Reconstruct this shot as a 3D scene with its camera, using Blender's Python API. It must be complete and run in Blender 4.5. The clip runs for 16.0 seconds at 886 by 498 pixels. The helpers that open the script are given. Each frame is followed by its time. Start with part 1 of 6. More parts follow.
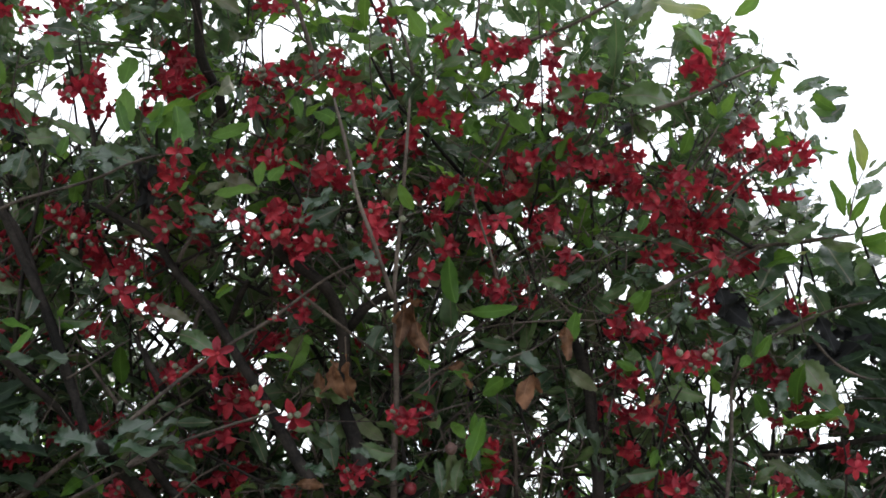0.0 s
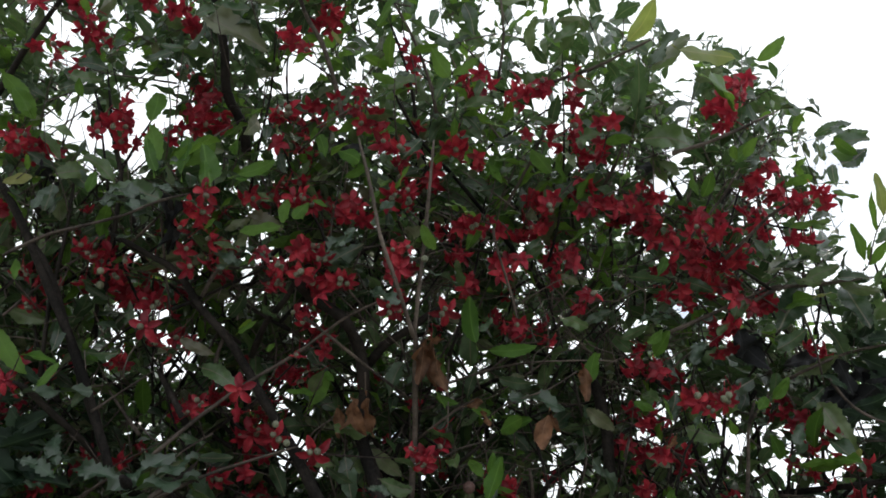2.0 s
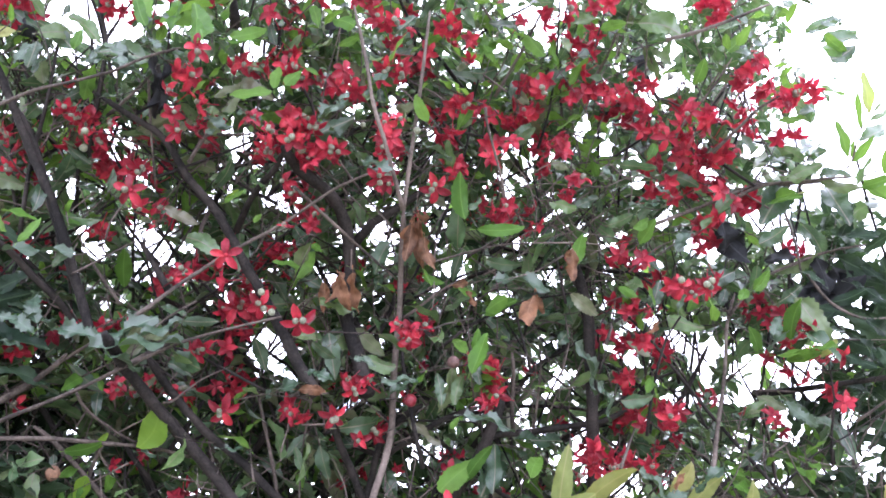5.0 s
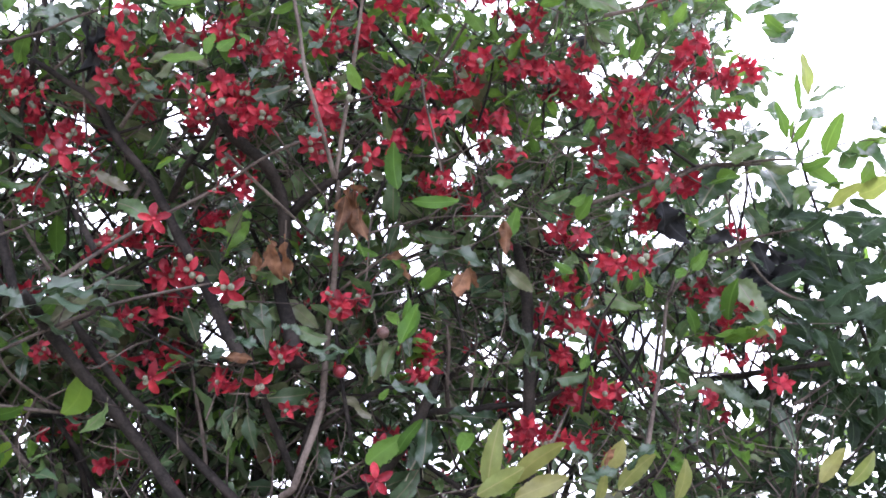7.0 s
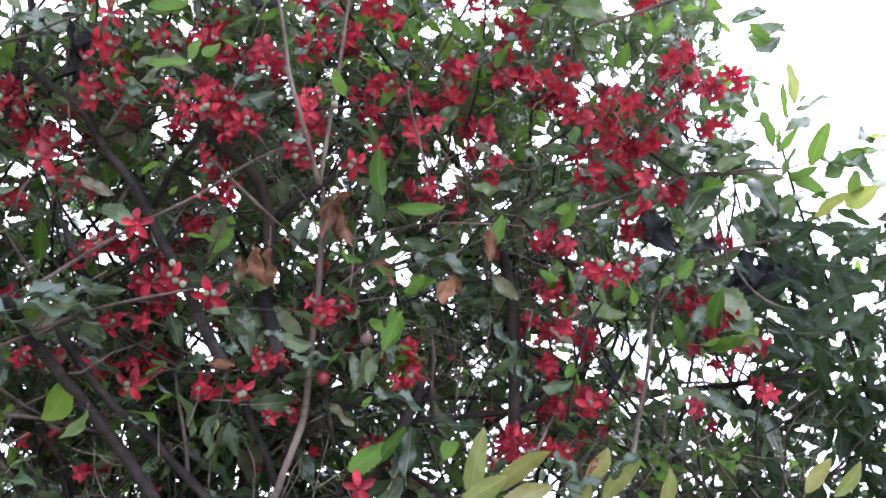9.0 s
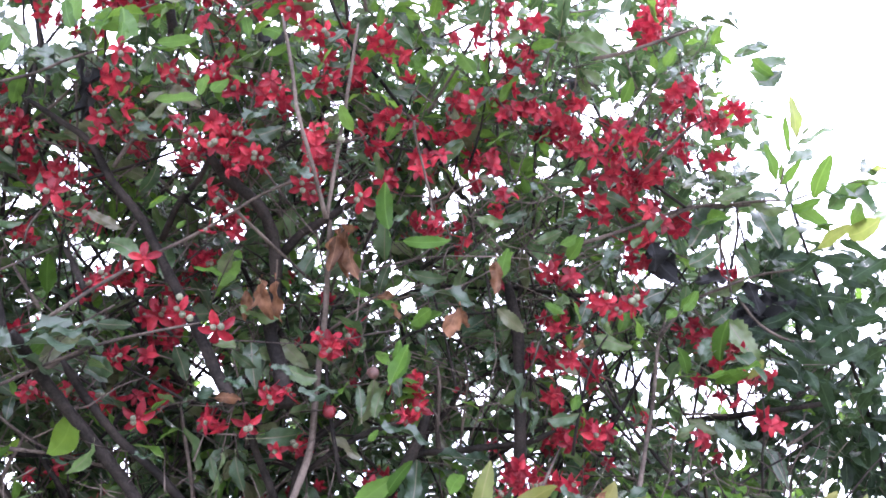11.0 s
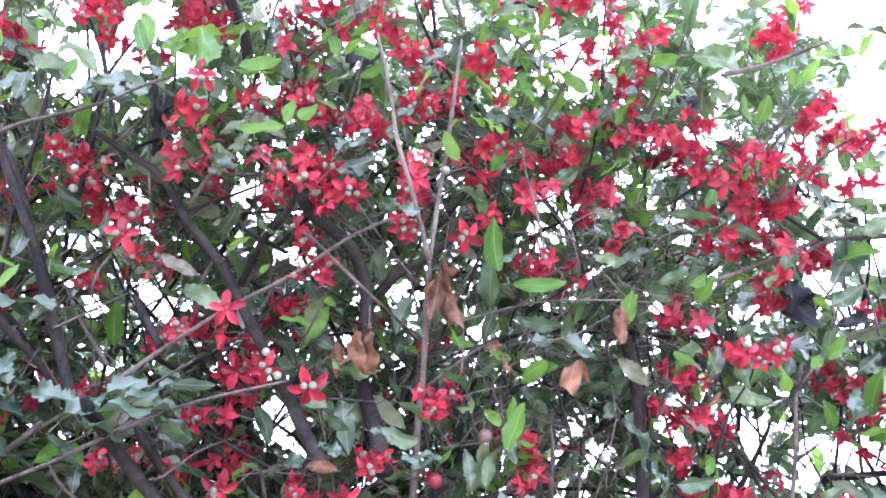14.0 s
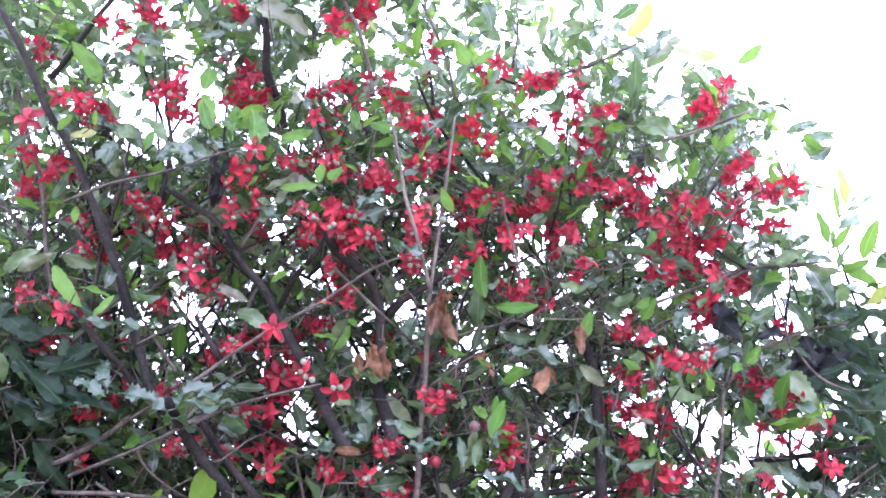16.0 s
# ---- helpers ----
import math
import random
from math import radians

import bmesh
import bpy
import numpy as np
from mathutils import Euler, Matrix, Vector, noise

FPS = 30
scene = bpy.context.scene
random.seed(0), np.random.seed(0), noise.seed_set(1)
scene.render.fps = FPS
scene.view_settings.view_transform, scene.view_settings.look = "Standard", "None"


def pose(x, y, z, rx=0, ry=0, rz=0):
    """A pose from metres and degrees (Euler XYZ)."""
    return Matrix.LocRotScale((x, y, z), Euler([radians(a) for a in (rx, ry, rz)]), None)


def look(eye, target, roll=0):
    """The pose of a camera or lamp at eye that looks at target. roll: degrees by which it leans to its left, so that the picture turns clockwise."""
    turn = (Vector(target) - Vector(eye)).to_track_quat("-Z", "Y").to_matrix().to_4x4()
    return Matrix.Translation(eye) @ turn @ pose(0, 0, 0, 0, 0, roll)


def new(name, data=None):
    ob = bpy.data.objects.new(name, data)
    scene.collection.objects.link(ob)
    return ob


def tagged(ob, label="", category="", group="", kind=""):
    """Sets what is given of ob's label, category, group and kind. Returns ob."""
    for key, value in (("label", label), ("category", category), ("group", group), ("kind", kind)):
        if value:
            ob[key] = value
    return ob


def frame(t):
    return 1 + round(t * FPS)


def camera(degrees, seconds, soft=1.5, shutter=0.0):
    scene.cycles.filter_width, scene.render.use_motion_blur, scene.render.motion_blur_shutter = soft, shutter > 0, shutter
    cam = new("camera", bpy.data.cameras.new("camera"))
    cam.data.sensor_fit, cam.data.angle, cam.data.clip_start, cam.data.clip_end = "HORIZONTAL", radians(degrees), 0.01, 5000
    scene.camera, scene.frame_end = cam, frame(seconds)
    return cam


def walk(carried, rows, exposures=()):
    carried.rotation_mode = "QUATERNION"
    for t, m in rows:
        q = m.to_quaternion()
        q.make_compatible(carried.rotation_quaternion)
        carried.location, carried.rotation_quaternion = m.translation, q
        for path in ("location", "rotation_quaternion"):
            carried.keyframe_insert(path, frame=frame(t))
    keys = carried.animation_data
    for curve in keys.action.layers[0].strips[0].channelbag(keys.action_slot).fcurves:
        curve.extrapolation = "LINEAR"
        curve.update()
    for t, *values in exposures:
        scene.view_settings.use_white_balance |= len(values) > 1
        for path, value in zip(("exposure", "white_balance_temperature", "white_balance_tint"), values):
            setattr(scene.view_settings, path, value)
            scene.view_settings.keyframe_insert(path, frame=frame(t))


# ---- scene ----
# ---------------------------------------------------------------- camera
cam = camera(55.0, 16.0, soft=1.8)
PATH = [
    (0, (0.0426, -0.0256, 1.5698), (0.0144, 0.8693, 2.0152), -2.04),
    (0.5, (0.0379, -0.0302, 1.5753), (0.0039, 0.8599, 2.0297), -2.24),
    (1, (0.0282, -0.0448, 1.5972), (-0.011, 0.84, 2.0616), -1.74),
    (1.5, (0.0301, -0.0542, 1.6069), (-0.0105, 0.8315, 2.0695), -1.18),
    (2, (0.0322, -0.0502, 1.5986), (-0.008, 0.8403, 2.052), -0.78),
    (2.5, (0.0033, -0.0362, 1.5655), (-0.0437, 0.8621, 2.0025), -1.58),
    (3, (-0.0221, -0.0159, 1.5332), (-0.0712, 0.8853, 1.9637), -2.07),
    (3.5, (-0.0228, -0.0113, 1.529), (-0.0722, 0.8908, 1.9578), -2.17),
    (4, (-0.0196, -0.0073, 1.522), (-0.0634, 0.8953, 1.9502), -1.95),
    (4.5, (-0.017, -0.0067, 1.5162), (-0.0461, 0.897, 1.9433), -1.06),
    (5, (0.0022, 0.0006, 1.5017), (0.0023, 0.9063, 1.9258), 0.01),
    (5.2, (0.0052, -0.0034, 1.5087), (0.0176, 0.9036, 1.9296), 0.19),
    (7.3, (0.0762, 0.0292, 1.4543), (0.0833, 0.9232, 1.9023), 0.91),
    (7.5, (0.073, 0.0294, 1.4547), (0.0821, 0.9213, 1.9069), 0.92),
    (8, (0.0864, 0.0322, 1.4494), (0.0941, 0.921, 1.9075), 1.20),
    (8.2, (0.0941, 0.0321, 1.4499), (0.0989, 0.9233, 1.9034), 1.13),
    (10.3, (0.0759, 0.0268, 1.462), (0.0924, 0.912, 1.9269), 0.96),
    (10.5, (0.0802, 0.0235, 1.4631), (0.0904, 0.9058, 1.9336), 1.18),
    (11, (0.079, 0.0219, 1.464), (0.089, 0.9011, 1.9404), 0.97),
    (11.5, (0.0708, 0.0268, 1.4634), (0.074, 0.9063, 1.9393), 0.62),
    (12, (0.0588, 0.0281, 1.4617), (0.0499, 0.9054, 1.9416), 1.25),
    (12.5, (0.0401, 0.1301, 1.5293), (0.0298, 1.0122, 2.0002), 1.26),
    (13, (0.0089, 0.142, 1.5261), (-0.0122, 1.0141, 2.015), 1.14),
    (13.5, (0.0053, 0.1329, 1.5349), (-0.0235, 0.9973, 2.037), 1.47),
    (14, (-0.0099, 0.1131, 1.5352), (-0.0324, 0.9785, 2.0356), 1.27),
    (14.5, (-0.0072, 0.0387, 1.5028), (-0.0211, 0.9041, 2.0037), 1.00),
    (15, (-0.0118, -0.0238, 1.4674), (-0.0235, 0.8447, 1.9631), 0.60),
    (15.5, (-0.0102, -0.0632, 1.455), (-0.0188, 0.8031, 1.9544), 0.32),
    (16, (-0.012, -0.1086, 1.449), (-0.0254, 0.7555, 1.9521), 0.75),
]
EXPOSURES = [(0, 0.29, 6500, 11), (1, 0.37, 6500, 11), (2, -0.30, 6600, 9), (2.5, -0.46, 6550, 9), (3, 0.56, 6400, 16),
             (3.5, 1.41, 6150, 16), (4.2, 1.91, 6000, 24), (5.2, 2.07, 5900, 25), (7.3, 1.57, 6000, 25), (8.2, 1.52, 6000, 25),
             (10.3, 1.87, 5850, 28), (12, 2.17, 5750, 29), (13, 2.53, 5600, 30), (14.5, 2.64, 5500, 33), (16, 2.38, 5500, 34)]
walk(cam, [(t, look(eye, target, roll)) for t, eye, target, roll in PATH], EXPOSURES)

# ---------------------------------------------------------------- world and sun
SUN_HEIGHT, SUN_TURN = radians(52), radians(20)
world = bpy.data.worlds.new("sky")
scene.world = world
world.use_nodes = True
wt = world.node_tree
wt.nodes.clear()
w_out = wt.nodes.new("ShaderNodeOutputWorld")
w_back = wt.nodes.new("ShaderNodeBackground")
w_sky = wt.nodes.new("ShaderNodeTexSky")
w_sky.sky_type, w_sky.sun_disc = "NISHITA", False
w_sky.sun_elevation, w_sky.sun_rotation = SUN_HEIGHT, SUN_TURN
w_map = wt.nodes.new("ShaderNodeTexCoord")
w_noise = wt.nodes.new("ShaderNodeTexNoise")
w_noise.inputs["Scale"].default_value, w_noise.inputs["Detail"].default_value = 3.2, 5.0
w_ramp = wt.nodes.new("ShaderNodeValToRGB")
w_ramp.color_ramp.elements[0].position, w_ramp.color_ramp.elements[1].position = 0.30, 0.42
w_mix = wt.nodes.new("ShaderNodeMix")
w_mix.data_type = "RGBA"
w_mix.inputs["B"].default_value = (13.0, 13.6, 14.3, 1)
wt.links.new(w_map.outputs["Generated"], w_noise.inputs["Vector"])
wt.links.new(w_noise.outputs["Fac"], w_ramp.inputs["Fac"])
wt.links.new(w_ramp.outputs["Color"], w_mix.inputs["Factor"])
wt.links.new(w_sky.outputs["Color"], w_mix.inputs["A"])
wt.links.new(w_mix.outputs["Result"], w_back.inputs["Color"])
# the cloud cover is brighter round the hidden sun
w_dot = wt.nodes.new("ShaderNodeVectorMath")
w_dot.operation = "DOT_PRODUCT"
w_dot.inputs[1].default_value = (math.sin(SUN_TURN) * math.cos(SUN_HEIGHT), math.cos(SUN_TURN) * math.cos(SUN_HEIGHT), math.sin(SUN_HEIGHT))
w_near = wt.nodes.new("ShaderNodeMapRange")
w_near.inputs["From Min"].default_value, w_near.inputs["From Max"].default_value = -0.6, 1.0
w_near.inputs["To Min"].default_value, w_near.inputs["To Max"].default_value = 0.115, 0.13
wt.links.new(w_map.outputs["Generated"], w_dot.inputs[0])
wt.links.new(w_dot.outputs["Value"], w_near.inputs["Value"])
wt.links.new(w_near.outputs["Result"], w_back.inputs["Strength"])
wt.links.new(w_back.outputs["Background"], w_out.inputs["Surface"])

sun = new("sun", bpy.data.lights.new("sun", "SUN"))
sun.data.energy, sun.data.angle, sun.data.color = 1.4, radians(14), (1.0, 0.96, 0.9)
sun.matrix_world = look((0, 0, 0), (-math.sin(SUN_TURN) * math.cos(SUN_HEIGHT), -math.cos(SUN_TURN) * math.cos(SUN_HEIGHT), -math.sin(SUN_HEIGHT)))


# ---------------------------------------------------------------- materials
def nodes_of(name):
    m = bpy.data.materials.new(name)
    m.use_nodes = True
    m.node_tree.nodes.clear()
    return m, m.node_tree


def add(nt, kind, **values):
    n = nt.nodes.new(kind)
    for key, value in values.items():
        n.inputs[key.replace("_", " ")].default_value = value
    return n


def varied(nt, colours, island):
    """A colour that differs from piece to piece, with blotches inside each piece."""
    if island:
        pick = nt.nodes.new("ShaderNodeNewGeometry").outputs["Random Per Island"]
    else:
        pick = nt.nodes.new("ShaderNodeObjectInfo").outputs["Random"]
    ramp = nt.nodes.new("ShaderNodeValToRGB")
    ramp.color_ramp.elements[0].color = (*colours[0], 1)
    ramp.color_ramp.elements[1].color = (*colours[-1], 1)
    for k, c in enumerate(colours[1:-1]):
        e = ramp.color_ramp.elements.new((k + 1) / (len(colours) - 1))
        e.color = (*c, 1)
    nt.links.new(pick, ramp.inputs["Fac"])
    return ramp.outputs["Color"], pick


def leaf_material(name, colours, glow, share, rough=0.38, island=False, blotch=(0.62, 1.25), gloss=0.5):
    m, nt = nodes_of(name)
    out = nt.nodes.new("ShaderNodeOutputMaterial")
    base, pick = varied(nt, colours, island)
    tex = nt.nodes.new("ShaderNodeTexCoord")
    pucker_scale = 95.0 if island else 4.2
    spots = add(nt, "ShaderNodeTexNoise", Scale=70.0 if island else 3.0, Detail=4.0)
    nt.links.new(tex.outputs["Object"], spots.inputs["Vector"])
    rng = add(nt, "ShaderNodeMapRange", From_Min=0.3, From_Max=0.7, To_Min=blotch[0], To_Max=blotch[1])
    nt.links.new(spots.outputs["Fac"], rng.inputs["Value"])
    # midrib and side veins, from the blade's own coordinates
    uv = nt.nodes.new("ShaderNodeUVMap")
    sep = nt.nodes.new("ShaderNodeSeparateXYZ")
    nt.links.new(uv.outputs["UV"], sep.inputs["Vector"])
    mid = nt.nodes.new("ShaderNodeMath")
    mid.operation = "ABSOLUTE"
    nt.links.new(sep.outputs["X"], mid.inputs[0])
    rib = add(nt, "ShaderNodeMapRange", From_Min=0.02, From_Max=0.09, To_Min=1.0, To_Max=0.0)
    nt.links.new(mid.outputs["Value"], rib.inputs["Value"])
    lean = nt.nodes.new("ShaderNodeMath")
    lean.operation = "MULTIPLY_ADD"
    nt.links.new(mid.outputs["Value"], lean.inputs[0])
    lean.inputs[1].default_value = -0.22
    nt.links.new(sep.outputs["Y"], lean.inputs[2])
    wave = nt.nodes.new("ShaderNodeMath")
    wave.operation = "SINE"
    times = nt.nodes.new("ShaderNodeMath")
    times.operation = "MULTIPLY"
    times.inputs[1].default_value = 75.0
    nt.links.new(lean.outputs["Value"], times.inputs[0])
    nt.links.new(times.outputs["Value"], wave.inputs[0])
    vein = add(nt, "ShaderNodeMapRange", From_Min=0.75, From_Max=1.0, To_Min=0.0, To_Max=0.16)
    nt.links.new(wave.outputs["Value"], vein.inputs["Value"])
    lines = nt.nodes.new("ShaderNodeMath")
    lines.operation = "MAXIMUM"
    nt.links.new(rib.outputs["Result"], lines.inputs[0])
    nt.links.new(vein.outputs["Result"], lines.inputs[1])
    tone = add(nt, "ShaderNodeMix")
    tone.data_type, tone.blend_type = "RGBA", "MULTIPLY"
    tone.inputs["Factor"].default_value = 1.0
    nt.links.new(base, tone.inputs["A"])
    nt.links.new(rng.outputs["Result"], tone.inputs["B"])
    light = nt.nodes.new("ShaderNodeMix")
    light.data_type = "RGBA"
    light.inputs["B"].default_value = (*[min(1, 1.15 * v + 0.006) for v in colours[-1]], 1)
    nt.links.new(lines.outputs["Value"], light.inputs["Factor"])
    nt.links.new(tone.outputs["Result"], light.inputs["A"])
    pucker = add(nt, "ShaderNodeTexNoise", Scale=pucker_scale, Detail=1.0)
    nt.links.new(tex.outputs["Object"], pucker.inputs["Vector"])
    bump = add(nt, "ShaderNodeBump", Strength=0.35, Distance=0.0007)
    swell = add(nt, "ShaderNodeBump", Strength=0.5, Distance=0.0035)
    nt.links.new(pucker.outputs["Fac"], swell.inputs["Height"])
    nt.links.new(swell.outputs["Normal"], bump.inputs["Normal"])
    high = nt.nodes.new("ShaderNodeMath")
    high.operation = "SUBTRACT"
    nt.links.new(spots.outputs["Fac"], high.inputs[0])
    nt.links.new(lines.outputs["Value"], high.inputs[1])
    nt.links.new(high.outputs["Value"], bump.inputs["Height"])
    face = add(nt, "ShaderNodeBsdfPrincipled", Roughness=rough)
    face.inputs["Specular IOR Level"].default_value = gloss
    again = add(nt, "ShaderNodeMath")
    again.operation = "FRACT"
    more = add(nt, "ShaderNodeMath")
    more.operation = "MULTIPLY"
    more.inputs[1].default_value = 7.3
    nt.links.new(pick, more.inputs[0])
    nt.links.new(more.outputs["Value"], again.inputs[0])
    shine = add(nt, "ShaderNodeMapRange", To_Min=rough * 0.75, To_Max=min(0.9, rough * 1.7))
    nt.links.new(again.outputs["Value"], shine.inputs["Value"])
    nt.links.new(shine.outputs["Result"], face.inputs["Roughness"])
    nt.links.new(light.outputs["Result"], face.inputs["Base Color"])
    nt.links.new(bump.outputs["Normal"], face.inputs["Normal"])
    thin = nt.nodes.new("ShaderNodeBsdfTranslucent")
    glows = nt.nodes.new("ShaderNodeMix")
    glows.data_type, glows.blend_type = "RGBA", "MULTIPLY"
    glows.inputs["Factor"].default_value = 1.0
    glows.inputs["A"].default_value = (*glow, 1)
    nt.links.new(rng.outputs["Result"], glows.inputs["B"])
    nt.links.new(glows.outputs["Result"], thin.inputs["Color"])
    mix = nt.nodes.new("ShaderNodeMixShader")
    mix.inputs["Fac"].default_value = share
    nt.links.new(face.outputs["BSDF"], mix.inputs[1])
    nt.links.new(thin.outputs["BSDF"], mix.inputs[2])
    nt.links.new(mix.outputs["Shader"], out.inputs["Surface"])
    return m


def bark_material(name, dark, pale, scale=1.0):
    m, nt = nodes_of(name)
    out = nt.nodes.new("ShaderNodeOutputMaterial")
    tex = nt.nodes.new("ShaderNodeTexCoord")
    big = add(nt, "ShaderNodeTexNoise", Scale=22.0 * scale, Detail=5.0, Roughness=0.65)
    fine = add(nt, "ShaderNodeTexNoise", Scale=320.0 * scale, Detail=3.0)
    nt.links.new(tex.outputs["Object"], big.inputs["Vector"])
    nt.links.new(tex.outputs["Object"], fine.inputs["Vector"])
    ramp = nt.nodes.new("ShaderNodeValToRGB")
    ramp.color_ramp.elements[0].position, ramp.color_ramp.elements[1].position = 0.38, 0.72
    ramp.color_ramp.elements[0].color, ramp.color_ramp.elements[1].color = (*dark, 1), (*pale, 1)
    total = nt.nodes.new("ShaderNodeMath")
    total.operation = "MULTIPLY_ADD"
    nt.links.new(fine.outputs["Fac"], total.inputs[0])
    total.inputs[1].default_value = 0.35
    nt.links.new(big.outputs["Fac"], total.inputs[2])
    shift = nt.nodes.new("ShaderNodeMath")
    shift.operation = "SUBTRACT"
    nt.links.new(total.outputs["Value"], shift.inputs[0])
    shift.inputs[1].default_value = 0.17
    nt.links.new(shift.outputs["Value"], ramp.inputs["Fac"])
    bump = add(nt, "ShaderNodeBump", Strength=1.0, Distance=0.0025)
    nt.links.new(total.outputs["Value"], bump.inputs["Height"])
    face = add(nt, "ShaderNodeBsdfPrincipled", Roughness=0.8)
    face.inputs["Specular IOR Level"].default_value = 0.2
    nt.links.new(ramp.outputs["Color"], face.inputs["Base Color"])
    nt.links.new(bump.outputs["Normal"], face.inputs["Normal"])
    nt.links.new(face.outputs["BSDF"], out.inputs["Surface"])
    return m


OLD = [(0.016, 0.034, 0.022), (0.030, 0.059, 0.036), (0.054, 0.098, 0.052), (0.094, 0.154, 0.058), (0.120, 0.112, 0.076)]
YOUNG = [(0.034, 0.090, 0.015), (0.054, 0.128, 0.021), (0.090, 0.175, 0.033)]
leaf_old = leaf_material("mature leaf", OLD, (0.13, 0.24, 0.07), 0.24, rough=0.19, gloss=0.45)
leaf_fill = leaf_material("mature foliage", OLD, (0.13, 0.24, 0.07), 0.20, rough=0.20, island=True, gloss=0.42)
leaf_young = leaf_material("young leaf", YOUNG, (0.19, 0.33, 0.05), 0.32, gloss=0.14, blotch=(0.8, 1.15))
leaf_young_fill = leaf_material("young foliage", YOUNG, (0.20, 0.36, 0.055), 0.37, island=True, gloss=0.16)
leaf_yellow = leaf_material("yellowing leaf", [(0.115, 0.155, 0.035), (0.17, 0.185, 0.048), (0.22, 0.205, 0.07)], (0.34, 0.42, 0.09), 0.38, blotch=(0.72, 1.2))
leaf_lime = leaf_material("lime green leaf", [(0.10, 0.19, 0.022), (0.13, 0.22, 0.028)], (0.40, 0.60, 0.05), 0.45, gloss=0.15, blotch=(0.85, 1.12))
# the neighbour's own dark leaves; on the other shrubs this colour paints in shade
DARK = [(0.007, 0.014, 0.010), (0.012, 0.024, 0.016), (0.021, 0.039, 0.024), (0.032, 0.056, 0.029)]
leaf_dark = leaf_material("dark leathery and shade-toned leaf", DARK, (0.10, 0.18, 0.06), 0.15, rough=0.34, gloss=0.1)
leaf_dark_fill = leaf_material("dark leathery and shade-toned foliage", DARK, (0.10, 0.18, 0.06), 0.15, rough=0.34, island=True, gloss=0.12)
leaf_broad = leaf_material("waxy grey-green leaf", [(0.026, 0.052, 0.032), (0.046, 0.080, 0.048)], (0.10, 0.16, 0.05), 0.16, rough=0.30, gloss=0.60)
leaf_dead = leaf_material("shrivelled black leaf", [(0.006, 0.007, 0.009), (0.016, 0.017, 0.020)], (0.02, 0.02, 0.02), 0.05, rough=0.6, gloss=0.25)
leaf_dry = leaf_material("dry brown leaf", [(0.085, 0.048, 0.032), (0.20, 0.105, 0.062)], (0.38, 0.17, 0.08), 0.30, rough=0.7, gloss=0.2, blotch=(0.25, 1.6))
RED = [(0.12, 0.005, 0.014), (0.21, 0.009, 0.025), (0.33, 0.015, 0.036), (0.47, 0.032, 0.049)]
sepal_red = leaf_material("red waxy sepal", RED, (0.62, 0.030, 0.066), 0.24, rough=0.40, blotch=(0.62, 1.15), gloss=0.35)
sepal_fill = leaf_material("red waxy sepals far", RED, (0.62, 0.030, 0.066), 0.24, rough=0.40, island=True, blotch=(0.62, 1.15), gloss=0.35)
fruit_skins = {
    "green": leaf_material("green berry skin close", [(0.15, 0.17, 0.11), (0.22, 0.235, 0.165)], (0.3, 0.3, 0.2), 0.05, rough=0.35),
    "brown": leaf_material("withered brown skin", [(0.22, 0.12, 0.08), (0.32, 0.18, 0.11)], (0.3, 0.15, 0.1), 0.05, rough=0.55),
    "rosy": leaf_material("rosy brown bud skin", [(0.085, 0.045, 0.040), (0.12, 0.058, 0.052)], (0.4, 0.1, 0.1), 0.1, rough=0.5),
    "red": leaf_material("red bud skin", [(0.16, 0.007, 0.017), (0.24, 0.010, 0.022)], (0.6, 0.02, 0.06), 0.15, rough=0.35),
}
berry_skin = leaf_material("green berry skin", [(0.11, 0.125, 0.085), (0.20, 0.21, 0.15), (0.13, 0.115, 0.085)], (0.3, 0.3, 0.2), 0.05, rough=0.35)
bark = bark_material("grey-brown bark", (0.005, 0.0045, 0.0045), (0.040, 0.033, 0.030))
bark_pale = bark_material("pale smooth bark", (0.060, 0.048, 0.043), (0.175, 0.143, 0.125))
bark_twig = bark_material("twig bark", (0.026, 0.021, 0.019), (0.155, 0.126, 0.110))

# ---------------------------------------------------------------- ground
gm, gt = nodes_of("dry grass and pale soil")
g_out = gt.nodes.new("ShaderNodeOutputMaterial")
g_face = add(gt, "ShaderNodeBsdfPrincipled", Roughness=0.95)
g_n = add(gt, "ShaderNodeTexNoise", Scale=3.1, Detail=12.0, Roughness=0.72)
g_t = gt.nodes.new("ShaderNodeTexCoord")
g_r = gt.nodes.new("ShaderNodeValToRGB")
g_r.color_ramp.elements[0].color, g_r.color_ramp.elements[1].color = (0.13, 0.145, 0.095, 1), (0.29, 0.255, 0.21, 1)
g_r.color_ramp.elements[0].position, g_r.color_ramp.elements[1].position = 0.30, 0.72
gt.links.new(g_t.outputs["Object"], g_n.inputs["Vector"])
gt.links.new(g_n.outputs["Fac"], g_r.inputs["Fac"])
gt.links.new(g_r.outputs["Color"], g_face.inputs["Base Color"])
g_fine = add(gt, "ShaderNodeTexNoise", Scale=60.0, Detail=6.0)
g_bump = add(gt, "ShaderNodeBump", Strength=0.7, Distance=0.02)
gt.links.new(g_t.outputs["Object"], g_fine.inputs["Vector"])
gt.links.new(g_fine.outputs["Fac"], g_bump.inputs["Height"])
gt.links.new(g_bump.outputs["Normal"], g_face.inputs["Normal"])
gt.links.new(g_face.outputs["BSDF"], g_out.inputs["Surface"])

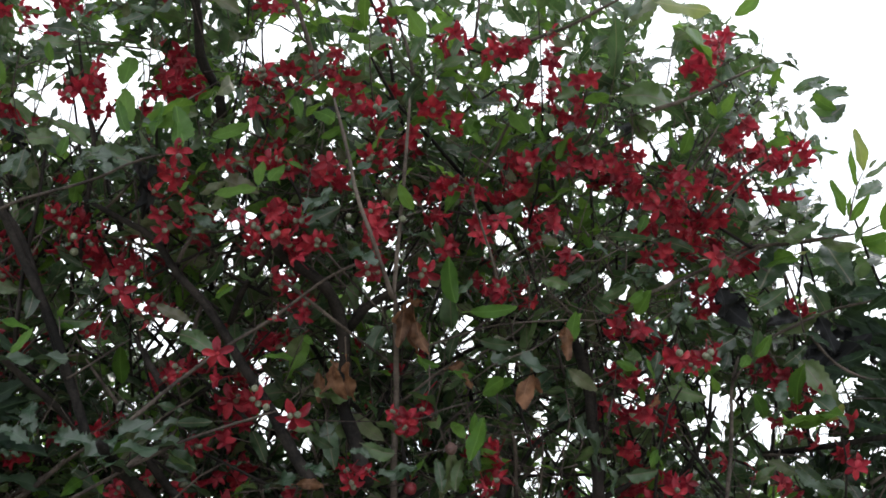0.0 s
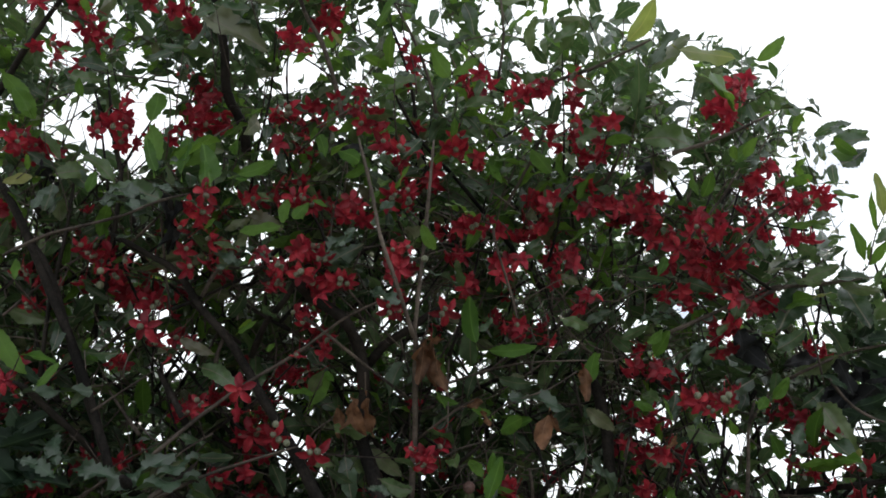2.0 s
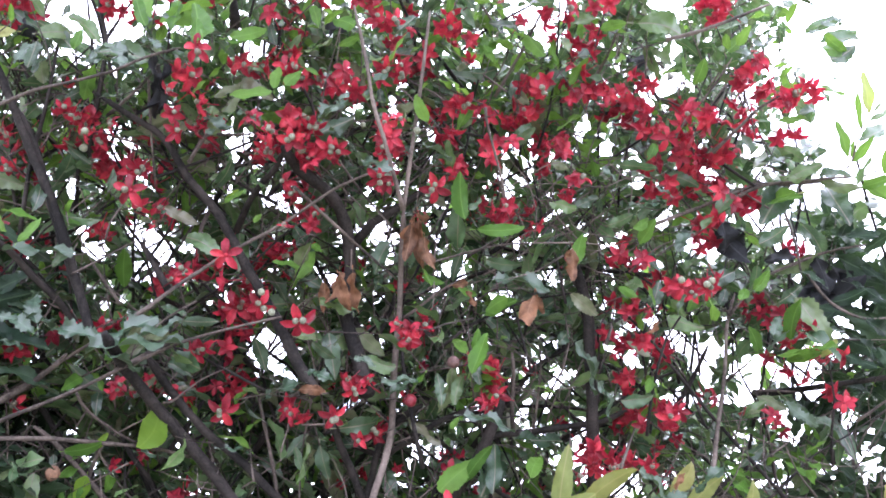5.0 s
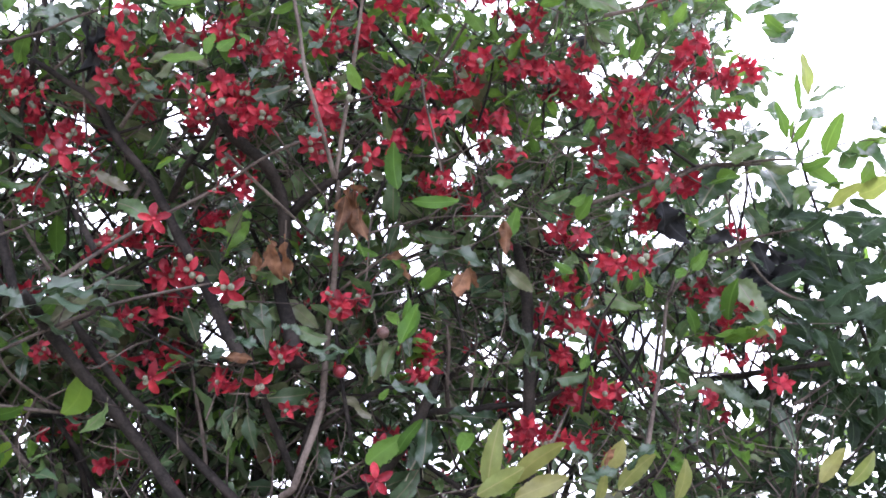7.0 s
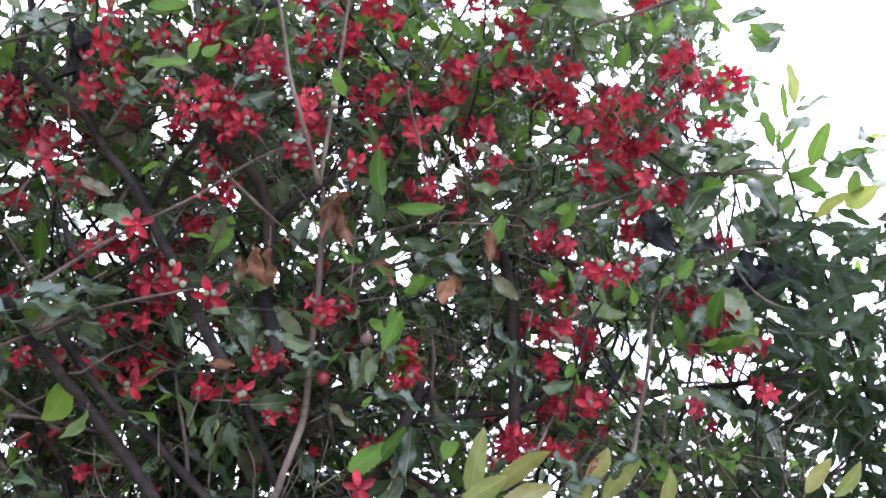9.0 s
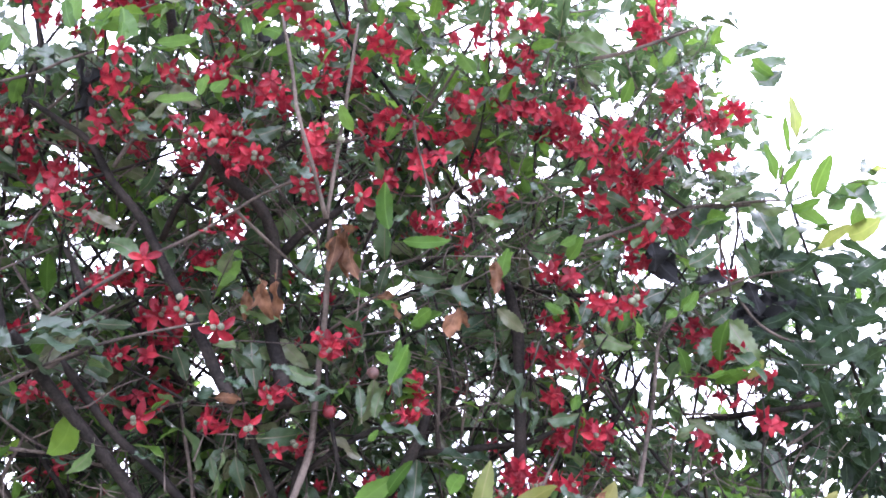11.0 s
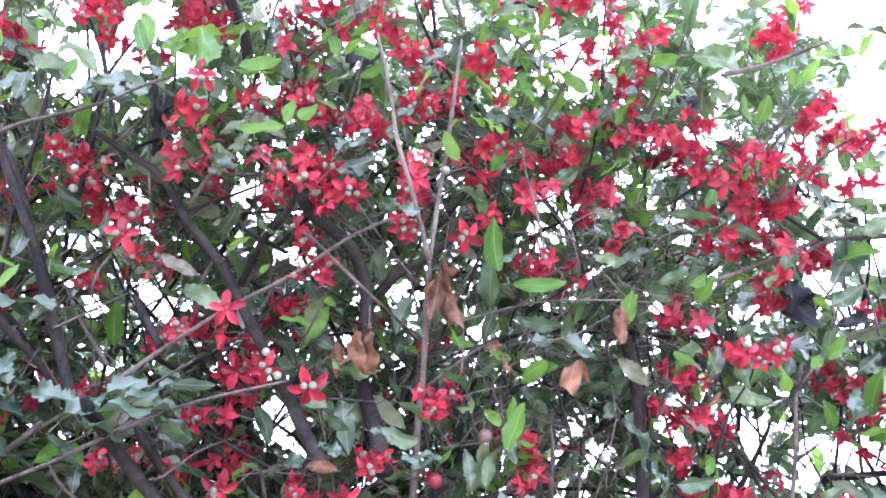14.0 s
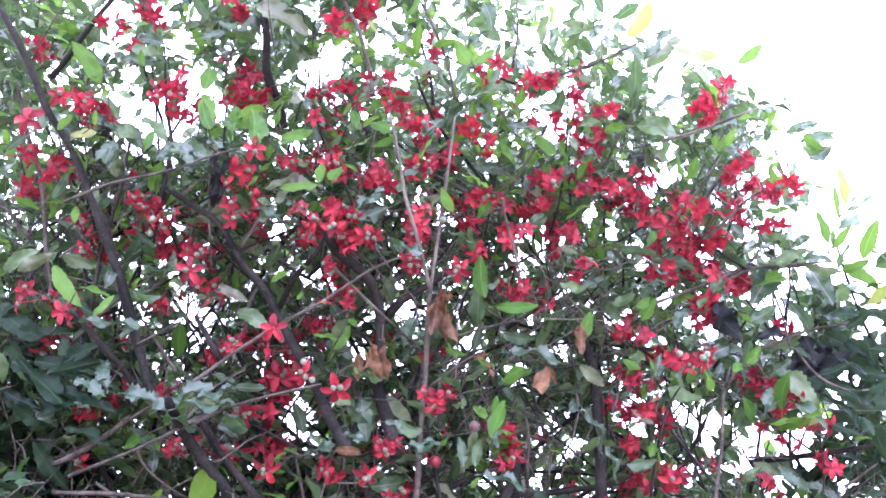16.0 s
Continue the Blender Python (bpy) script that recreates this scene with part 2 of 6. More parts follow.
gb = bmesh.new()
bmesh.ops.create_grid(gb, x_segments=60, y_segments=60, size=1)
for v in gb.verts:
    v.co = Vector((v.co.x * abs(v.co.x) * 900, v.co.y * abs(v.co.y) * 900, 0))
    v.co.z = 0.05 * noise.noise(v.co * 0.35) if v.co.length < 40 else 0.0
me = bpy.data.meshes.new("ground")
gb.to_mesh(me)
gb.free()
me.materials.append(gm)
tagged(new("ground", me), "uneven dry grass and pale bare soil under shrubs", "ground", kind="structure")

# ---------------------------------------------------------------- the crown's own axes: across, up, away
AWAY = Vector((0, math.cos(radians(25)), math.sin(radians(25))))
RISE = Vector((0, -math.sin(radians(25)), math.cos(radians(25))))
SIDE = Vector((1, 0, 0))
FOOT = Vector((0, 0, 1.5))
rnd = random.Random(11)


def crown(u, v, c):
    """A place in the crown: c metres deep, u and v as slopes across and up."""
    return FOOT + SIDE * (u * c) + RISE * (v * c) + AWAY * c


def base_of(name, x, y, label, category):
    return_ob = new(name)
    return_ob.location = (x, y, 0)
    return tagged(return_ob, label, category)


shrub = base_of("flowering_shrub", 0.0, 1.3, "tall evergreen shrub covered in red star-shaped calyxes with green berries", "shrub")
neighbour = base_of("neighbour_shrub", 0.85, 1.5, "dark leafy shrub with pale upright shoots growing into the flowering shrub", "shrub")
behind = base_of("background_shrub", 0.0, 2.3, "light green shrub standing behind the flowering one", "shrub")
BASES = {behind: Vector((0.0, 2.3, 0)), shrub: Vector((0.0, 1.3, 0)), neighbour: Vector((0.85, 1.5, 0))}


def part(name, mesh, m, owner, label=""):
    """Links a mesh as one part of its owner, at the pose m in the world."""
    ob = new(name, mesh)
    ob.parent = owner
    up = BASES.get(owner)
    ob.matrix_basis = (Matrix.Translation(-up) @ m) if up is not None else m
    if label:
        tagged(ob, label)
    return ob


# ---------------------------------------------------------------- leaf blades
def blade(rows, width, fold, curl, wave, teeth, seed, across=1):
    """Points, faces and blade coordinates of one leaf, 1 long, from its stalk along y, upper side to z.
    across: rows of faces on each side of the midrib."""
    r = random.Random(seed)
    pts, faces, uvs = [(0, 0, 0)], [], [(0, 0)]
    phase, lean, twist = r.uniform(0, 6), r.uniform(-0.06, 0.06), r.uniform(-0.5, 0.5)
    n = 2 * across + 1
    for k in range(1, rows + 1):
        t = k / (rows + 1)
        w = width * (math.sin(math.pi * t ** 0.90) ** 0.70) * (1 + 0.05 * r.uniform(-1, 1))
        sag = -curl * t * t
        for j in range(-across, across + 1):
            s = j / across
            tooth = teeth * width * (0.5 if k % 2 else -0.5) if abs(j) == across else 0
            x = s * w + (tooth if s > 0 else -tooth)
            a = abs(s)
            z = sag + fold * abs(x) * (1 - 0.35 * a) + twist * x * t + wave * a * a * math.sin(phase + 11 * t + 1.7 * (s > 0))
            pts.append((x + lean * math.sin(math.pi * t), t, z))
            uvs.append((s * w / width, t))
    pts.append((0.03 * r.uniform(-1, 1), 1, -curl))
    uvs.append((0, 1))
    for j in range(n - 1):
        faces.append((0, 2 + j, 1 + j))
        for k in range(rows - 1):
            a = 1 + n * k + j
            faces.append((a, a + 1, a + n + 1, a + n))
        a = 1 + n * (rows - 1) + j
        faces.append((a, a + 1, n * rows + 1))
    # the short leaf stalk
    n = len(pts)
    for x, z in ((-0.016, 0.0), (0.016, 0.0), (0.0, -0.024)):
        pts.append((x, -0.16, z - 0.02))
        uvs.append((0, 0))
    faces += [(0, n, n + 1), (0, n + 1, n + 2), (0, n + 2, n)]
    return pts, faces, uvs


def mesh_of(name, pts, faces, uvs, material, smooth=True):
    mesh = bpy.data.meshes.new(name)
    mesh.from_pydata(pts, [], faces)
    if uvs is not None:
        layer = mesh.uv_layers.new(name="blade")
        loops = np.empty(len(mesh.loops), np.int32)
        mesh.loops.foreach_get("vertex_index", loops)
        layer.data.foreach_set("uv", np.asarray(uvs, np.float32)[loops].ravel())
    if smooth:
        mesh.polygons.foreach_set("use_smooth", np.ones(len(mesh.polygons), bool))
    mesh.materials.append(material)
    mesh.update()
    return mesh


def blades(kind, material, width, fold, curl, wave, teeth, count=5):
    spread = [(k, 4 * k / (count - 1)) for k in range(count)]
    return [mesh_of(kind, *blade(17, width * (0.72 + 0.11 * q), fold * (0.6 + 0.22 * q), curl * (0.3 + 0.3 * q), wave, teeth, k, 2), material) for k, q in spread]


BLADES = {
    "old": blades("leaf", leaf_old, 0.19, 0.55, 0.26, 0.055, 0.16, 7),
    # the neighbour's dark leaves, also old leaves with shade put into their colour
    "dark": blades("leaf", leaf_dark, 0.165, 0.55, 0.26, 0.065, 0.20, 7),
    "young": blades("young_leaf", leaf_young, 0.18, 0.35, 0.14, 0.032, 0.10, 7),
    "yellow": blades("yellow_leaf", leaf_yellow, 0.17, 0.30, 0.14, 0.03, 0.06),
    "lime": blades("lime_leaf", leaf_lime, 0.19, 0.25, 0.12, 0.03, 0.05),
    "broad": blades("broad_leaf", leaf_broad, 0.155, 0.50, 0.24, 0.085, 0.40, 7),
    "dry": blades("dry_leaf", leaf_dry, 0.17, 0.9, 0.40, 0.15, 0.04),
    "dead": blades("dead_leaf", leaf_dead, 0.20, 0.9, 0.45, 0.16, 0.06),
}


GUARD = []
BOUGHS = []


def guard(place, reach):
    """Keeps the filling foliage from standing in front of a place."""
    q = Vector(place) - FOOT
    c = q.dot(AWAY)
    GUARD.append((q.x / c, q.dot(RISE) / c, c, reach / c))


def put_leaf(kind, name, base, tip, label, most, facing=-AWAY + 0.5 * RISE, wider=1.0):
    base, tip = Vector(base), Vector(tip)
    along = tip - base
    size = along.length
    guard(base.lerp(tip, 0.3), 0.3 * size)
    guard(base.lerp(tip, 0.7), 0.3 * size)
    y = along.normalized()
    facing = facing + Vector([rnd.uniform(-most, most) for _ in range(3)])
    if kind != "broad" and rnd.random() < 0.35:
        facing = -facing
    z = (facing - y * facing.dot(y)).normalized()
    x = y.cross(z)
    wide = wider * min(1.2, max(0.85, 0.055 / size) ** 0.5)
    m = Matrix((x * size * wide, y * size, z * size)).transposed().to_4x4()
    m.translation = base
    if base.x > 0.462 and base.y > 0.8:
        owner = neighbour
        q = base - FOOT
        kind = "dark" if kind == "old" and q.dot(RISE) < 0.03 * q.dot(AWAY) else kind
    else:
        # low on the left, shade is painted in by swapping to the dark colour
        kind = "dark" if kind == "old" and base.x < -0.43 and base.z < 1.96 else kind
        owner = min(BOUGHS, key=lambda limb: min((base - p).length for p in limb[1]))[0]
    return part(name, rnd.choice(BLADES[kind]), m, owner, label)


def young_leaf(base, tip, wider=1.0):
    put_leaf("young", "leaf", base, tip, "fresh bright green leaf lit through", 0.25 if wider != 1 else 0.6, wider=wider)


def yellow_leaf(base, tip, wider=1.0):
    put_leaf("yellow", "leaf", base, tip, "yellowing pale green leaf", 0.2 if wider != 1 else 0.5, wider=wider)


def old_leaf(base, tip, wider=1.0):
    put_leaf("old", "leaf", base, tip, "", 0.3 if wider != 1 else 0.75, wider=wider)


def broad_leaf(base, tip, wider=1.0):
    put_leaf("broad", "leaf", base, tip, "toothed grey-green leaf shining with sky light", 0.3, 0.95 * RISE - 0.42 * AWAY, wider)


def dry_leaf(base, tip):
    put_leaf("dry", "dry_leaf", base, tip, "curled dry brown leaf", 0.6)


def lime_leaf(base, tip, wider=1.0):
    put_leaf("lime", "leaf", base, tip, "lime green leaf lit through by the sky", 0.15, wider=wider)


def dead_leaf(base, tip, wider=1.0):
    put_leaf("dead", "dead_leaf", base, tip, "shrivelled blackened leaf", 0.7, wider=wider)


# ---------------------------------------------------------------- branches
def tube(points, r0, r1, sides, rough=0.0, seed=0):
    """A tapered round branch through the points, its skin a little uneven."""
    pts = [Vector(p) for p in points]
    pts = [2 * pts[0] - pts[1]] + pts + [2 * pts[-1] - pts[-2]]
    line = []
    for k in range(1, len(pts) - 2):
        p0, p1, p2, p3 = pts[k - 1 : k + 3]
        steps = max(2, int((p2 - p1).length / 0.014)) if sides > 5 else 2
        for s in range(steps):
            t = s / steps
            line.append(0.5 * (2 * p1 + (p2 - p0) * t + (2 * p0 - 5 * p1 + 4 * p2 - p3) * t * t + (3 * p1 - p0 - 3 * p2 + p3) * t ** 3))
    line.append(pts[-2])
    out, faces = [], []
    ref = Vector((0.3, -0.8, 0.5))
    for k, p in enumerate(line):
        d = (line[min(k + 1, len(line) - 1)] - line[max(k - 1, 0)]).normalized()
        x = d.cross(ref).normalized()
        y = d.cross(x)
        r = r0 + (r1 - r0) * k / (len(line) - 1)
        if k == len(line) - 1:
            r *= 0.5
        for s in range(sides):
            a = 2 * math.pi * s / sides
            q = r * (1 + rough * noise.noise(p * 60 + Vector((s * 1.7, seed, 0))))
            out.append(p + x * math.cos(a) * q + y * math.sin(a) * q)
    for k in range(len(line) - 1):
        for s in range(sides):
            a, b = k * sides + s, k * sides + (s + 1) % sides
            faces.append((a, b, b + sides, a + sides))
    n = len(out)
    faces.append(tuple(range(sides))[::-1])
    faces.append(tuple(range(n - sides, n)))
    return out, faces


def branch(r0, r1, *points):
    thin = r0
    if r0 > 0.002:
        for a, z in zip(points, points[1:]):
            for k in range(6):
                q = Vector(a).lerp(Vector(z), k / 6) - FOOT
                c = q.dot(AWAY)
                GUARD.append((q.x / c, q.dot(RISE) / c, c, (0.005 + 1.4 * r0) / c))
    first = Vector(points[0])
    points = list(points)
    if r0 >= 0.0037 and first.z < 1.74:
        # run the stem down to the shrub's foot
        down = Vector(points[0]) - Vector(points[1])
        knee = first + down.normalized() * 0.12
        knee.y += 0.05
        foot = Vector((0.0 + 0.22 * first.x, 1.3 + 0.12 * math.sin(first.x * 19), -0.02))
        points = [foot, foot.lerp(knee, 0.5) + Vector((0, 0.04, 0.05)), knee] + points
        r0 = r0 * 1.35
    pts, faces = tube(points, r0, r1, 10 if r0 > 0.0035 else 7, 0.28, len(points))
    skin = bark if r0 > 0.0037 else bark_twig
    if abs(first.x + 0.05) < 0.06 and 0.0022 < thin < 0.0056 and first.y < 1.02:
        skin = bark_pale
    mesh = mesh_of("branch", pts, faces, None, skin)
    limb = part("branch", mesh, Matrix.Identity(4), neighbour if first.x > 0.47 else shrub)
    BOUGHS.append((limb, [Vector(a).lerp(Vector(z), k / 4) for a, z in zip(points, points[1:]) for k in range(5)]))


branch(0.0075, 0.0032, (-0.139, 0.933, 1.757), (-0.163, 0.925, 1.794), (-0.186, 0.911, 1.837), (-0.219, 0.890, 1.890), (-0.242, 0.871, 1.931), (-0.261, 0.857, 1.957), (-0.289, 0.839, 1.987), (-0.312, 0.815, 2.021), (-0.347, 0.797, 2.039), (-0.380, 0.776, 2.054))
branch(0.0027, 0.0015, (-0.283, 0.825, 1.994), (-0.263, 0.810, 2.021), (-0.240, 0.808, 2.020), (-0.208, 0.805, 2.020))
branch(0.0049, 0.0036, (-0.382, 0.879, 1.812), (-0.397, 0.867, 1.853), (-0.415, 0.855, 1.895), (-0.431, 0.843, 1.938), (-0.444, 0.833, 1.976), (-0.461, 0.821, 2.021), (-0.484, 0.811, 2.060))
branch(0.0075, 0.0063, (-0.196, 1.004, 1.608), (-0.238, 0.997, 1.655), (-0.264, 0.986, 1.686), (-0.294, 0.960, 1.719), (-0.325, 0.921, 1.754), (-0.341, 0.874, 1.778), (-0.342, 0.820, 1.791))
branch(0.0065, 0.0046, (-0.143, 1.027, 1.617), (-0.189, 1.011, 1.658), (-0.228, 0.992, 1.694), (-0.272, 0.970, 1.728), (-0.307, 0.941, 1.766), (-0.328, 0.912, 1.797))
branch(0.0055, 0.0036, (-0.080, 0.996, 1.644), (-0.060, 0.997, 1.721), (-0.056, 0.983, 1.799), (-0.051, 0.961, 1.862), (-0.047, 0.925, 1.928), (-0.044, 0.886, 1.967))
branch(0.0085, 0.0042, (-0.097, 1.080, 1.646), (-0.084, 1.057, 1.690), (-0.074, 1.038, 1.726), (-0.053, 1.026, 1.751), (-0.022, 1.016, 1.769))
branch(0.0027, 0.0018, (-0.042, 0.837, 1.941), (-0.053, 0.806, 1.975), (-0.061, 0.785, 1.998), (-0.073, 0.766, 2.033), (-0.080, 0.751, 2.073), (-0.095, 0.731, 2.138))
branch(0.0026, 0.0017, (-0.042, 0.841, 1.943), (-0.034, 0.815, 1.993), (-0.023, 0.780, 2.061), (-0.012, 0.741, 2.139))
branch(0.0088, 0.0066, (-0.084, 0.952, 1.763), (-0.096, 0.960, 1.805), (-0.113, 0.952, 1.859), (-0.109, 0.940, 1.898), (-0.111, 0.914, 1.945), (-0.127, 0.883, 1.982), (-0.163, 0.850, 2.001), (-0.177, 0.813, 2.008))
branch(0.0061, 0.0040, (-0.110, 0.933, 1.939), (-0.082, 0.916, 1.965), (-0.055, 0.904, 1.976), (-0.014, 0.887, 1.999))
branch(0.0024, 0.0015, (-0.323, 0.846, 1.819), (-0.276, 0.852, 1.864), (-0.226, 0.852, 1.901), (-0.178, 0.849, 1.929), (-0.114, 0.832, 1.968), (-0.050, 0.816, 1.988))
branch(0.0024, 0.0015, (-0.470, 0.899, 1.720), (-0.456, 0.894, 1.724), (-0.387, 0.882, 1.749), (-0.337, 0.876, 1.773), (-0.278, 0.874, 1.800), (-0.232, 0.880, 1.817), (-0.176, 0.891, 1.836))
branch(0.0022, 0.0013, (-0.505, 0.787, 2.036), (-0.484, 0.779, 2.041), (-0.442, 0.765, 2.050), (-0.395, 0.752, 2.052), (-0.347, 0.736, 2.054), (-0.305, 0.716, 2.057), (-0.264, 0.696, 2.053))
branch(0.0020, 0.0013, (-0.387, 0.828, 2.060), (-0.354, 0.805, 2.071), (-0.323, 0.780, 2.084))
branch(0.0014, 0.0008, (-0.020, 0.913, 1.909), (-0.000, 0.909, 1.913), (0.066, 0.901, 1.928), (0.145, 0.898, 1.930), (0.191, 0.897, 1.927))
branch(0.0018, 0.0012, (0.052, 0.826, 2.070), (0.054, 0.840, 2.055), (0.069, 0.868, 2.009), (0.081, 0.898, 1.960))
branch(0.0024, 0.0016, (0.067, 0.883, 2.125), (0.102, 0.860, 2.180), (0.131, 0.837, 2.233))
branch(0.0024, 0.0016, (0.195, 0.895, 2.161), (0.209, 0.868, 2.176), (0.220, 0.840, 2.197))
branch(0.0061, 0.0040, (0.040, 1.061, 1.704), (0.060, 1.066, 1.740), (0.103, 1.076, 1.748), (0.158, 1.081, 1.757), (0.202, 1.080, 1.762), (0.237, 1.069, 1.776))
branch(0.0048, 0.0033, (0.440, 1.182, 1.826), (0.495, 1.158, 1.827), (0.533, 1.135, 1.827), (0.622, 1.109, 1.834))
branch(0.0031, 0.0020, (0.327, 1.041, 1.690), (0.339, 1.045, 1.738), (0.356, 1.038, 1.808), (0.367, 1.032, 1.876), (0.385, 1.036, 1.922))
branch(0.0041, 0.0026, (0.302, 1.131, 1.777), (0.323, 1.133, 1.804), (0.347, 1.130, 1.841), (0.371, 1.125, 1.883))
branch(0.0020, 0.0013, (0.228, 1.016, 1.868), (0.263, 1.048, 1.861), (0.325, 1.086, 1.843))
branch(0.0088, 0.0073, (0.192, 1.112, 1.620), (0.191, 1.091, 1.685), (0.190, 1.052, 1.790), (0.186, 1.018, 1.884), (0.173, 0.999, 1.946))
branch(0.0088, 0.0066, (0.006, 1.059, 1.653), (0.039, 1.045, 1.701), (0.062, 1.034, 1.743), (0.076, 1.025, 1.783))
branch(0.0024, 0.0016, (-0.534, 0.986, 1.765), (-0.484, 0.959, 1.776), (-0.413, 0.924, 1.805), (-0.370, 0.896, 1.818))
branch(0.0037, 0.0026, (-0.556, 1.033, 1.734), (-0.543, 1.047, 1.735), (-0.458, 1.064, 1.732), (-0.379, 1.080, 1.732), (-0.319, 1.099, 1.723))
branch(0.0041, 0.0033, (-0.397, 1.093, 1.638), (-0.414, 1.071, 1.667), (-0.432, 1.048, 1.698), (-0.456, 1.026, 1.727), (-0.487, 0.996, 1.775))
branch(0.0048, 0.0033, (-0.342, 1.098, 1.632), (-0.355, 1.080, 1.668), (-0.373, 1.061, 1.707), (-0.386, 1.052, 1.726))
branch(0.0027, 0.0016, (0.264, 0.799, 2.146), (0.307, 0.798, 2.159), (0.344, 0.796, 2.174), (0.363, 0.796, 2.183), (0.397, 0.794, 2.198))
branch(0.0027, 0.0016, (0.337, 0.908, 2.059), (0.369, 0.883, 2.083), (0.386, 0.864, 2.095), (0.408, 0.847, 2.102))
branch(0.0022, 0.0013, (0.280, 0.881, 2.051), (0.286, 0.867, 2.066), (0.307, 0.850, 2.088), (0.328, 0.832, 2.111), (0.344, 0.815, 2.133))
branch(0.0027, 0.0016, (0.262, 0.955, 1.981), (0.317, 0.961, 2.005), (0.363, 0.962, 2.025), (0.409, 0.958, 2.042), (0.442, 0.955, 2.040), (0.504, 0.946, 2.041))
branch(0.0020, 0.0013, (0.429, 0.959, 2.040), (0.446, 0.975, 1.993), (0.454, 0.985, 1.963), (0.460, 0.999, 1.923))
branch(0.0017, 0.0013, (-0.326, 0.779, 2.075), (-0.327, 0.813, 2.030), (-0.326, 0.850, 1.978))
branch(0.0020, 0.0013, (-0.419, 0.845, 2.058), (-0.398, 0.849, 2.050), (-0.322, 0.859, 2.029))
branch(0.0041, 0.0030, (-0.246, 0.916, 1.953), (-0.222, 0.879, 1.980), (-0.192, 0.847, 1.997), (-0.174, 0.816, 2.010))
branch(0.0022, 0.0015, (-0.163, 0.825, 1.964), (-0.140, 0.858, 1.953), (-0.093, 0.899, 1.923), (-0.054, 0.937, 1.901))
branch(0.0014, 0.0009, (-0.113, 0.815, 1.991), (-0.090, 0.848, 1.970), (-0.053, 0.885, 1.938))
branch(0.0027, 0.0020, (-0.194, 1.038, 1.662), (-0.201, 1.045, 1.692), (-0.219, 1.035, 1.758), (-0.230, 1.039, 1.794))
branch(0.0020, 0.0013, (-0.056, 0.984, 1.860), (-0.028, 0.961, 1.873), (0.000, 0.938, 1.886), (0.023, 0.918, 1.892))
branch(0.0051, 0.0033, (-0.064, 1.040, 1.713), (-0.034, 1.021, 1.730), (0.000, 1.002, 1.746), (0.046, 0.984, 1.758))
branch(0.0054, 0.0046, (-0.088, 1.047, 1.651), (-0.107, 1.016, 1.692), (-0.119, 0.991, 1.719), (-0.130, 0.963, 1.752))
branch(0.0024, 0.0016, (0.370, 1.028, 1.888), (0.407, 1.012, 1.928), (0.452, 1.005, 1.949), (0.504, 1.000, 1.967), (0.572, 0.998, 1.978))
branch(0.0041, 0.0026, (-0.566, 0.777, 2.233), (-0.536, 0.754, 2.255), (-0.490, 0.720, 2.301), (-0.437, 0.686, 2.348), (-0.407, 0.660, 2.377))
branch(0.0068, 0.0053, (-0.259, 0.853, 2.208), (-0.264, 0.836, 2.241), (-0.283, 0.819, 2.278), (-0.284, 0.795, 2.327), (-0.297, 0.763, 2.395))
branch(0.0034, 0.0023, (-0.121, 0.765, 2.191), (-0.127, 0.743, 2.222), (-0.140, 0.715, 2.262), (-0.159, 0.692, 2.293), (-0.169, 0.664, 2.336))
branch(0.0024, 0.0016, (-0.013, 0.817, 2.230), (-0.019, 0.801, 2.262), (-0.038, 0.776, 2.314), (-0.067, 0.750, 2.366))
branch(0.0020, 0.0013, (0.064, 0.758, 2.232), (0.072, 0.734, 2.280), (0.069, 0.710, 2.328))
branch(0.0024, 0.0015, (0.115, 0.777, 2.235), (0.173, 0.749, 2.235), (0.209, 0.721, 2.235), (0.236, 0.695, 2.231))
branch(0.0051, 0.0045, (-0.381, 0.878, 1.811), (-0.396, 0.868, 1.852), (-0.418, 0.844, 1.918), (-0.441, 0.823, 1.972), (-0.450, 0.818, 1.988), (-0.470, 0.798, 2.033), (-0.501, 0.765, 2.099), (-0.537, 0.738, 2.150), (-0.560, 0.708, 2.200), (-0.596, 0.672, 2.259))
branch(0.0034, 0.0026, (-0.541, 0.882, 1.955), (-0.553, 0.857, 2.017), (-0.565, 0.826, 2.093), (-0.591, 0.799, 2.161), (-0.609, 0.776, 2.220))
branch(0.0027, 0.0020, (-0.577, 0.870, 2.025), (-0.611, 0.856, 2.061), (-0.645, 0.842, 2.097))
branch(0.0029, 0.0020, (-0.506, 0.945, 1.713), (-0.488, 0.943, 1.711), (-0.433, 0.947, 1.712), (-0.375, 0.960, 1.709), (-0.341, 0.978, 1.710), (-0.295, 1.007, 1.705))
branch(0.0034, 0.0026, (-0.382, 1.017, 1.651), (-0.398, 1.002, 1.668), (-0.416, 0.987, 1.689), (-0.443, 0.968, 1.716), (-0.460, 0.956, 1.728))
branch(0.0037, 0.0026, (-0.509, 0.935, 1.744), (-0.490, 0.928, 1.750), (-0.459, 0.917, 1.762), (-0.420, 0.901, 1.786), (-0.410, 0.894, 1.793))
branch(0.0018, 0.0013, (-0.391, 0.894, 1.749), (-0.387, 0.926, 1.736), (-0.348, 0.963, 1.713), (-0.289, 0.995, 1.700))
branch(0.0041, 0.0030, (-0.330, 1.060, 1.648), (-0.347, 1.041, 1.681), (-0.371, 1.024, 1.711), (-0.382, 1.010, 1.735))
branch(0.0037, 0.0026, (-0.344, 0.903, 1.781), (-0.334, 0.916, 1.797), (-0.317, 0.929, 1.813), (-0.305, 0.940, 1.833))
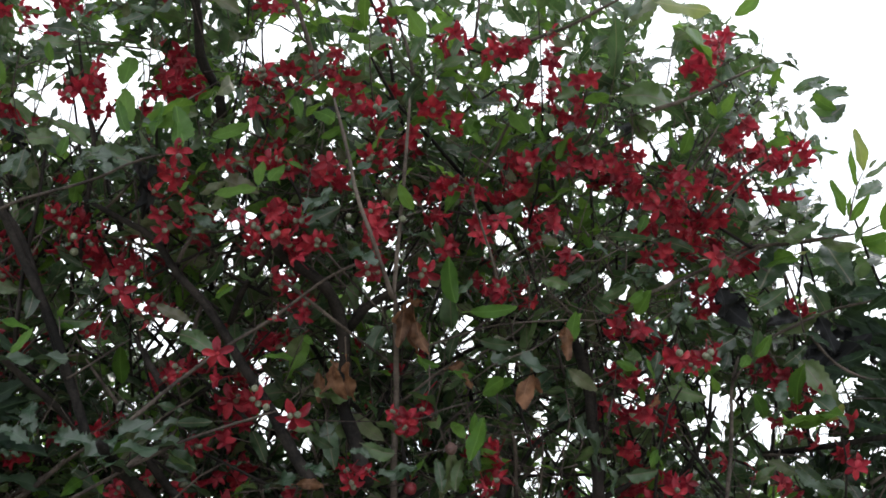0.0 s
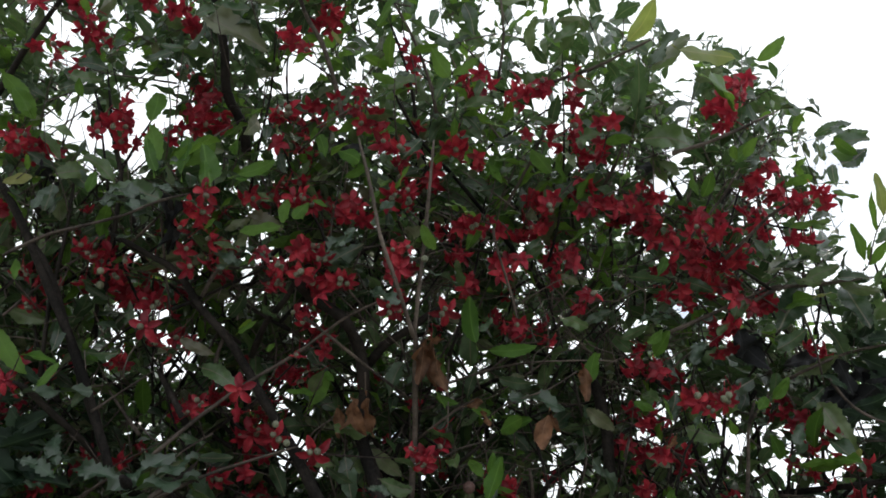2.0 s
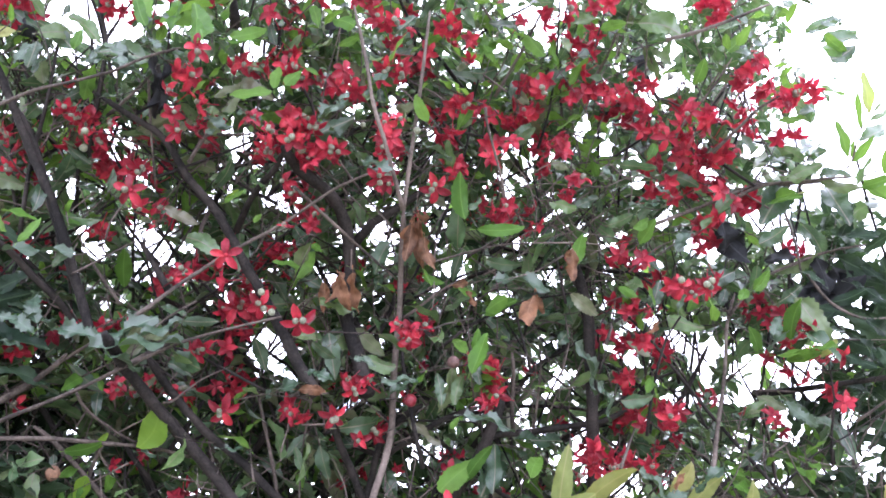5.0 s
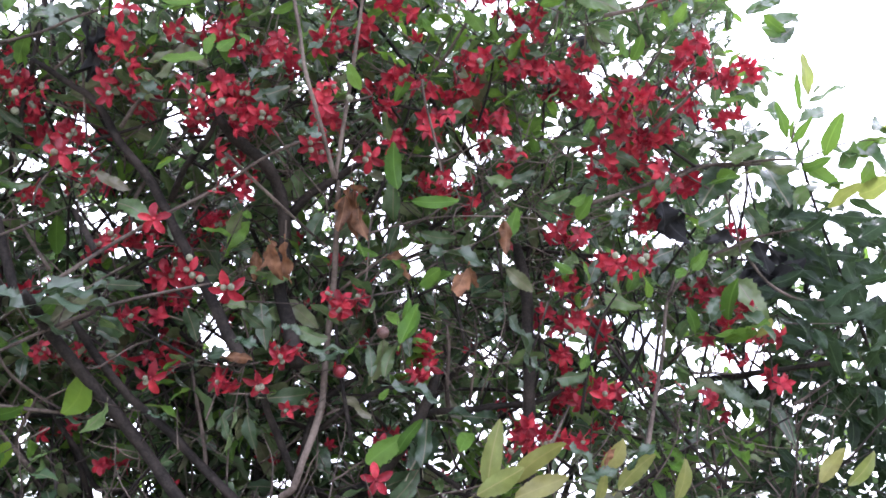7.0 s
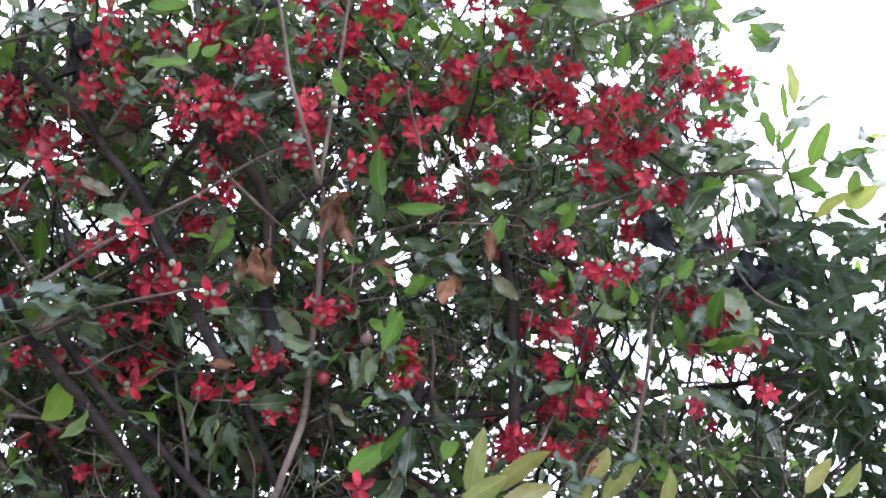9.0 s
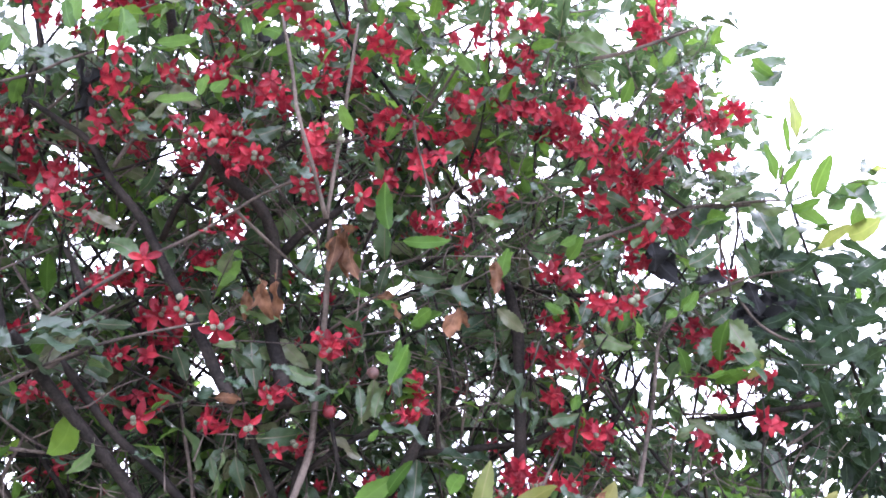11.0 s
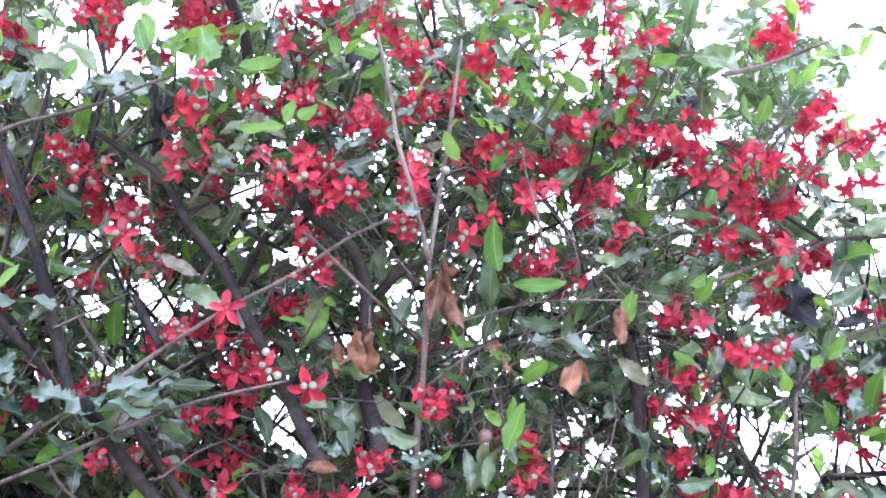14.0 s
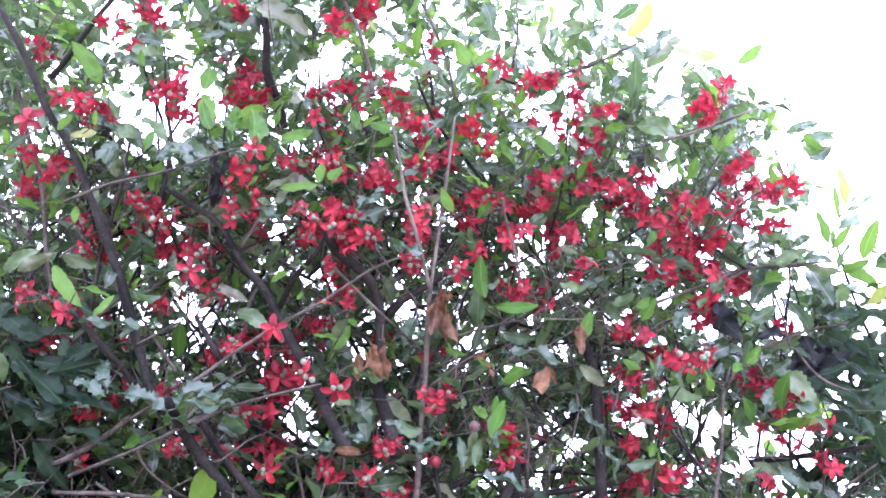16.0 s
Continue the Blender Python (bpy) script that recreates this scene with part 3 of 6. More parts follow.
branch(0.0027, 0.0020, (-0.415, 1.020, 1.678), (-0.406, 1.009, 1.699), (-0.397, 1.001, 1.715), (-0.385, 0.990, 1.737))
branch(0.0014, 0.0010, (-0.304, 0.918, 1.745), (-0.300, 0.940, 1.754), (-0.276, 0.954, 1.782), (-0.250, 0.972, 1.802))
branch(0.0041, 0.0033, (-0.416, 0.910, 1.836), (-0.426, 0.885, 1.851), (-0.447, 0.858, 1.870), (-0.464, 0.831, 1.888), (-0.474, 0.810, 1.894))
branch(0.0042, 0.0033, (-0.306, 0.889, 1.865), (-0.323, 0.893, 1.890), (-0.337, 0.899, 1.911), (-0.354, 0.904, 1.934))
branch(0.0014, 0.0010, (-0.403, 0.854, 1.871), (-0.382, 0.874, 1.899), (-0.355, 0.893, 1.930))
branch(0.0034, 0.0026, (-0.290, 0.919, 1.903), (-0.288, 0.917, 1.960), (-0.281, 0.927, 1.992))
branch(0.0024, 0.0016, (-0.371, 0.919, 1.861), (-0.396, 0.906, 1.894), (-0.409, 0.901, 1.912))
branch(0.0051, 0.0040, (-0.333, 0.836, 2.059), (-0.329, 0.820, 2.073), (-0.324, 0.805, 2.087), (-0.322, 0.789, 2.102))
branch(0.0020, 0.0013, (-0.101, 0.956, 1.892), (-0.080, 0.957, 1.905), (-0.062, 0.959, 1.917))
branch(0.0031, 0.0023, (0.090, 1.051, 1.745), (0.087, 1.036, 1.763), (0.089, 1.010, 1.805), (0.086, 0.993, 1.828))
branch(0.0019, 0.0013, (0.116, 1.057, 1.750), (0.123, 1.012, 1.815), (0.119, 0.987, 1.836))
branch(0.0020, 0.0013, (0.389, 1.125, 1.831), (0.397, 1.094, 1.836), (0.404, 1.063, 1.840))
branch(0.0022, 0.0016, (0.529, 1.077, 1.763), (0.548, 1.069, 1.774), (0.573, 1.059, 1.791))
branch(0.0020, 0.0013, (0.208, 0.999, 1.689), (0.223, 1.012, 1.720), (0.236, 1.029, 1.744))
branch(0.0020, 0.0013, (0.410, 1.095, 1.808), (0.430, 1.076, 1.803), (0.452, 1.058, 1.796))
branch(0.0020, 0.0013, (0.462, 0.986, 1.928), (0.487, 0.993, 1.893), (0.526, 0.993, 1.871), (0.571, 0.983, 1.872))

branch(0.0013, 0.0007, (0.504, 0.917, 2.042), (0.506, 0.904, 2.044), (0.511, 0.895, 2.062), (0.517, 0.885, 2.080), (0.527, 0.874, 2.099))
branch(0.0012, 0.0007, (0.533, 0.939, 2.042), (0.568, 0.932, 2.054), (0.598, 0.936, 2.068), (0.669, 0.941, 2.078))
branch(0.0026, 0.0014, (0.378, 0.952, 2.021), (0.410, 0.945, 2.034), (0.453, 0.943, 2.037), (0.489, 0.932, 2.036), (0.533, 0.939, 2.043))


# ---------------------------------------------------------------- red star calyxes with berries
def sepal(coarse=False, slim=1.0, bend=0.55):
    """One waxy sepal, 1 long, along x; it curls back towards its tip."""
    stations = (0.10, 0.45, 0.80, 1.0) if coarse else (0.08, 0.3, 0.55, 0.8, 0.95, 1.02)
    widths = (0.09, 0.27, 0.24, 0.03) if coarse else (0.09, 0.20, 0.275, 0.25, 0.14, 0.02)
    pts, faces, uvs = [], [], []
    for t, w in zip(stations, widths):
        for s in (-1, 0, 1):
            pts.append((t * math.cos(bend * t), s * w * slim, -t * math.sin(bend * t) + 0.20 * abs(s) * w / 0.26))
            uvs.append((0.35 + 0.3 * s, t))
    for k in range(len(stations) - 1):
        for s in (0, 1):
            a = 3 * k + s
            faces.append((a, a + 1, a + 4, a + 3))
    return pts, faces, uvs


def heart():
    """The small dome in the middle of a calyx and its thin stalk."""
    pts, faces, uvs = [], [], []
    for rr, zz in ((0.15, -0.05), (0.14, 0.10), (0.06, 0.17)):
        for s in range(6):
            pts.append((rr * math.cos(s * math.pi / 3), rr * math.sin(s * math.pi / 3), zz))
    for ring in (0, 1):
        for s in range(6):
            a, c = 6 * ring + s, 6 * ring + (s + 1) % 6
            faces.append((a, c, c + 6, a + 6))
    faces.append(tuple(range(12, 18)))
    for off, zz in ((0, -0.02), (0.05, -0.6), (0.2, -1.3)):
        for s in range(3):
            pts.append((0.045 * math.cos(s * 2.1) + off, 0.045 * math.sin(s * 2.1), zz))
    for k in (0, 1):
        for s in range(3):
            a, c = 18 + 3 * k + s, 18 + 3 * k + (s + 1) % 3
            faces.append((a, a + 3, c + 3, c))
    return pts, faces, [(0.5, 0.5)] * len(pts)


# how far the sepals of each sort of calyx stand up, and how slim they are
SORTS = [(0.25, 1.0), (0.45, 1.0), (0.7, 1.0), (1.0, 1.0), (0.1, 1.0), (0.6, 1.0), (0.85, 1.0), (0.3, 0.86), (0.45, 0.86)]


def sepal_poses(sort, r):
    for n in range(5):
        yield (Matrix.Rotation(2 * math.pi * n / 5 + r.uniform(-0.14, 0.14), 4, "Z") @ Matrix.Rotation(-SORTS[sort][0] + r.uniform(-0.22, 0.22), 4, "Y")
               @ Matrix.Scale(r.uniform(0.9, 1.1), 4))


def calyx(sort, seed):
    """A whole calyx in one piece, for those deep in the bunches."""
    pts, faces, uvs = heart()
    sp, sf, su = sepal(True, SORTS[sort][1])
    for m in sepal_poses(sort, random.Random(seed)):
        o = len(pts)
        pts = pts + [tuple(m @ Vector(p)) for p in sp]
        faces = faces + [tuple(i + o for i in f) for f in sf]
        uvs = uvs + su
    return pts, faces, uvs


SEPALS = {slim: [mesh_of("sepal", *sepal(False, slim, bend), sepal_red) for bend in (0.35, 0.55, 0.75)] for slim in (1.0, 0.86)}
heart_mesh = mesh_of("flower", *heart(), sepal_red)
bb = bmesh.new()
bmesh.ops.create_uvsphere(bb, u_segments=10, v_segments=7, radius=1)
for v in bb.verts:
    v.co.z *= 1.12
    if v.co.z > 1.0:
        v.co.z += 0.08
berry_mesh = bpy.data.meshes.new("berry")
bb.to_mesh(berry_mesh)
bb.free()
berry_mesh.polygons.foreach_set("use_smooth", np.ones(len(berry_mesh.polygons), bool))
berry_mesh.uv_layers.new(name="blade")
berry_mesh.materials.append(berry_skin)
FLOWERS = []


def turned(facing, spin):
    z = facing.normalized()
    x = z.cross(Vector((0.31, 0.2, 0.93))).normalized()
    m = Matrix((x, z.cross(x), z)).transposed()
    return m @ Matrix.Rotation(spin, 3, "Z")


def star(place, size, spin, lean):
    """One calyx that stands out by itself."""
    guard(place, size)
    facing = -AWAY + (Vector((0.3, 0, -0.6)) if lean else Vector((0.1, 0, 0.1)))
    FLOWERS.append((Vector(place), turned(facing, radians(spin)), size, 7 if not lean else 8, True, rnd.choice((0, 0, 1)) if not lean else 2))


def cluster(place, across, up, count):
    """A hanging bunch of calyxes."""
    centre = Vector(place)
    guard(centre, 0.6 * min(across, up) + 0.004)
    if across > 1.4 * up:
        guard(centre + SIDE * across * 0.6, 0.8 * up)
        guard(centre - SIDE * across * 0.6, 0.8 * up)
    count = round(1.12 * count + 0.3)
    for k in range(count):
        a, q = rnd.uniform(0, 6.283), math.sqrt((k + 0.5) / count)
        p = centre + SIDE * across * q * math.cos(a) + RISE * up * q * math.sin(a) + AWAY * rnd.uniform(-0.02, 0.08)
        facing = Vector((rnd.gauss(0, 0.75), rnd.gauss(-0.55, 0.55), rnd.gauss(-0.55, 0.6)))
        FLOWERS.append((p, turned(facing, rnd.uniform(0, 6)), rnd.uniform(0.0120, 0.0165), rnd.choice((0, 1, 2, 2, 3, 3, 4, 5, 6, 6)), False, rnd.choice((0, 1, 1, 2, 3))))


def fruit(place, radius, ripeness):
    """A round bud or berry that hangs by itself on a short stalk."""
    guard(place, radius * 1.2)
    pts, faces = [], []
    for k, (z, w) in enumerate(((1.05, 0.12), (0.85, 0.55), (0.45, 0.90), (0.0, 1.0), (-0.45, 0.88), (-0.85, 0.5), (-1.08, 0.10))):
        for j in range(12):
            a = 2 * math.pi * j / 12
            lump = w * (1 + 0.05 * math.cos(5 * a))
            pts.append((lump * math.cos(a), lump * math.sin(a), z))
            if k:
                n = 12 * (k - 1)
                faces.append((n + (j + 1) % 12, n + j, n + 12 + j, n + 12 + (j + 1) % 12))
    faces += [tuple(range(12)), tuple(range(72, 84))[::-1]]
    mesh = mesh_of("fruit", pts, faces, [(0.5, 0.5)] * len(pts), fruit_skins[ripeness])
    m = (turned(Vector((rnd.uniform(-0.5, 0.5), -0.3, -1)), 0) * radius).to_4x4()
    m.translation = Vector(place)
    ob = part("fruit", mesh, m, shrub, {"green": "pale green unripe berry", "brown": "withered brown fruit", "rosy": "rosy brown bud", "red": "closed dark red bud"}[ripeness])
    st, sf = tube([(0, 0, -1.0), (0.1, 0, -2.0), (0.5, 0.1, -3.2)], 0.13, 0.09, 6)
    part("stalk", mesh_of("stalk", st, sf, None, bark_twig), Matrix.Identity(4), ob)


star((0.010, 0.980, 1.642), 0.0200, 15, 0)
star((-0.251, 0.707, 2.060), 0.0172, 10, 0)
star((-0.157, 0.889, 1.829), 0.0225, 40, 1)
star((0.272, 0.872, 2.058), 0.0177, 20, 0)
star((-0.233, 0.839, 1.887), 0.0190, 5, 0)
star((-0.245, 0.946, 1.744), 0.0210, 15, 1)
star((-0.118, 0.920, 1.733), 0.0179, 30, 1)
star((-0.096, 0.909, 1.757), 0.0154, 0, 1)
star((-0.342, 0.823, 1.958), 0.0199, 8, 0)
star((-0.007, 0.853, 1.979), 0.0194, 50, 1)
star((-0.240, 0.931, 1.862), 0.0212, 20, 0)
star((-0.202, 0.887, 1.848), 0.0177, 60, 1)
star((0.170, 0.849, 2.107), 0.0157, 0, 0)
star((0.200, 0.847, 2.103), 0.0149, 30, 0)
star((-0.175, 0.779, 2.092), 0.0146, 15, 0)
star((0.282, 0.920, 1.883), 0.0178, 20, 0)
star((0.310, 0.921, 1.882), 0.0165, 50, 0)
star((0.276, 1.018, 1.751), 0.0170, 5, 0)
star((-0.055, 0.787, 2.003), 0.0172, 30, 0)
star((-0.068, 0.813, 1.968), 0.0155, 10, 1)
star((-0.401, 0.580, 2.214), 0.0131, 10, 0)
star((-0.555, 0.740, 2.130), 0.0230, 20, 0)
star((-0.488, 0.819, 1.898), 0.0165, 40, 0)
star((-0.424, 0.911, 1.840), 0.0129, 0, 1)
fruit((-0.429, 0.957, 1.676), 0.0081, "brown")
fruit((0.014, 0.919, 1.792), 0.0070, "rosy")
fruit((-0.035, 0.952, 1.757), 0.0077, "red")
fruit((-0.389, 0.788, 2.013), 0.0040, "green")
fruit((-0.401, 0.817, 2.009), 0.0046, "green")
fruit((-0.197, 0.866, 1.855), 0.0040, "green")
fruit((-0.188, 0.886, 1.839), 0.0041, "green")
fruit((0.315, 0.912, 1.888), 0.0043, "green")
fruit((0.279, 0.910, 1.888), 0.0043, "green")
fruit((0.309, 0.913, 1.884), 0.0043, "green")
fruit((-0.086, 0.793, 2.024), 0.0031, "green")
fruit((-0.026, 0.790, 2.015), 0.0040, "green")
cluster((-0.286, 0.776, 2.073), 0.022, 0.018, 6)
cluster((-0.283, 0.791, 2.042), 0.028, 0.011, 5)
cluster((-0.279, 0.800, 2.024), 0.022, 0.013, 5)
cluster((-0.219, 0.787, 2.103), 0.018, 0.009, 4)
cluster((-0.184, 0.798, 2.133), 0.026, 0.011, 4)
cluster((-0.175, 0.801, 2.178), 0.024, 0.017, 4)
cluster((-0.152, 0.795, 2.099), 0.032, 0.013, 6)
cluster((-0.108, 0.795, 2.080), 0.022, 0.013, 5)
cluster((-0.173, 0.786, 2.019), 0.037, 0.020, 12)
cluster((-0.134, 0.790, 1.992), 0.025, 0.021, 9)
cluster((-0.202, 0.809, 2.010), 0.019, 0.013, 5)
cluster((-0.158, 0.788, 2.037), 0.019, 0.009, 4)
cluster((-0.056, 0.798, 2.017), 0.022, 0.019, 7)
cluster((-0.073, 0.825, 1.978), 0.018, 0.013, 4)
cluster((-0.059, 0.804, 2.116), 0.026, 0.018, 6)
cluster((-0.059, 0.771, 2.153), 0.023, 0.013, 5)
cluster((0.013, 0.816, 2.066), 0.029, 0.012, 6)
cluster((0.023, 0.801, 2.167), 0.028, 0.019, 7)
cluster((-0.020, 0.834, 2.149), 0.012, 0.010, 3)
cluster((0.111, 0.838, 2.103), 0.022, 0.017, 7)
cluster((0.104, 0.852, 2.072), 0.027, 0.017, 7)
cluster((0.128, 0.872, 2.037), 0.028, 0.022, 9)
cluster((0.138, 0.806, 2.186), 0.020, 0.017, 4)
cluster((0.193, 0.795, 2.177), 0.017, 0.017, 4)
cluster((0.166, 0.817, 2.168), 0.014, 0.010, 3)
cluster((0.169, 0.860, 2.126), 0.021, 0.024, 7)
cluster((0.203, 0.861, 2.115), 0.019, 0.015, 5)
cluster((0.237, 0.844, 2.115), 0.017, 0.024, 7)
cluster((0.226, 0.864, 2.096), 0.021, 0.014, 6)
cluster((0.255, 0.877, 2.079), 0.022, 0.014, 6)
cluster((0.315, 0.841, 2.065), 0.035, 0.023, 12)
cluster((0.312, 0.918, 2.064), 0.034, 0.021, 10)
cluster((0.352, 0.922, 2.066), 0.020, 0.014, 4)
cluster((0.366, 0.852, 2.117), 0.014, 0.017, 4)
cluster((0.385, 0.835, 2.140), 0.022, 0.017, 7)
cluster((0.396, 0.890, 2.096), 0.025, 0.018, 6)
cluster((0.422, 0.848, 2.106), 0.029, 0.022, 12)
cluster((0.342, 0.813, 2.201), 0.017, 0.012, 4)
cluster((0.431, 0.884, 2.078), 0.010, 0.010, 2)
cluster((0.339, 0.957, 2.051), 0.022, 0.022, 7)
cluster((0.365, 0.941, 2.026), 0.025, 0.020, 6)
cluster((0.412, 0.962, 2.021), 0.019, 0.013, 4)
cluster((0.347, 0.950, 1.994), 0.021, 0.013, 4)
cluster((0.282, 0.933, 2.016), 0.021, 0.016, 4)
cluster((0.067, 0.875, 2.041), 0.022, 0.014, 5)
cluster((0.026, 0.868, 2.015), 0.017, 0.009, 3)
cluster((0.016, 0.832, 2.037), 0.016, 0.009, 3)
cluster((0.059, 0.899, 1.974), 0.024, 0.016, 5)
cluster((0.101, 0.907, 1.963), 0.024, 0.016, 5)
cluster((0.148, 0.890, 2.000), 0.019, 0.015, 3)
cluster((0.237, 0.958, 1.942), 0.025, 0.024, 7)
cluster((0.233, 0.959, 1.875), 0.016, 0.014, 4)
cluster((0.229, 0.998, 1.843), 0.028, 0.019, 8)
cluster((0.281, 1.052, 1.836), 0.029, 0.020, 6)
cluster((0.299, 0.936, 1.892), 0.035, 0.016, 9)
cluster((0.256, 1.035, 1.759), 0.043, 0.015, 11)
cluster((0.228, 1.014, 1.799), 0.012, 0.010, 2)
cluster((0.055, 0.943, 1.773), 0.018, 0.026, 10)
cluster((-0.027, 0.936, 1.838), 0.022, 0.016, 7)
cluster((-0.040, 0.976, 1.762), 0.005, 0.005, 1)
cluster((-0.098, 0.927, 1.761), 0.019, 0.014, 3)
cluster((-0.081, 0.977, 1.717), 0.016, 0.010, 4)
cluster((-0.172, 0.958, 1.738), 0.019, 0.009, 4)
cluster((-0.228, 0.891, 1.882), 0.013, 0.012, 2)
cluster((-0.188, 0.916, 1.930), 0.020, 0.012, 4)
cluster((-0.166, 0.843, 1.966), 0.013, 0.016, 4)
cluster((-0.155, 0.849, 1.936), 0.022, 0.015, 4)
cluster((-0.283, 0.871, 1.876), 0.023, 0.015, 5)
cluster((-0.327, 0.910, 1.883), 0.018, 0.014, 4)
cluster((-0.231, 0.934, 1.866), 0.033, 0.019, 7)
cluster((-0.247, 0.954, 1.830), 0.020, 0.012, 3)
cluster((-0.281, 0.940, 1.814), 0.020, 0.009, 3)
cluster((-0.267, 1.027, 1.796), 0.028, 0.013, 6)
cluster((-0.303, 0.951, 1.758), 0.009, 0.006, 2)
cluster((-0.348, 0.930, 1.763), 0.014, 0.018, 4)
cluster((-0.413, 0.895, 2.039), 0.026, 0.023, 9)
cluster((-0.406, 0.798, 2.025), 0.024, 0.024, 9)
cluster((-0.416, 0.795, 2.049), 0.009, 0.011, 3)
cluster((-0.344, 0.842, 1.995), 0.015, 0.015, 4)
cluster((-0.333, 0.861, 1.947), 0.019, 0.012, 4)
cluster((-0.402, 0.828, 1.913), 0.009, 0.009, 2)
cluster((-0.359, 0.823, 2.040), 0.012, 0.006, 2)
cluster((-0.359, 0.854, 2.014), 0.007, 0.008, 1)
cluster((-0.501, 0.842, 2.042), 0.016, 0.013, 4)
cluster((-0.483, 0.845, 2.023), 0.013, 0.009, 3)
cluster((-0.496, 0.846, 1.997), 0.009, 0.008, 2)
cluster((-0.372, 0.872, 1.822), 0.011, 0.011, 2)
cluster((-0.469, 0.890, 1.795), 0.015, 0.006, 3)
cluster((-0.486, 0.939, 1.740), 0.005, 0.005, 1)
cluster((0.450, 1.006, 1.855), 0.020, 0.020, 6)
cluster((0.480, 0.980, 1.815), 0.009, 0.009, 2)
cluster((0.463, 1.039, 1.811), 0.014, 0.006, 2)
cluster((0.424, 1.016, 1.881), 0.017, 0.013, 4)
cluster((0.502, 1.030, 1.775), 0.017, 0.010, 3)
cluster((0.406, 1.063, 1.760), 0.014, 0.010, 2)
cluster((0.363, 1.099, 1.791), 0.010, 0.009, 2)
cluster((0.184, 1.006, 1.689), 0.029, 0.016, 6)
cluster((0.232, 1.011, 1.690), 0.016, 0.013, 3)
cluster((0.176, 1.033, 1.714), 0.014, 0.010, 3)
cluster((0.013, 1.039, 1.696), 0.011, 0.008, 2)
cluster((0.335, 0.947, 1.964), 0.013, 0.015, 3)
cluster((0.473, 0.964, 1.954), 0.014, 0.010, 2)
cluster((-0.480, 0.730, 2.288), 0.014, 0.018, 5)
cluster((-0.429, 0.707, 2.314), 0.020, 0.024, 7)
cluster((-0.327, 0.697, 2.321), 0.017, 0.020, 5)
cluster((-0.309, 0.703, 2.308), 0.009, 0.012, 2)
cluster((-0.300, 0.774, 2.241), 0.021, 0.021, 7)
cluster((-0.306, 0.772, 2.201), 0.027, 0.016, 8)
cluster((-0.377, 0.740, 2.184), 0.025, 0.025, 9)
cluster((-0.394, 0.747, 2.172), 0.012, 0.017, 4)
cluster((-0.140, 0.702, 2.304), 0.020, 0.020, 7)
cluster((-0.162, 0.677, 2.245), 0.011, 0.011, 3)
cluster((-0.036, 0.782, 2.297), 0.016, 0.010, 2)
cluster((0.036, 0.751, 2.232), 0.015, 0.009, 4)
cluster((0.075, 0.762, 2.218), 0.030, 0.012, 7)
cluster((0.115, 0.761, 2.221), 0.009, 0.009, 2)
cluster((0.160, 0.759, 2.222), 0.009, 0.011, 3)
cluster((0.366, 0.797, 2.235), 0.021, 0.022, 8)
cluster((0.338, 0.797, 2.215), 0.016, 0.010, 3)
cluster((-0.494, 0.741, 2.151), 0.019, 0.016, 6)
cluster((-0.170, 0.773, 2.206), 0.035, 0.015, 9)
cluster((-0.112, 0.760, 2.211), 0.023, 0.021, 7)
cluster((-0.087, 0.762, 2.193), 0.015, 0.015, 4)
cluster((-0.278, 0.797, 2.224), 0.013, 0.014, 3)
cluster((-0.584, 0.786, 2.108), 0.018, 0.021, 5)
cluster((-0.590, 0.820, 2.072), 0.021, 0.013, 4)
cluster((-0.535, 0.794, 2.091), 0.013, 0.018, 4)
cluster((-0.510, 0.740, 2.171), 0.013, 0.013, 3)
cluster((-0.483, 0.743, 2.163), 0.013, 0.010, 3)
cluster((-0.573, 0.714, 2.243), 0.013, 0.013, 3)
cluster((-0.535, 0.836, 1.923), 0.028, 0.016, 8)
cluster((-0.490, 0.835, 1.904), 0.020, 0.015, 4)
cluster((-0.535, 0.861, 1.871), 0.024, 0.013, 4)
cluster((-0.560, 0.943, 1.739), 0.008, 0.008, 1)

for p, turn, size, shape, single, berries in list(FLOWERS):
    if not single and rnd.random() < 0.06:
        q = p + SIDE * rnd.gauss(0, 0.035) + RISE * rnd.gauss(0, 0.03) + AWAY * rnd.uniform(0.05, 0.2)
        FLOWERS.append((q, turned(-AWAY + Vector([rnd.uniform(-1, 1) for _ in range(3)]), 0), size, shape, False, 0))
for _ in range(75):
    u, v = rnd.uniform(-0.5, 0.42), rnd.uniform(-0.32, 0.22)
    p = crown(u, v, 1.0 + 0.12 * u - 0.2 * u * v + rnd.uniform(0.04, 0.20))
    for k in range(rnd.choice((1, 1, 2, 3))):
        q = p + Vector([rnd.gauss(0, 0.011) for _ in range(3)])
        FLOWERS.append((q, turned(-AWAY + Vector([rnd.uniform(-1.2, 1.2) for _ in range(3)]), rnd.uniform(0, 6)), rnd.uniform(0.009, 0.014), rnd.randrange(7), False, 0))
FLOWERS.sort(key=lambda f: (not f[4], f[0].dot(AWAY)))


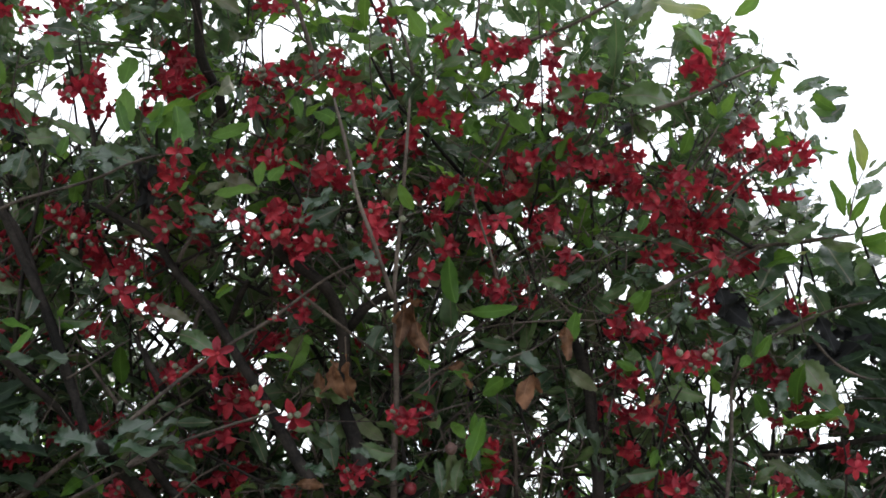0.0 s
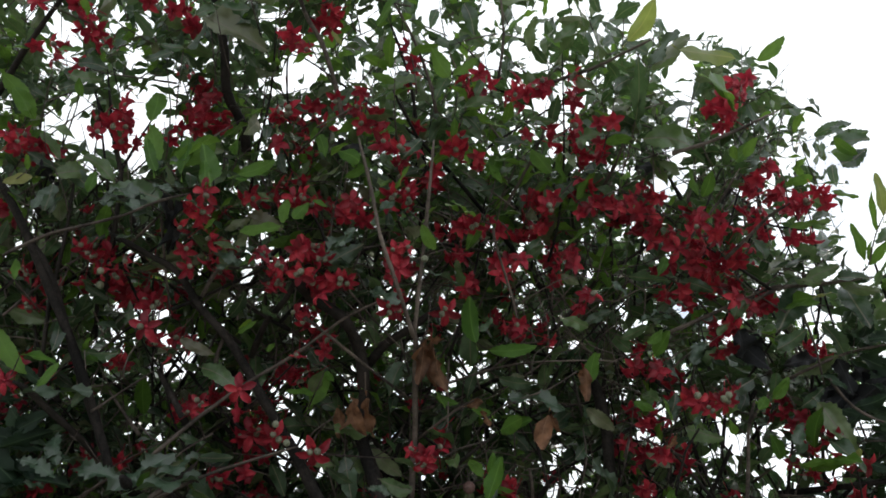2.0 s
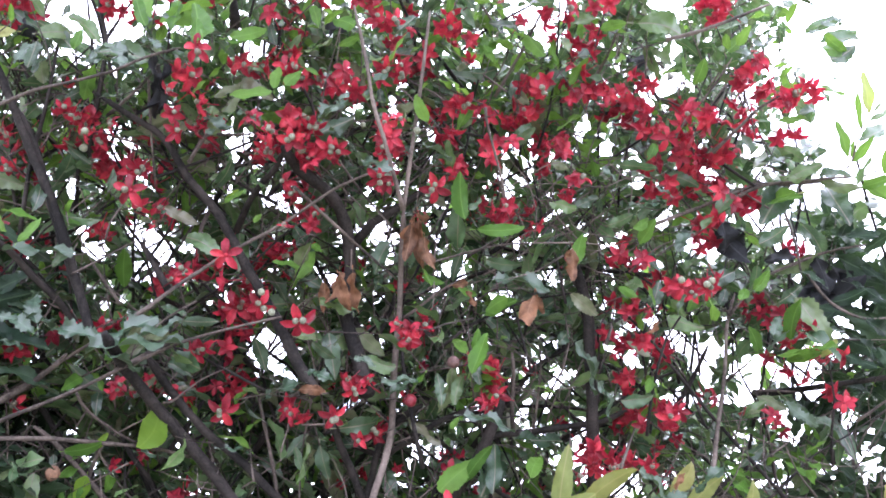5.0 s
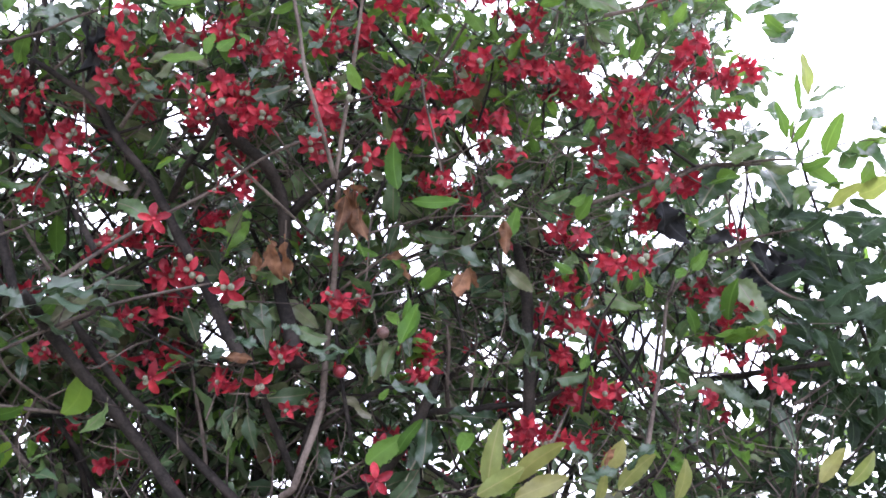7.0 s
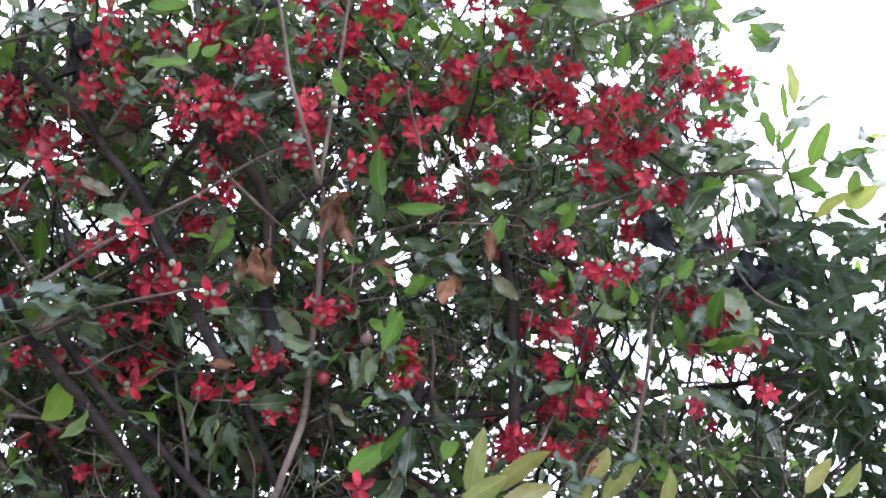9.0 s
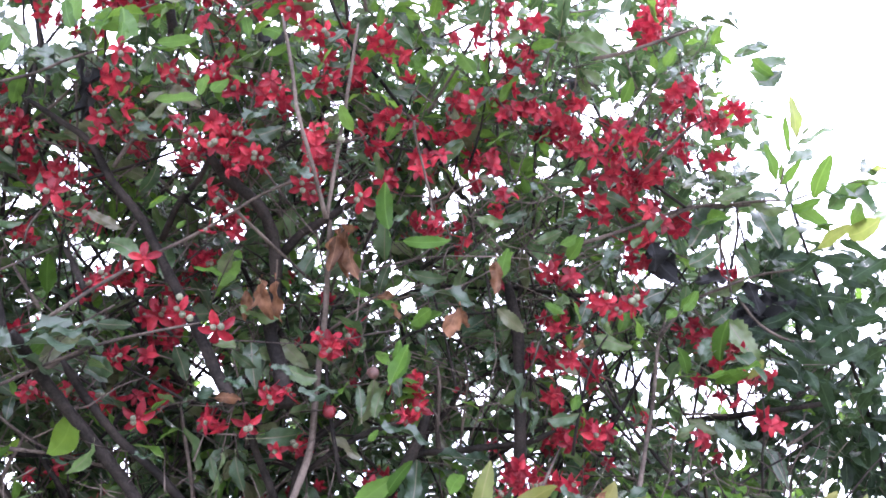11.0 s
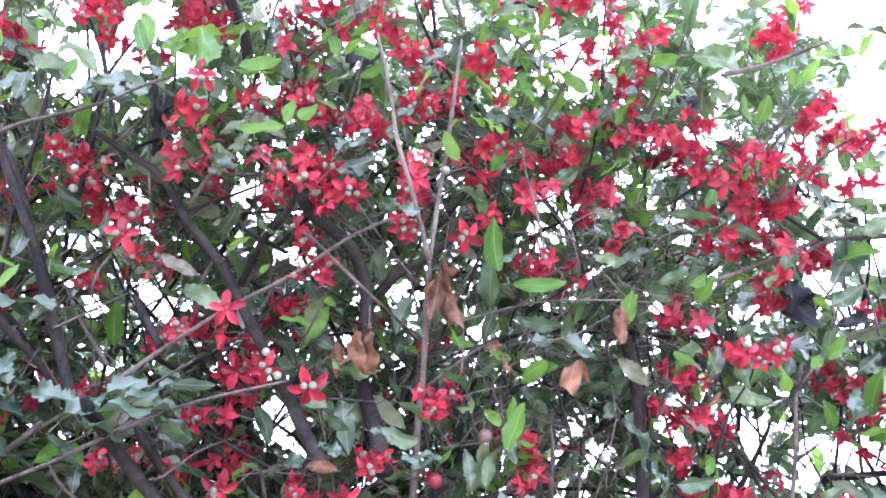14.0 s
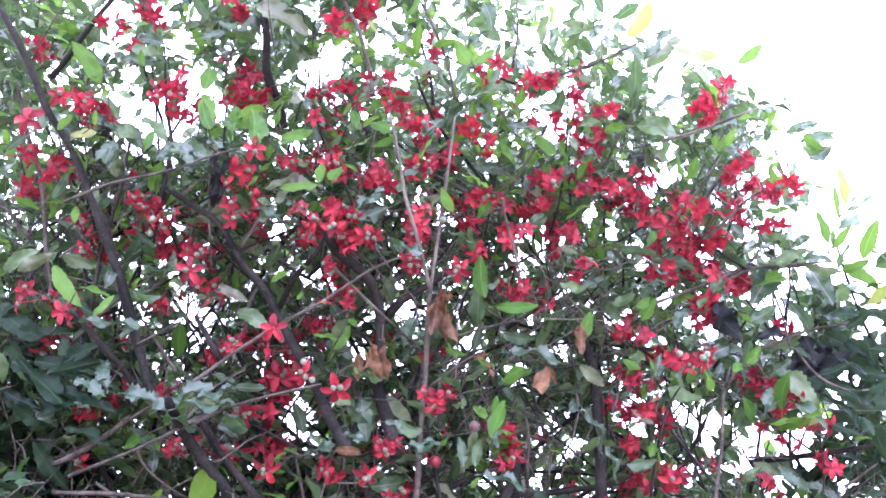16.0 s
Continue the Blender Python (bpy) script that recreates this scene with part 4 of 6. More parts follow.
def flower(place, turn, size, shape, berries):
    m = (turn * size).to_4x4()
    m.translation = place
    ob = part("flower", heart_mesh, m, shrub)
    for spot in sepal_poses(shape, rnd):
        part("sepal", rnd.choice(SEPALS[SORTS[shape][1]]), spot, ob)
    for k in range(berries):
        a = rnd.uniform(0, 6.283)
        spot = Matrix.Translation((0.26 * math.cos(a + 2 * k), 0.26 * math.sin(a + 2 * k), 0.24 + 0.06 * k)) @ Matrix.Scale(rnd.uniform(0.19, 0.25) * (0.8 if size > 0.018 else 1.0), 4)
        part("berry", berry_mesh, spot, ob)


for place, turn, size, shape, single, berries in FLOWERS[:300]:
    flower(place, turn, size, shape, berries)


def joined(name, owner, stock, poses, material, label):
    """Many small pieces of a few shapes, in one mesh."""
    pts, faces, uvs, start = [], [], [], 0
    groups = {}
    for which, turn, place in poses:
        groups.setdefault(which, []).append((turn, place))
    for which, some in sorted(groups.items()):
        p, f, u = stock[which]
        turns = np.array([t for t, _ in some])
        spots = np.array([s for _, s in some])
        verts = np.einsum("nij,kj->nki", turns, np.array(p)) + spots[:, None]
        pts.append(verts.reshape(-1, 3))
        uvs.append(np.tile(np.array(u), (len(some), 1)))
        for n in range(len(some)):
            o = start + n * len(p)
            faces.extend([tuple(i + o for i in face) for face in f])
        start += len(some) * len(p)
    mesh = mesh_of(name, np.concatenate(pts), faces, np.concatenate(uvs), material)
    ob = part(name, mesh, Matrix.Identity(4), owner)
    return tagged(ob, label, kind="stuff")


young_leaf((-0.058, 0.778, 2.099), (-0.041, 0.750, 2.116))
young_leaf((-0.014, 0.788, 2.025), (-0.027, 0.767, 2.045))
young_leaf((0.042, 0.883, 1.940), (0.098, 0.883, 1.943))
young_leaf((0.027, 0.857, 1.940), (0.018, 0.841, 1.990))
young_leaf((0.052, 0.942, 1.861), (0.082, 0.915, 1.867))
young_leaf((0.034, 0.909, 1.775), (0.048, 0.903, 1.824))
young_leaf((0.295, 0.829, 2.105), (0.283, 0.816, 2.133))
young_leaf((0.297, 0.823, 2.100), (0.306, 0.798, 2.117))
young_leaf((0.340, 0.814, 2.141), (0.368, 0.819, 2.171))
young_leaf((0.402, 0.785, 2.159), (0.411, 0.767, 2.176))
young_leaf((0.434, 1.004, 1.847), (0.435, 0.970, 1.893))
young_leaf((0.429, 1.017, 1.823), (0.449, 0.958, 1.820))
young_leaf((0.321, 0.952, 1.854), (0.313, 0.901, 1.866))
young_leaf((0.156, 0.897, 1.902), (0.165, 0.892, 1.936))
young_leaf((-0.242, 0.694, 2.064), (-0.258, 0.725, 2.122))
young_leaf((-0.249, 0.700, 2.065), (-0.254, 0.710, 2.097))
young_leaf((-0.230, 0.740, 2.102), (-0.195, 0.766, 2.138))
young_leaf((-0.308, 0.706, 2.089), (-0.325, 0.711, 2.135))
young_leaf((-0.284, 0.717, 2.091), (-0.296, 0.743, 2.160))
young_leaf((-0.401, 0.749, 2.092), (-0.396, 0.742, 2.117))
young_leaf((-0.439, 0.797, 1.883), (-0.419, 0.793, 1.910))
young_leaf((-0.381, 0.947, 1.894), (-0.376, 0.919, 1.934))
young_leaf((-0.182, 0.768, 2.054), (-0.182, 0.770, 2.089))
young_leaf((-0.002, 0.989, 1.661), (0.037, 1.027, 1.698))
young_leaf((0.026, 1.019, 1.676), (0.060, 0.990, 1.714))
young_leaf((0.086, 0.845, 2.167), (0.058, 0.799, 2.155))
young_leaf((-0.113, 0.757, 2.104), (-0.087, 0.748, 2.113))
young_leaf((-0.150, 0.766, 2.081), (-0.134, 0.774, 2.078))
young_leaf((-0.089, 0.783, 2.086), (-0.077, 0.782, 2.102))
young_leaf((0.103, 0.830, 2.180), (0.122, 0.830, 2.138))
young_leaf((-0.233, 0.745, 2.087), (-0.227, 0.757, 2.119))
yellow_leaf((0.462, 0.996, 1.822), (0.472, 0.964, 1.833))
old_leaf((0.228, 0.783, 2.157), (0.307, 0.813, 2.171))
old_leaf((0.472, 0.853, 2.184), (0.512, 0.833, 2.191))
old_leaf((0.389, 0.916, 2.061), (0.380, 0.904, 2.088))
old_leaf((0.494, 0.969, 1.980), (0.545, 0.985, 1.980))
old_leaf((-0.115, 0.957, 1.726), (-0.059, 0.998, 1.742))
old_leaf((-0.040, 0.995, 1.747), (-0.002, 0.999, 1.713))
old_leaf((-0.136, 0.963, 1.708), (-0.129, 0.977, 1.671))
old_leaf((-0.151, 0.964, 1.712), (-0.162, 0.993, 1.667))
old_leaf((0.013, 0.950, 1.795), (0.005, 0.965, 1.743))
old_leaf((0.034, 0.939, 1.812), (0.043, 0.938, 1.769))
old_leaf((-0.277, 0.800, 2.034), (-0.344, 0.825, 2.034))
old_leaf((0.013, 0.883, 2.020), (0.006, 0.852, 2.041))
old_leaf((0.085, 0.875, 2.055), (0.112, 0.867, 2.075))
old_leaf((-0.233, 0.801, 2.084), (-0.194, 0.789, 2.069))
old_leaf((-0.258, 0.768, 2.153), (-0.291, 0.768, 2.162))
old_leaf((-0.138, 0.800, 2.015), (-0.112, 0.833, 2.047))
old_leaf((-0.092, 0.817, 2.071), (-0.061, 0.843, 2.106))
old_leaf((-0.052, 0.780, 2.139), (-0.030, 0.781, 2.178))
old_leaf((-0.199, 0.843, 1.975), (-0.220, 0.818, 1.982))
old_leaf((-0.259, 0.853, 1.980), (-0.233, 0.820, 1.990))
old_leaf((-0.292, 0.878, 1.927), (-0.250, 0.853, 1.902))
old_leaf((-0.375, 0.870, 1.938), (-0.361, 0.912, 1.929))
old_leaf((-0.399, 0.838, 1.895), (-0.417, 0.833, 1.872))
old_leaf((0.234, 0.922, 1.980), (0.199, 0.927, 1.967))
old_leaf((0.284, 0.932, 2.041), (0.325, 0.954, 2.037))
old_leaf((0.190, 0.903, 1.993), (0.154, 0.894, 1.972))
old_leaf((0.151, 0.848, 2.143), (0.120, 0.832, 2.106))
old_leaf((0.069, 0.855, 2.148), (0.034, 0.851, 2.128))
old_leaf((0.027, 0.924, 1.935), (0.013, 0.945, 1.900))
old_leaf((0.053, 0.924, 1.920), (0.092, 0.912, 1.907))
old_leaf((-0.007, 0.941, 1.905), (-0.028, 0.951, 1.887))
old_leaf((0.363, 0.964, 1.923), (0.317, 0.944, 1.885))
old_leaf((0.391, 0.963, 1.930), (0.391, 0.994, 1.912))
old_leaf((0.277, 0.983, 1.870), (0.315, 1.000, 1.854))
old_leaf((0.156, 0.951, 1.888), (0.189, 0.960, 1.862))
old_leaf((-0.053, 0.965, 1.800), (-0.094, 0.965, 1.807))
old_leaf((-0.126, 0.948, 1.822), (-0.096, 0.979, 1.840))
old_leaf((-0.143, 0.927, 1.822), (-0.167, 0.918, 1.826))
old_leaf((-0.218, 0.946, 1.829), (-0.209, 0.980, 1.805))
old_leaf((-0.292, 0.918, 1.846), (-0.325, 0.912, 1.858))
old_leaf((0.394, 1.027, 1.856), (0.380, 1.059, 1.837))
old_leaf((0.413, 1.090, 1.800), (0.445, 1.087, 1.777))
old_leaf((0.474, 1.011, 1.896), (0.511, 1.006, 1.879))
old_leaf((0.517, 0.999, 1.923), (0.556, 0.998, 1.907))
old_leaf((0.506, 0.979, 1.840), (0.546, 1.003, 1.819))
old_leaf((-0.061, 0.922, 1.942), (-0.080, 0.911, 1.907))
broad_leaf((-0.123, 0.759, 2.011), (-0.101, 0.754, 2.040))
broad_leaf((-0.020, 0.794, 1.999), (0.014, 0.818, 2.005))
broad_leaf((0.063, 0.924, 1.895), (0.136, 0.912, 1.888))
broad_leaf((0.158, 0.956, 1.828), (0.203, 1.002, 1.783))
broad_leaf((0.185, 0.978, 1.786), (0.213, 1.004, 1.748))
broad_leaf((-0.366, 0.840, 1.775), (-0.307, 0.844, 1.829))
broad_leaf((-0.324, 0.814, 1.776), (-0.272, 0.879, 1.807))
broad_leaf((-0.342, 0.831, 1.772), (-0.321, 0.879, 1.782))
broad_leaf((-0.436, 0.834, 1.813), (-0.426, 0.887, 1.839))
broad_leaf((-0.421, 0.837, 1.808), (-0.437, 0.845, 1.852))
broad_leaf((-0.411, 0.860, 1.810), (-0.360, 0.838, 1.805))
broad_leaf((-0.465, 0.816, 1.883), (-0.395, 0.832, 1.892))
broad_leaf((-0.289, 0.719, 2.069), (-0.312, 0.712, 2.081))
broad_leaf((-0.276, 0.713, 2.057), (-0.260, 0.726, 2.057))
broad_leaf((-0.378, 0.744, 2.077), (-0.321, 0.730, 2.065))
broad_leaf((-0.259, 0.792, 2.013), (-0.227, 0.784, 2.021))
broad_leaf((-0.231, 0.780, 2.010), (-0.260, 0.780, 2.034))
broad_leaf((-0.201, 0.956, 1.762), (-0.158, 0.913, 1.776))
broad_leaf((0.025, 0.928, 1.734), (0.087, 0.950, 1.732))
broad_leaf((0.281, 0.917, 1.927), (0.303, 0.934, 1.972))
broad_leaf((0.405, 0.986, 1.840), (0.424, 0.988, 1.878))
broad_leaf((0.456, 0.812, 2.179), (0.483, 0.805, 2.190))
broad_leaf((-0.087, 0.806, 1.986), (-0.053, 0.775, 1.966))
broad_leaf((-0.058, 0.943, 1.760), (-0.033, 0.944, 1.787))
broad_leaf((0.235, 0.893, 1.980), (0.277, 0.922, 2.002))
broad_leaf((0.205, 0.870, 1.998), (0.187, 0.870, 2.020))
broad_leaf((-0.314, 0.833, 1.790), (-0.279, 0.876, 1.830))
broad_leaf((-0.458, 0.830, 1.813), (-0.417, 0.818, 1.799))
broad_leaf((-0.286, 0.708, 2.103), (-0.329, 0.715, 2.101))
broad_leaf((-0.435, 0.732, 2.085), (-0.449, 0.721, 2.061))
broad_leaf((-0.051, 0.779, 2.091), (-0.089, 0.787, 2.066))
broad_leaf((-0.220, 0.770, 2.025), (-0.186, 0.760, 2.014))
broad_leaf((0.350, 0.810, 2.123), (0.376, 0.815, 2.151))
dry_leaf((-0.030, 0.881, 1.957), (-0.038, 0.931, 1.914))
dry_leaf((-0.026, 0.890, 1.957), (-0.022, 0.919, 1.903))
dry_leaf((0.108, 0.919, 1.873), (0.096, 0.919, 1.825))
dry_leaf((-0.117, 0.894, 1.887), (-0.103, 0.905, 1.849))
dry_leaf((0.148, 0.881, 1.909), (0.147, 0.909, 1.896))
dry_leaf((0.258, 0.952, 1.853), (0.251, 0.968, 1.842))
dry_leaf((-0.159, 0.924, 1.761), (-0.124, 0.918, 1.756))
dry_leaf((0.032, 0.928, 1.882), (0.038, 0.943, 1.866))
yellow_leaf((0.202, 0.677, 2.213), (0.232, 0.642, 2.238))
yellow_leaf((0.251, 0.663, 2.187), (0.315, 0.706, 2.198))
yellow_leaf((-0.127, 0.704, 2.270), (-0.118, 0.716, 2.258))
yellow_leaf((-0.460, 0.735, 2.106), (-0.489, 0.725, 2.099))
young_leaf((0.362, 0.746, 2.234), (0.402, 0.744, 2.268))
young_leaf((0.295, 0.718, 2.190), (0.350, 0.791, 2.200))
young_leaf((-0.074, 0.702, 2.272), (-0.052, 0.691, 2.317))
young_leaf((-0.065, 0.754, 2.253), (-0.062, 0.711, 2.270))
young_leaf((-0.316, 0.716, 2.099), (-0.341, 0.740, 2.180))
young_leaf((-0.231, 0.736, 2.094), (-0.201, 0.788, 2.133))
young_leaf((-0.301, 0.722, 2.107), (-0.262, 0.761, 2.173))
young_leaf((-0.407, 0.681, 2.289), (-0.392, 0.628, 2.280))
young_leaf((0.025, 0.694, 2.294), (0.038, 0.668, 2.312))
young_leaf((0.127, 0.702, 2.234), (0.111, 0.684, 2.235))
young_leaf((-0.260, 0.766, 2.171), (-0.247, 0.804, 2.217))
young_leaf((-0.108, 0.737, 2.136), (-0.131, 0.758, 2.139))
young_leaf((0.050, 0.807, 2.145), (0.066, 0.815, 2.126))
old_leaf((0.237, 0.733, 2.217), (0.280, 0.702, 2.232))
old_leaf((0.256, 0.777, 2.184), (0.291, 0.765, 2.204))
old_leaf((0.147, 0.694, 2.301), (0.182, 0.758, 2.300))
old_leaf((0.136, 0.754, 2.256), (0.161, 0.703, 2.266))
old_leaf((0.172, 0.769, 2.266), (0.149, 0.739, 2.284))
old_leaf((0.100, 0.718, 2.237), (0.105, 0.698, 2.273))
old_leaf((0.208, 0.744, 2.244), (0.188, 0.681, 2.244))
old_leaf((0.064, 0.722, 2.320), (0.107, 0.702, 2.309))
old_leaf((0.176, 0.678, 2.255), (0.165, 0.659, 2.285))
old_leaf((-0.460, 0.746, 2.236), (-0.429, 0.738, 2.243))
old_leaf((0.228, 0.751, 2.200), (0.226, 0.799, 2.179))
old_leaf((-0.377, 0.726, 2.285), (-0.421, 0.744, 2.294))
old_leaf((-0.351, 0.724, 2.256), (-0.317, 0.718, 2.266))
old_leaf((-0.308, 0.728, 2.274), (-0.275, 0.725, 2.295))
old_leaf((-0.239, 0.727, 2.277), (-0.220, 0.740, 2.252))
old_leaf((-0.292, 0.710, 2.309), (-0.262, 0.715, 2.329))
old_leaf((-0.408, 0.740, 2.231), (-0.441, 0.739, 2.224))
old_leaf((-0.181, 0.674, 2.295), (-0.222, 0.695, 2.325))
old_leaf((-0.019, 0.763, 2.310), (0.015, 0.760, 2.279))
old_leaf((0.008, 0.755, 2.242), (-0.013, 0.758, 2.212))
old_leaf((0.049, 0.747, 2.275), (0.016, 0.742, 2.299))
old_leaf((-0.488, 0.738, 2.225), (-0.518, 0.746, 2.250))
old_leaf((0.148, 0.768, 2.235), (0.183, 0.780, 2.233))
old_leaf((0.416, 0.791, 2.179), (0.405, 0.797, 2.216))
broad_leaf((0.220, 0.679, 2.175), (0.245, 0.651, 2.210))
broad_leaf((0.441, 0.815, 2.168), (0.468, 0.789, 2.171))
broad_leaf((-0.014, 0.690, 2.306), (0.024, 0.711, 2.306))
broad_leaf((0.412, 0.756, 2.185), (0.425, 0.752, 2.171))
broad_leaf((-0.060, 0.754, 2.241), (-0.026, 0.752, 2.249))
broad_leaf((-0.279, 0.702, 2.066), (-0.305, 0.692, 2.058))
old_leaf((-0.563, 0.873, 1.855), (-0.469, 0.861, 1.807))
old_leaf((-0.534, 0.895, 1.815), (-0.436, 0.859, 1.813))
old_leaf((-0.502, 0.863, 1.882), (-0.463, 0.862, 1.836))
old_leaf((-0.448, 0.867, 1.854), (-0.507, 0.864, 1.844))
old_leaf((-0.573, 0.901, 1.821), (-0.511, 0.897, 1.776))
old_leaf((-0.433, 0.921, 1.763), (-0.480, 0.886, 1.780))
old_leaf((-0.486, 0.754, 2.153), (-0.453, 0.772, 2.140))
old_leaf((-0.420, 0.758, 2.147), (-0.379, 0.759, 2.121))
old_leaf((-0.480, 0.754, 2.231), (-0.508, 0.737, 2.245))
old_leaf((-0.541, 0.846, 2.046), (-0.499, 0.856, 2.043))
old_leaf((-0.573, 0.844, 1.968), (-0.541, 0.855, 1.999))
old_leaf((-0.586, 0.859, 1.910), (-0.541, 0.840, 1.933))
old_leaf((-0.524, 0.850, 1.996), (-0.488, 0.879, 1.987))
young_leaf((-0.474, 0.719, 2.185), (-0.511, 0.718, 2.236))
young_leaf((-0.513, 0.817, 1.961), (-0.466, 0.813, 1.904))
young_leaf((-0.505, 0.723, 2.101), (-0.484, 0.714, 2.116))
old_leaf((-0.450, 0.760, 2.112), (-0.455, 0.753, 2.080), 1.4)
old_leaf((-0.532, 0.868, 1.853), (-0.463, 0.863, 1.837))
old_leaf((-0.580, 0.896, 1.827), (-0.519, 0.886, 1.801))
old_leaf((-0.533, 0.919, 1.769), (-0.497, 0.966, 1.719))
young_leaf((0.047, 0.810, 2.132), (0.062, 0.813, 2.167))
young_leaf((0.228, 0.905, 1.952), (0.253, 0.914, 1.971))
young_leaf((0.156, 0.896, 1.922), (0.171, 0.899, 1.941))
young_leaf((0.362, 0.962, 1.884), (0.378, 0.970, 1.905))
young_leaf((0.250, 1.001, 1.782), (0.261, 1.016, 1.802))
young_leaf((0.102, 0.991, 1.677), (0.121, 1.020, 1.711))
young_leaf((0.386, 0.971, 1.899), (0.406, 0.972, 1.926))
young_leaf((-0.215, 0.937, 1.716), (-0.210, 0.973, 1.744))
young_leaf((-0.023, 0.922, 1.899), (0.004, 0.928, 1.891))
young_leaf((-0.412, 0.937, 1.696), (-0.368, 0.922, 1.700))
young_leaf((-0.230, 0.765, 2.043), (-0.184, 0.762, 2.051))
young_leaf((-0.170, 0.766, 2.058), (-0.158, 0.779, 2.082))
young_leaf((-0.247, 0.856, 1.961), (-0.222, 0.839, 1.969))
young_leaf((-0.255, 0.759, 2.057), (-0.275, 0.772, 2.054))
old_leaf((0.218, 0.827, 2.153), (0.224, 0.789, 2.144))
old_leaf((0.281, 0.844, 2.144), (0.257, 0.824, 2.153))
old_leaf((0.180, 0.860, 2.139), (0.213, 0.862, 2.128))
old_leaf((0.153, 0.818, 2.186), (0.178, 0.791, 2.177))
old_leaf((0.076, 0.829, 2.197), (0.100, 0.835, 2.195))
old_leaf((0.065, 0.795, 2.190), (0.084, 0.789, 2.189))
old_leaf((0.143, 0.852, 2.156), (0.151, 0.830, 2.164))
old_leaf((0.272, 0.893, 2.083), (0.259, 0.894, 2.108))
old_leaf((0.326, 0.953, 1.976), (0.339, 0.953, 1.993))
old_leaf((0.400, 0.968, 1.962), (0.436, 0.974, 1.987))
old_leaf((0.356, 0.963, 1.970), (0.388, 0.975, 1.989))
old_leaf((0.507, 0.958, 1.967), (0.554, 0.948, 1.974))
old_leaf((0.132, 0.888, 2.036), (0.153, 0.888, 2.021))
old_leaf((0.198, 0.881, 2.081), (0.218, 0.860, 2.084))
old_leaf((0.047, 0.878, 1.979), (0.028, 0.870, 1.955))
old_leaf((0.398, 1.042, 1.849), (0.415, 1.039, 1.870))
old_leaf((0.220, 0.967, 1.892), (0.239, 0.959, 1.895))
old_leaf((0.255, 0.971, 1.878), (0.266, 0.954, 1.903))
old_leaf((0.232, 1.034, 1.772), (0.260, 1.025, 1.778))
old_leaf((0.395, 1.095, 1.773), (0.413, 1.072, 1.789))
old_leaf((0.046, 1.010, 1.659), (0.071, 1.047, 1.735))
old_leaf((0.087, 1.010, 1.725), (0.157, 1.072, 1.742))
old_leaf((0.141, 0.985, 1.835), (0.163, 0.998, 1.860))
old_leaf((0.278, 0.957, 1.883), (0.297, 0.967, 1.867))
old_leaf((-0.148, 0.928, 1.819), (-0.122, 0.951, 1.804))
old_leaf((-0.155, 0.983, 1.679), (-0.165, 0.972, 1.709))
old_leaf((-0.138, 0.899, 1.860), (-0.102, 0.949, 1.860))
old_leaf((-0.105, 0.964, 1.866), (-0.087, 0.985, 1.859))
old_leaf((-0.404, 0.996, 1.696), (-0.430, 1.004, 1.676))
old_leaf((-0.327, 1.027, 1.680), (-0.308, 1.042, 1.669))
old_leaf((-0.459, 0.784, 2.087), (-0.455, 0.784, 2.116))
old_leaf((-0.256, 0.794, 2.063), (-0.223, 0.783, 2.068))
old_leaf((-0.245, 0.795, 2.043), (-0.216, 0.791, 2.064))
old_leaf((-0.160, 0.798, 2.130), (-0.118, 0.775, 2.125))
old_leaf((-0.122, 0.797, 2.024), (-0.103, 0.836, 2.020))
old_leaf((-0.423, 0.840, 1.938), (-0.400, 0.874, 1.936))
old_leaf((-0.287, 0.872, 1.940), (-0.314, 0.864, 1.957))
old_leaf((-0.202, 0.804, 2.107), (-0.225, 0.785, 2.106))
old_leaf((-0.489, 0.818, 2.082), (-0.473, 0.818, 2.092))
broad_leaf((0.218, 0.899, 1.974), (0.254, 0.899, 1.989))
broad_leaf((0.257, 0.892, 2.001), (0.285, 0.907, 1.999))
broad_leaf((0.338, 0.939, 2.032), (0.343, 0.930, 2.006))
broad_leaf((0.418, 1.016, 1.772), (0.453, 1.009, 1.743))
broad_leaf((0.282, 0.908, 1.869), (0.270, 0.918, 1.849))
broad_leaf((-0.254, 0.985, 1.792), (-0.232, 0.967, 1.802))
broad_leaf((-0.066, 0.913, 1.766), (-0.025, 0.937, 1.783))
broad_leaf((-0.096, 0.900, 1.790), (-0.070, 0.904, 1.786))
broad_leaf((-0.147, 0.911, 1.778), (-0.118, 0.888, 1.768))
broad_leaf((-0.334, 0.953, 1.699), (-0.303, 0.997, 1.702))
broad_leaf((-0.233, 0.921, 1.696), (-0.210, 0.950, 1.702))
broad_leaf((-0.465, 0.855, 1.795), (-0.447, 0.870, 1.796))
broad_leaf((-0.378, 0.750, 2.093), (-0.330, 0.727, 2.083))
broad_leaf((-0.348, 0.774, 2.044), (-0.363, 0.755, 2.043))
broad_leaf((-0.332, 0.855, 1.927), (-0.305, 0.833, 1.941))
young_leaf((-0.239, 0.756, 2.140), (-0.255, 0.782, 2.199))
young_leaf((0.007, 0.773, 2.164), (0.013, 0.756, 2.176))
young_leaf((0.043, 0.766, 2.177), (0.078, 0.776, 2.178))
young_leaf((-0.120, 0.745, 2.132), (-0.089, 0.723, 2.097))
young_leaf((0.128, 0.810, 2.154), (0.142, 0.831, 2.132))
young_leaf((0.340, 0.810, 2.141), (0.332, 0.795, 2.153))
young_leaf((0.347, 0.803, 2.140), (0.353, 0.779, 2.150))
young_leaf((-0.213, 0.863, 1.939), (-0.205, 0.864, 1.949))
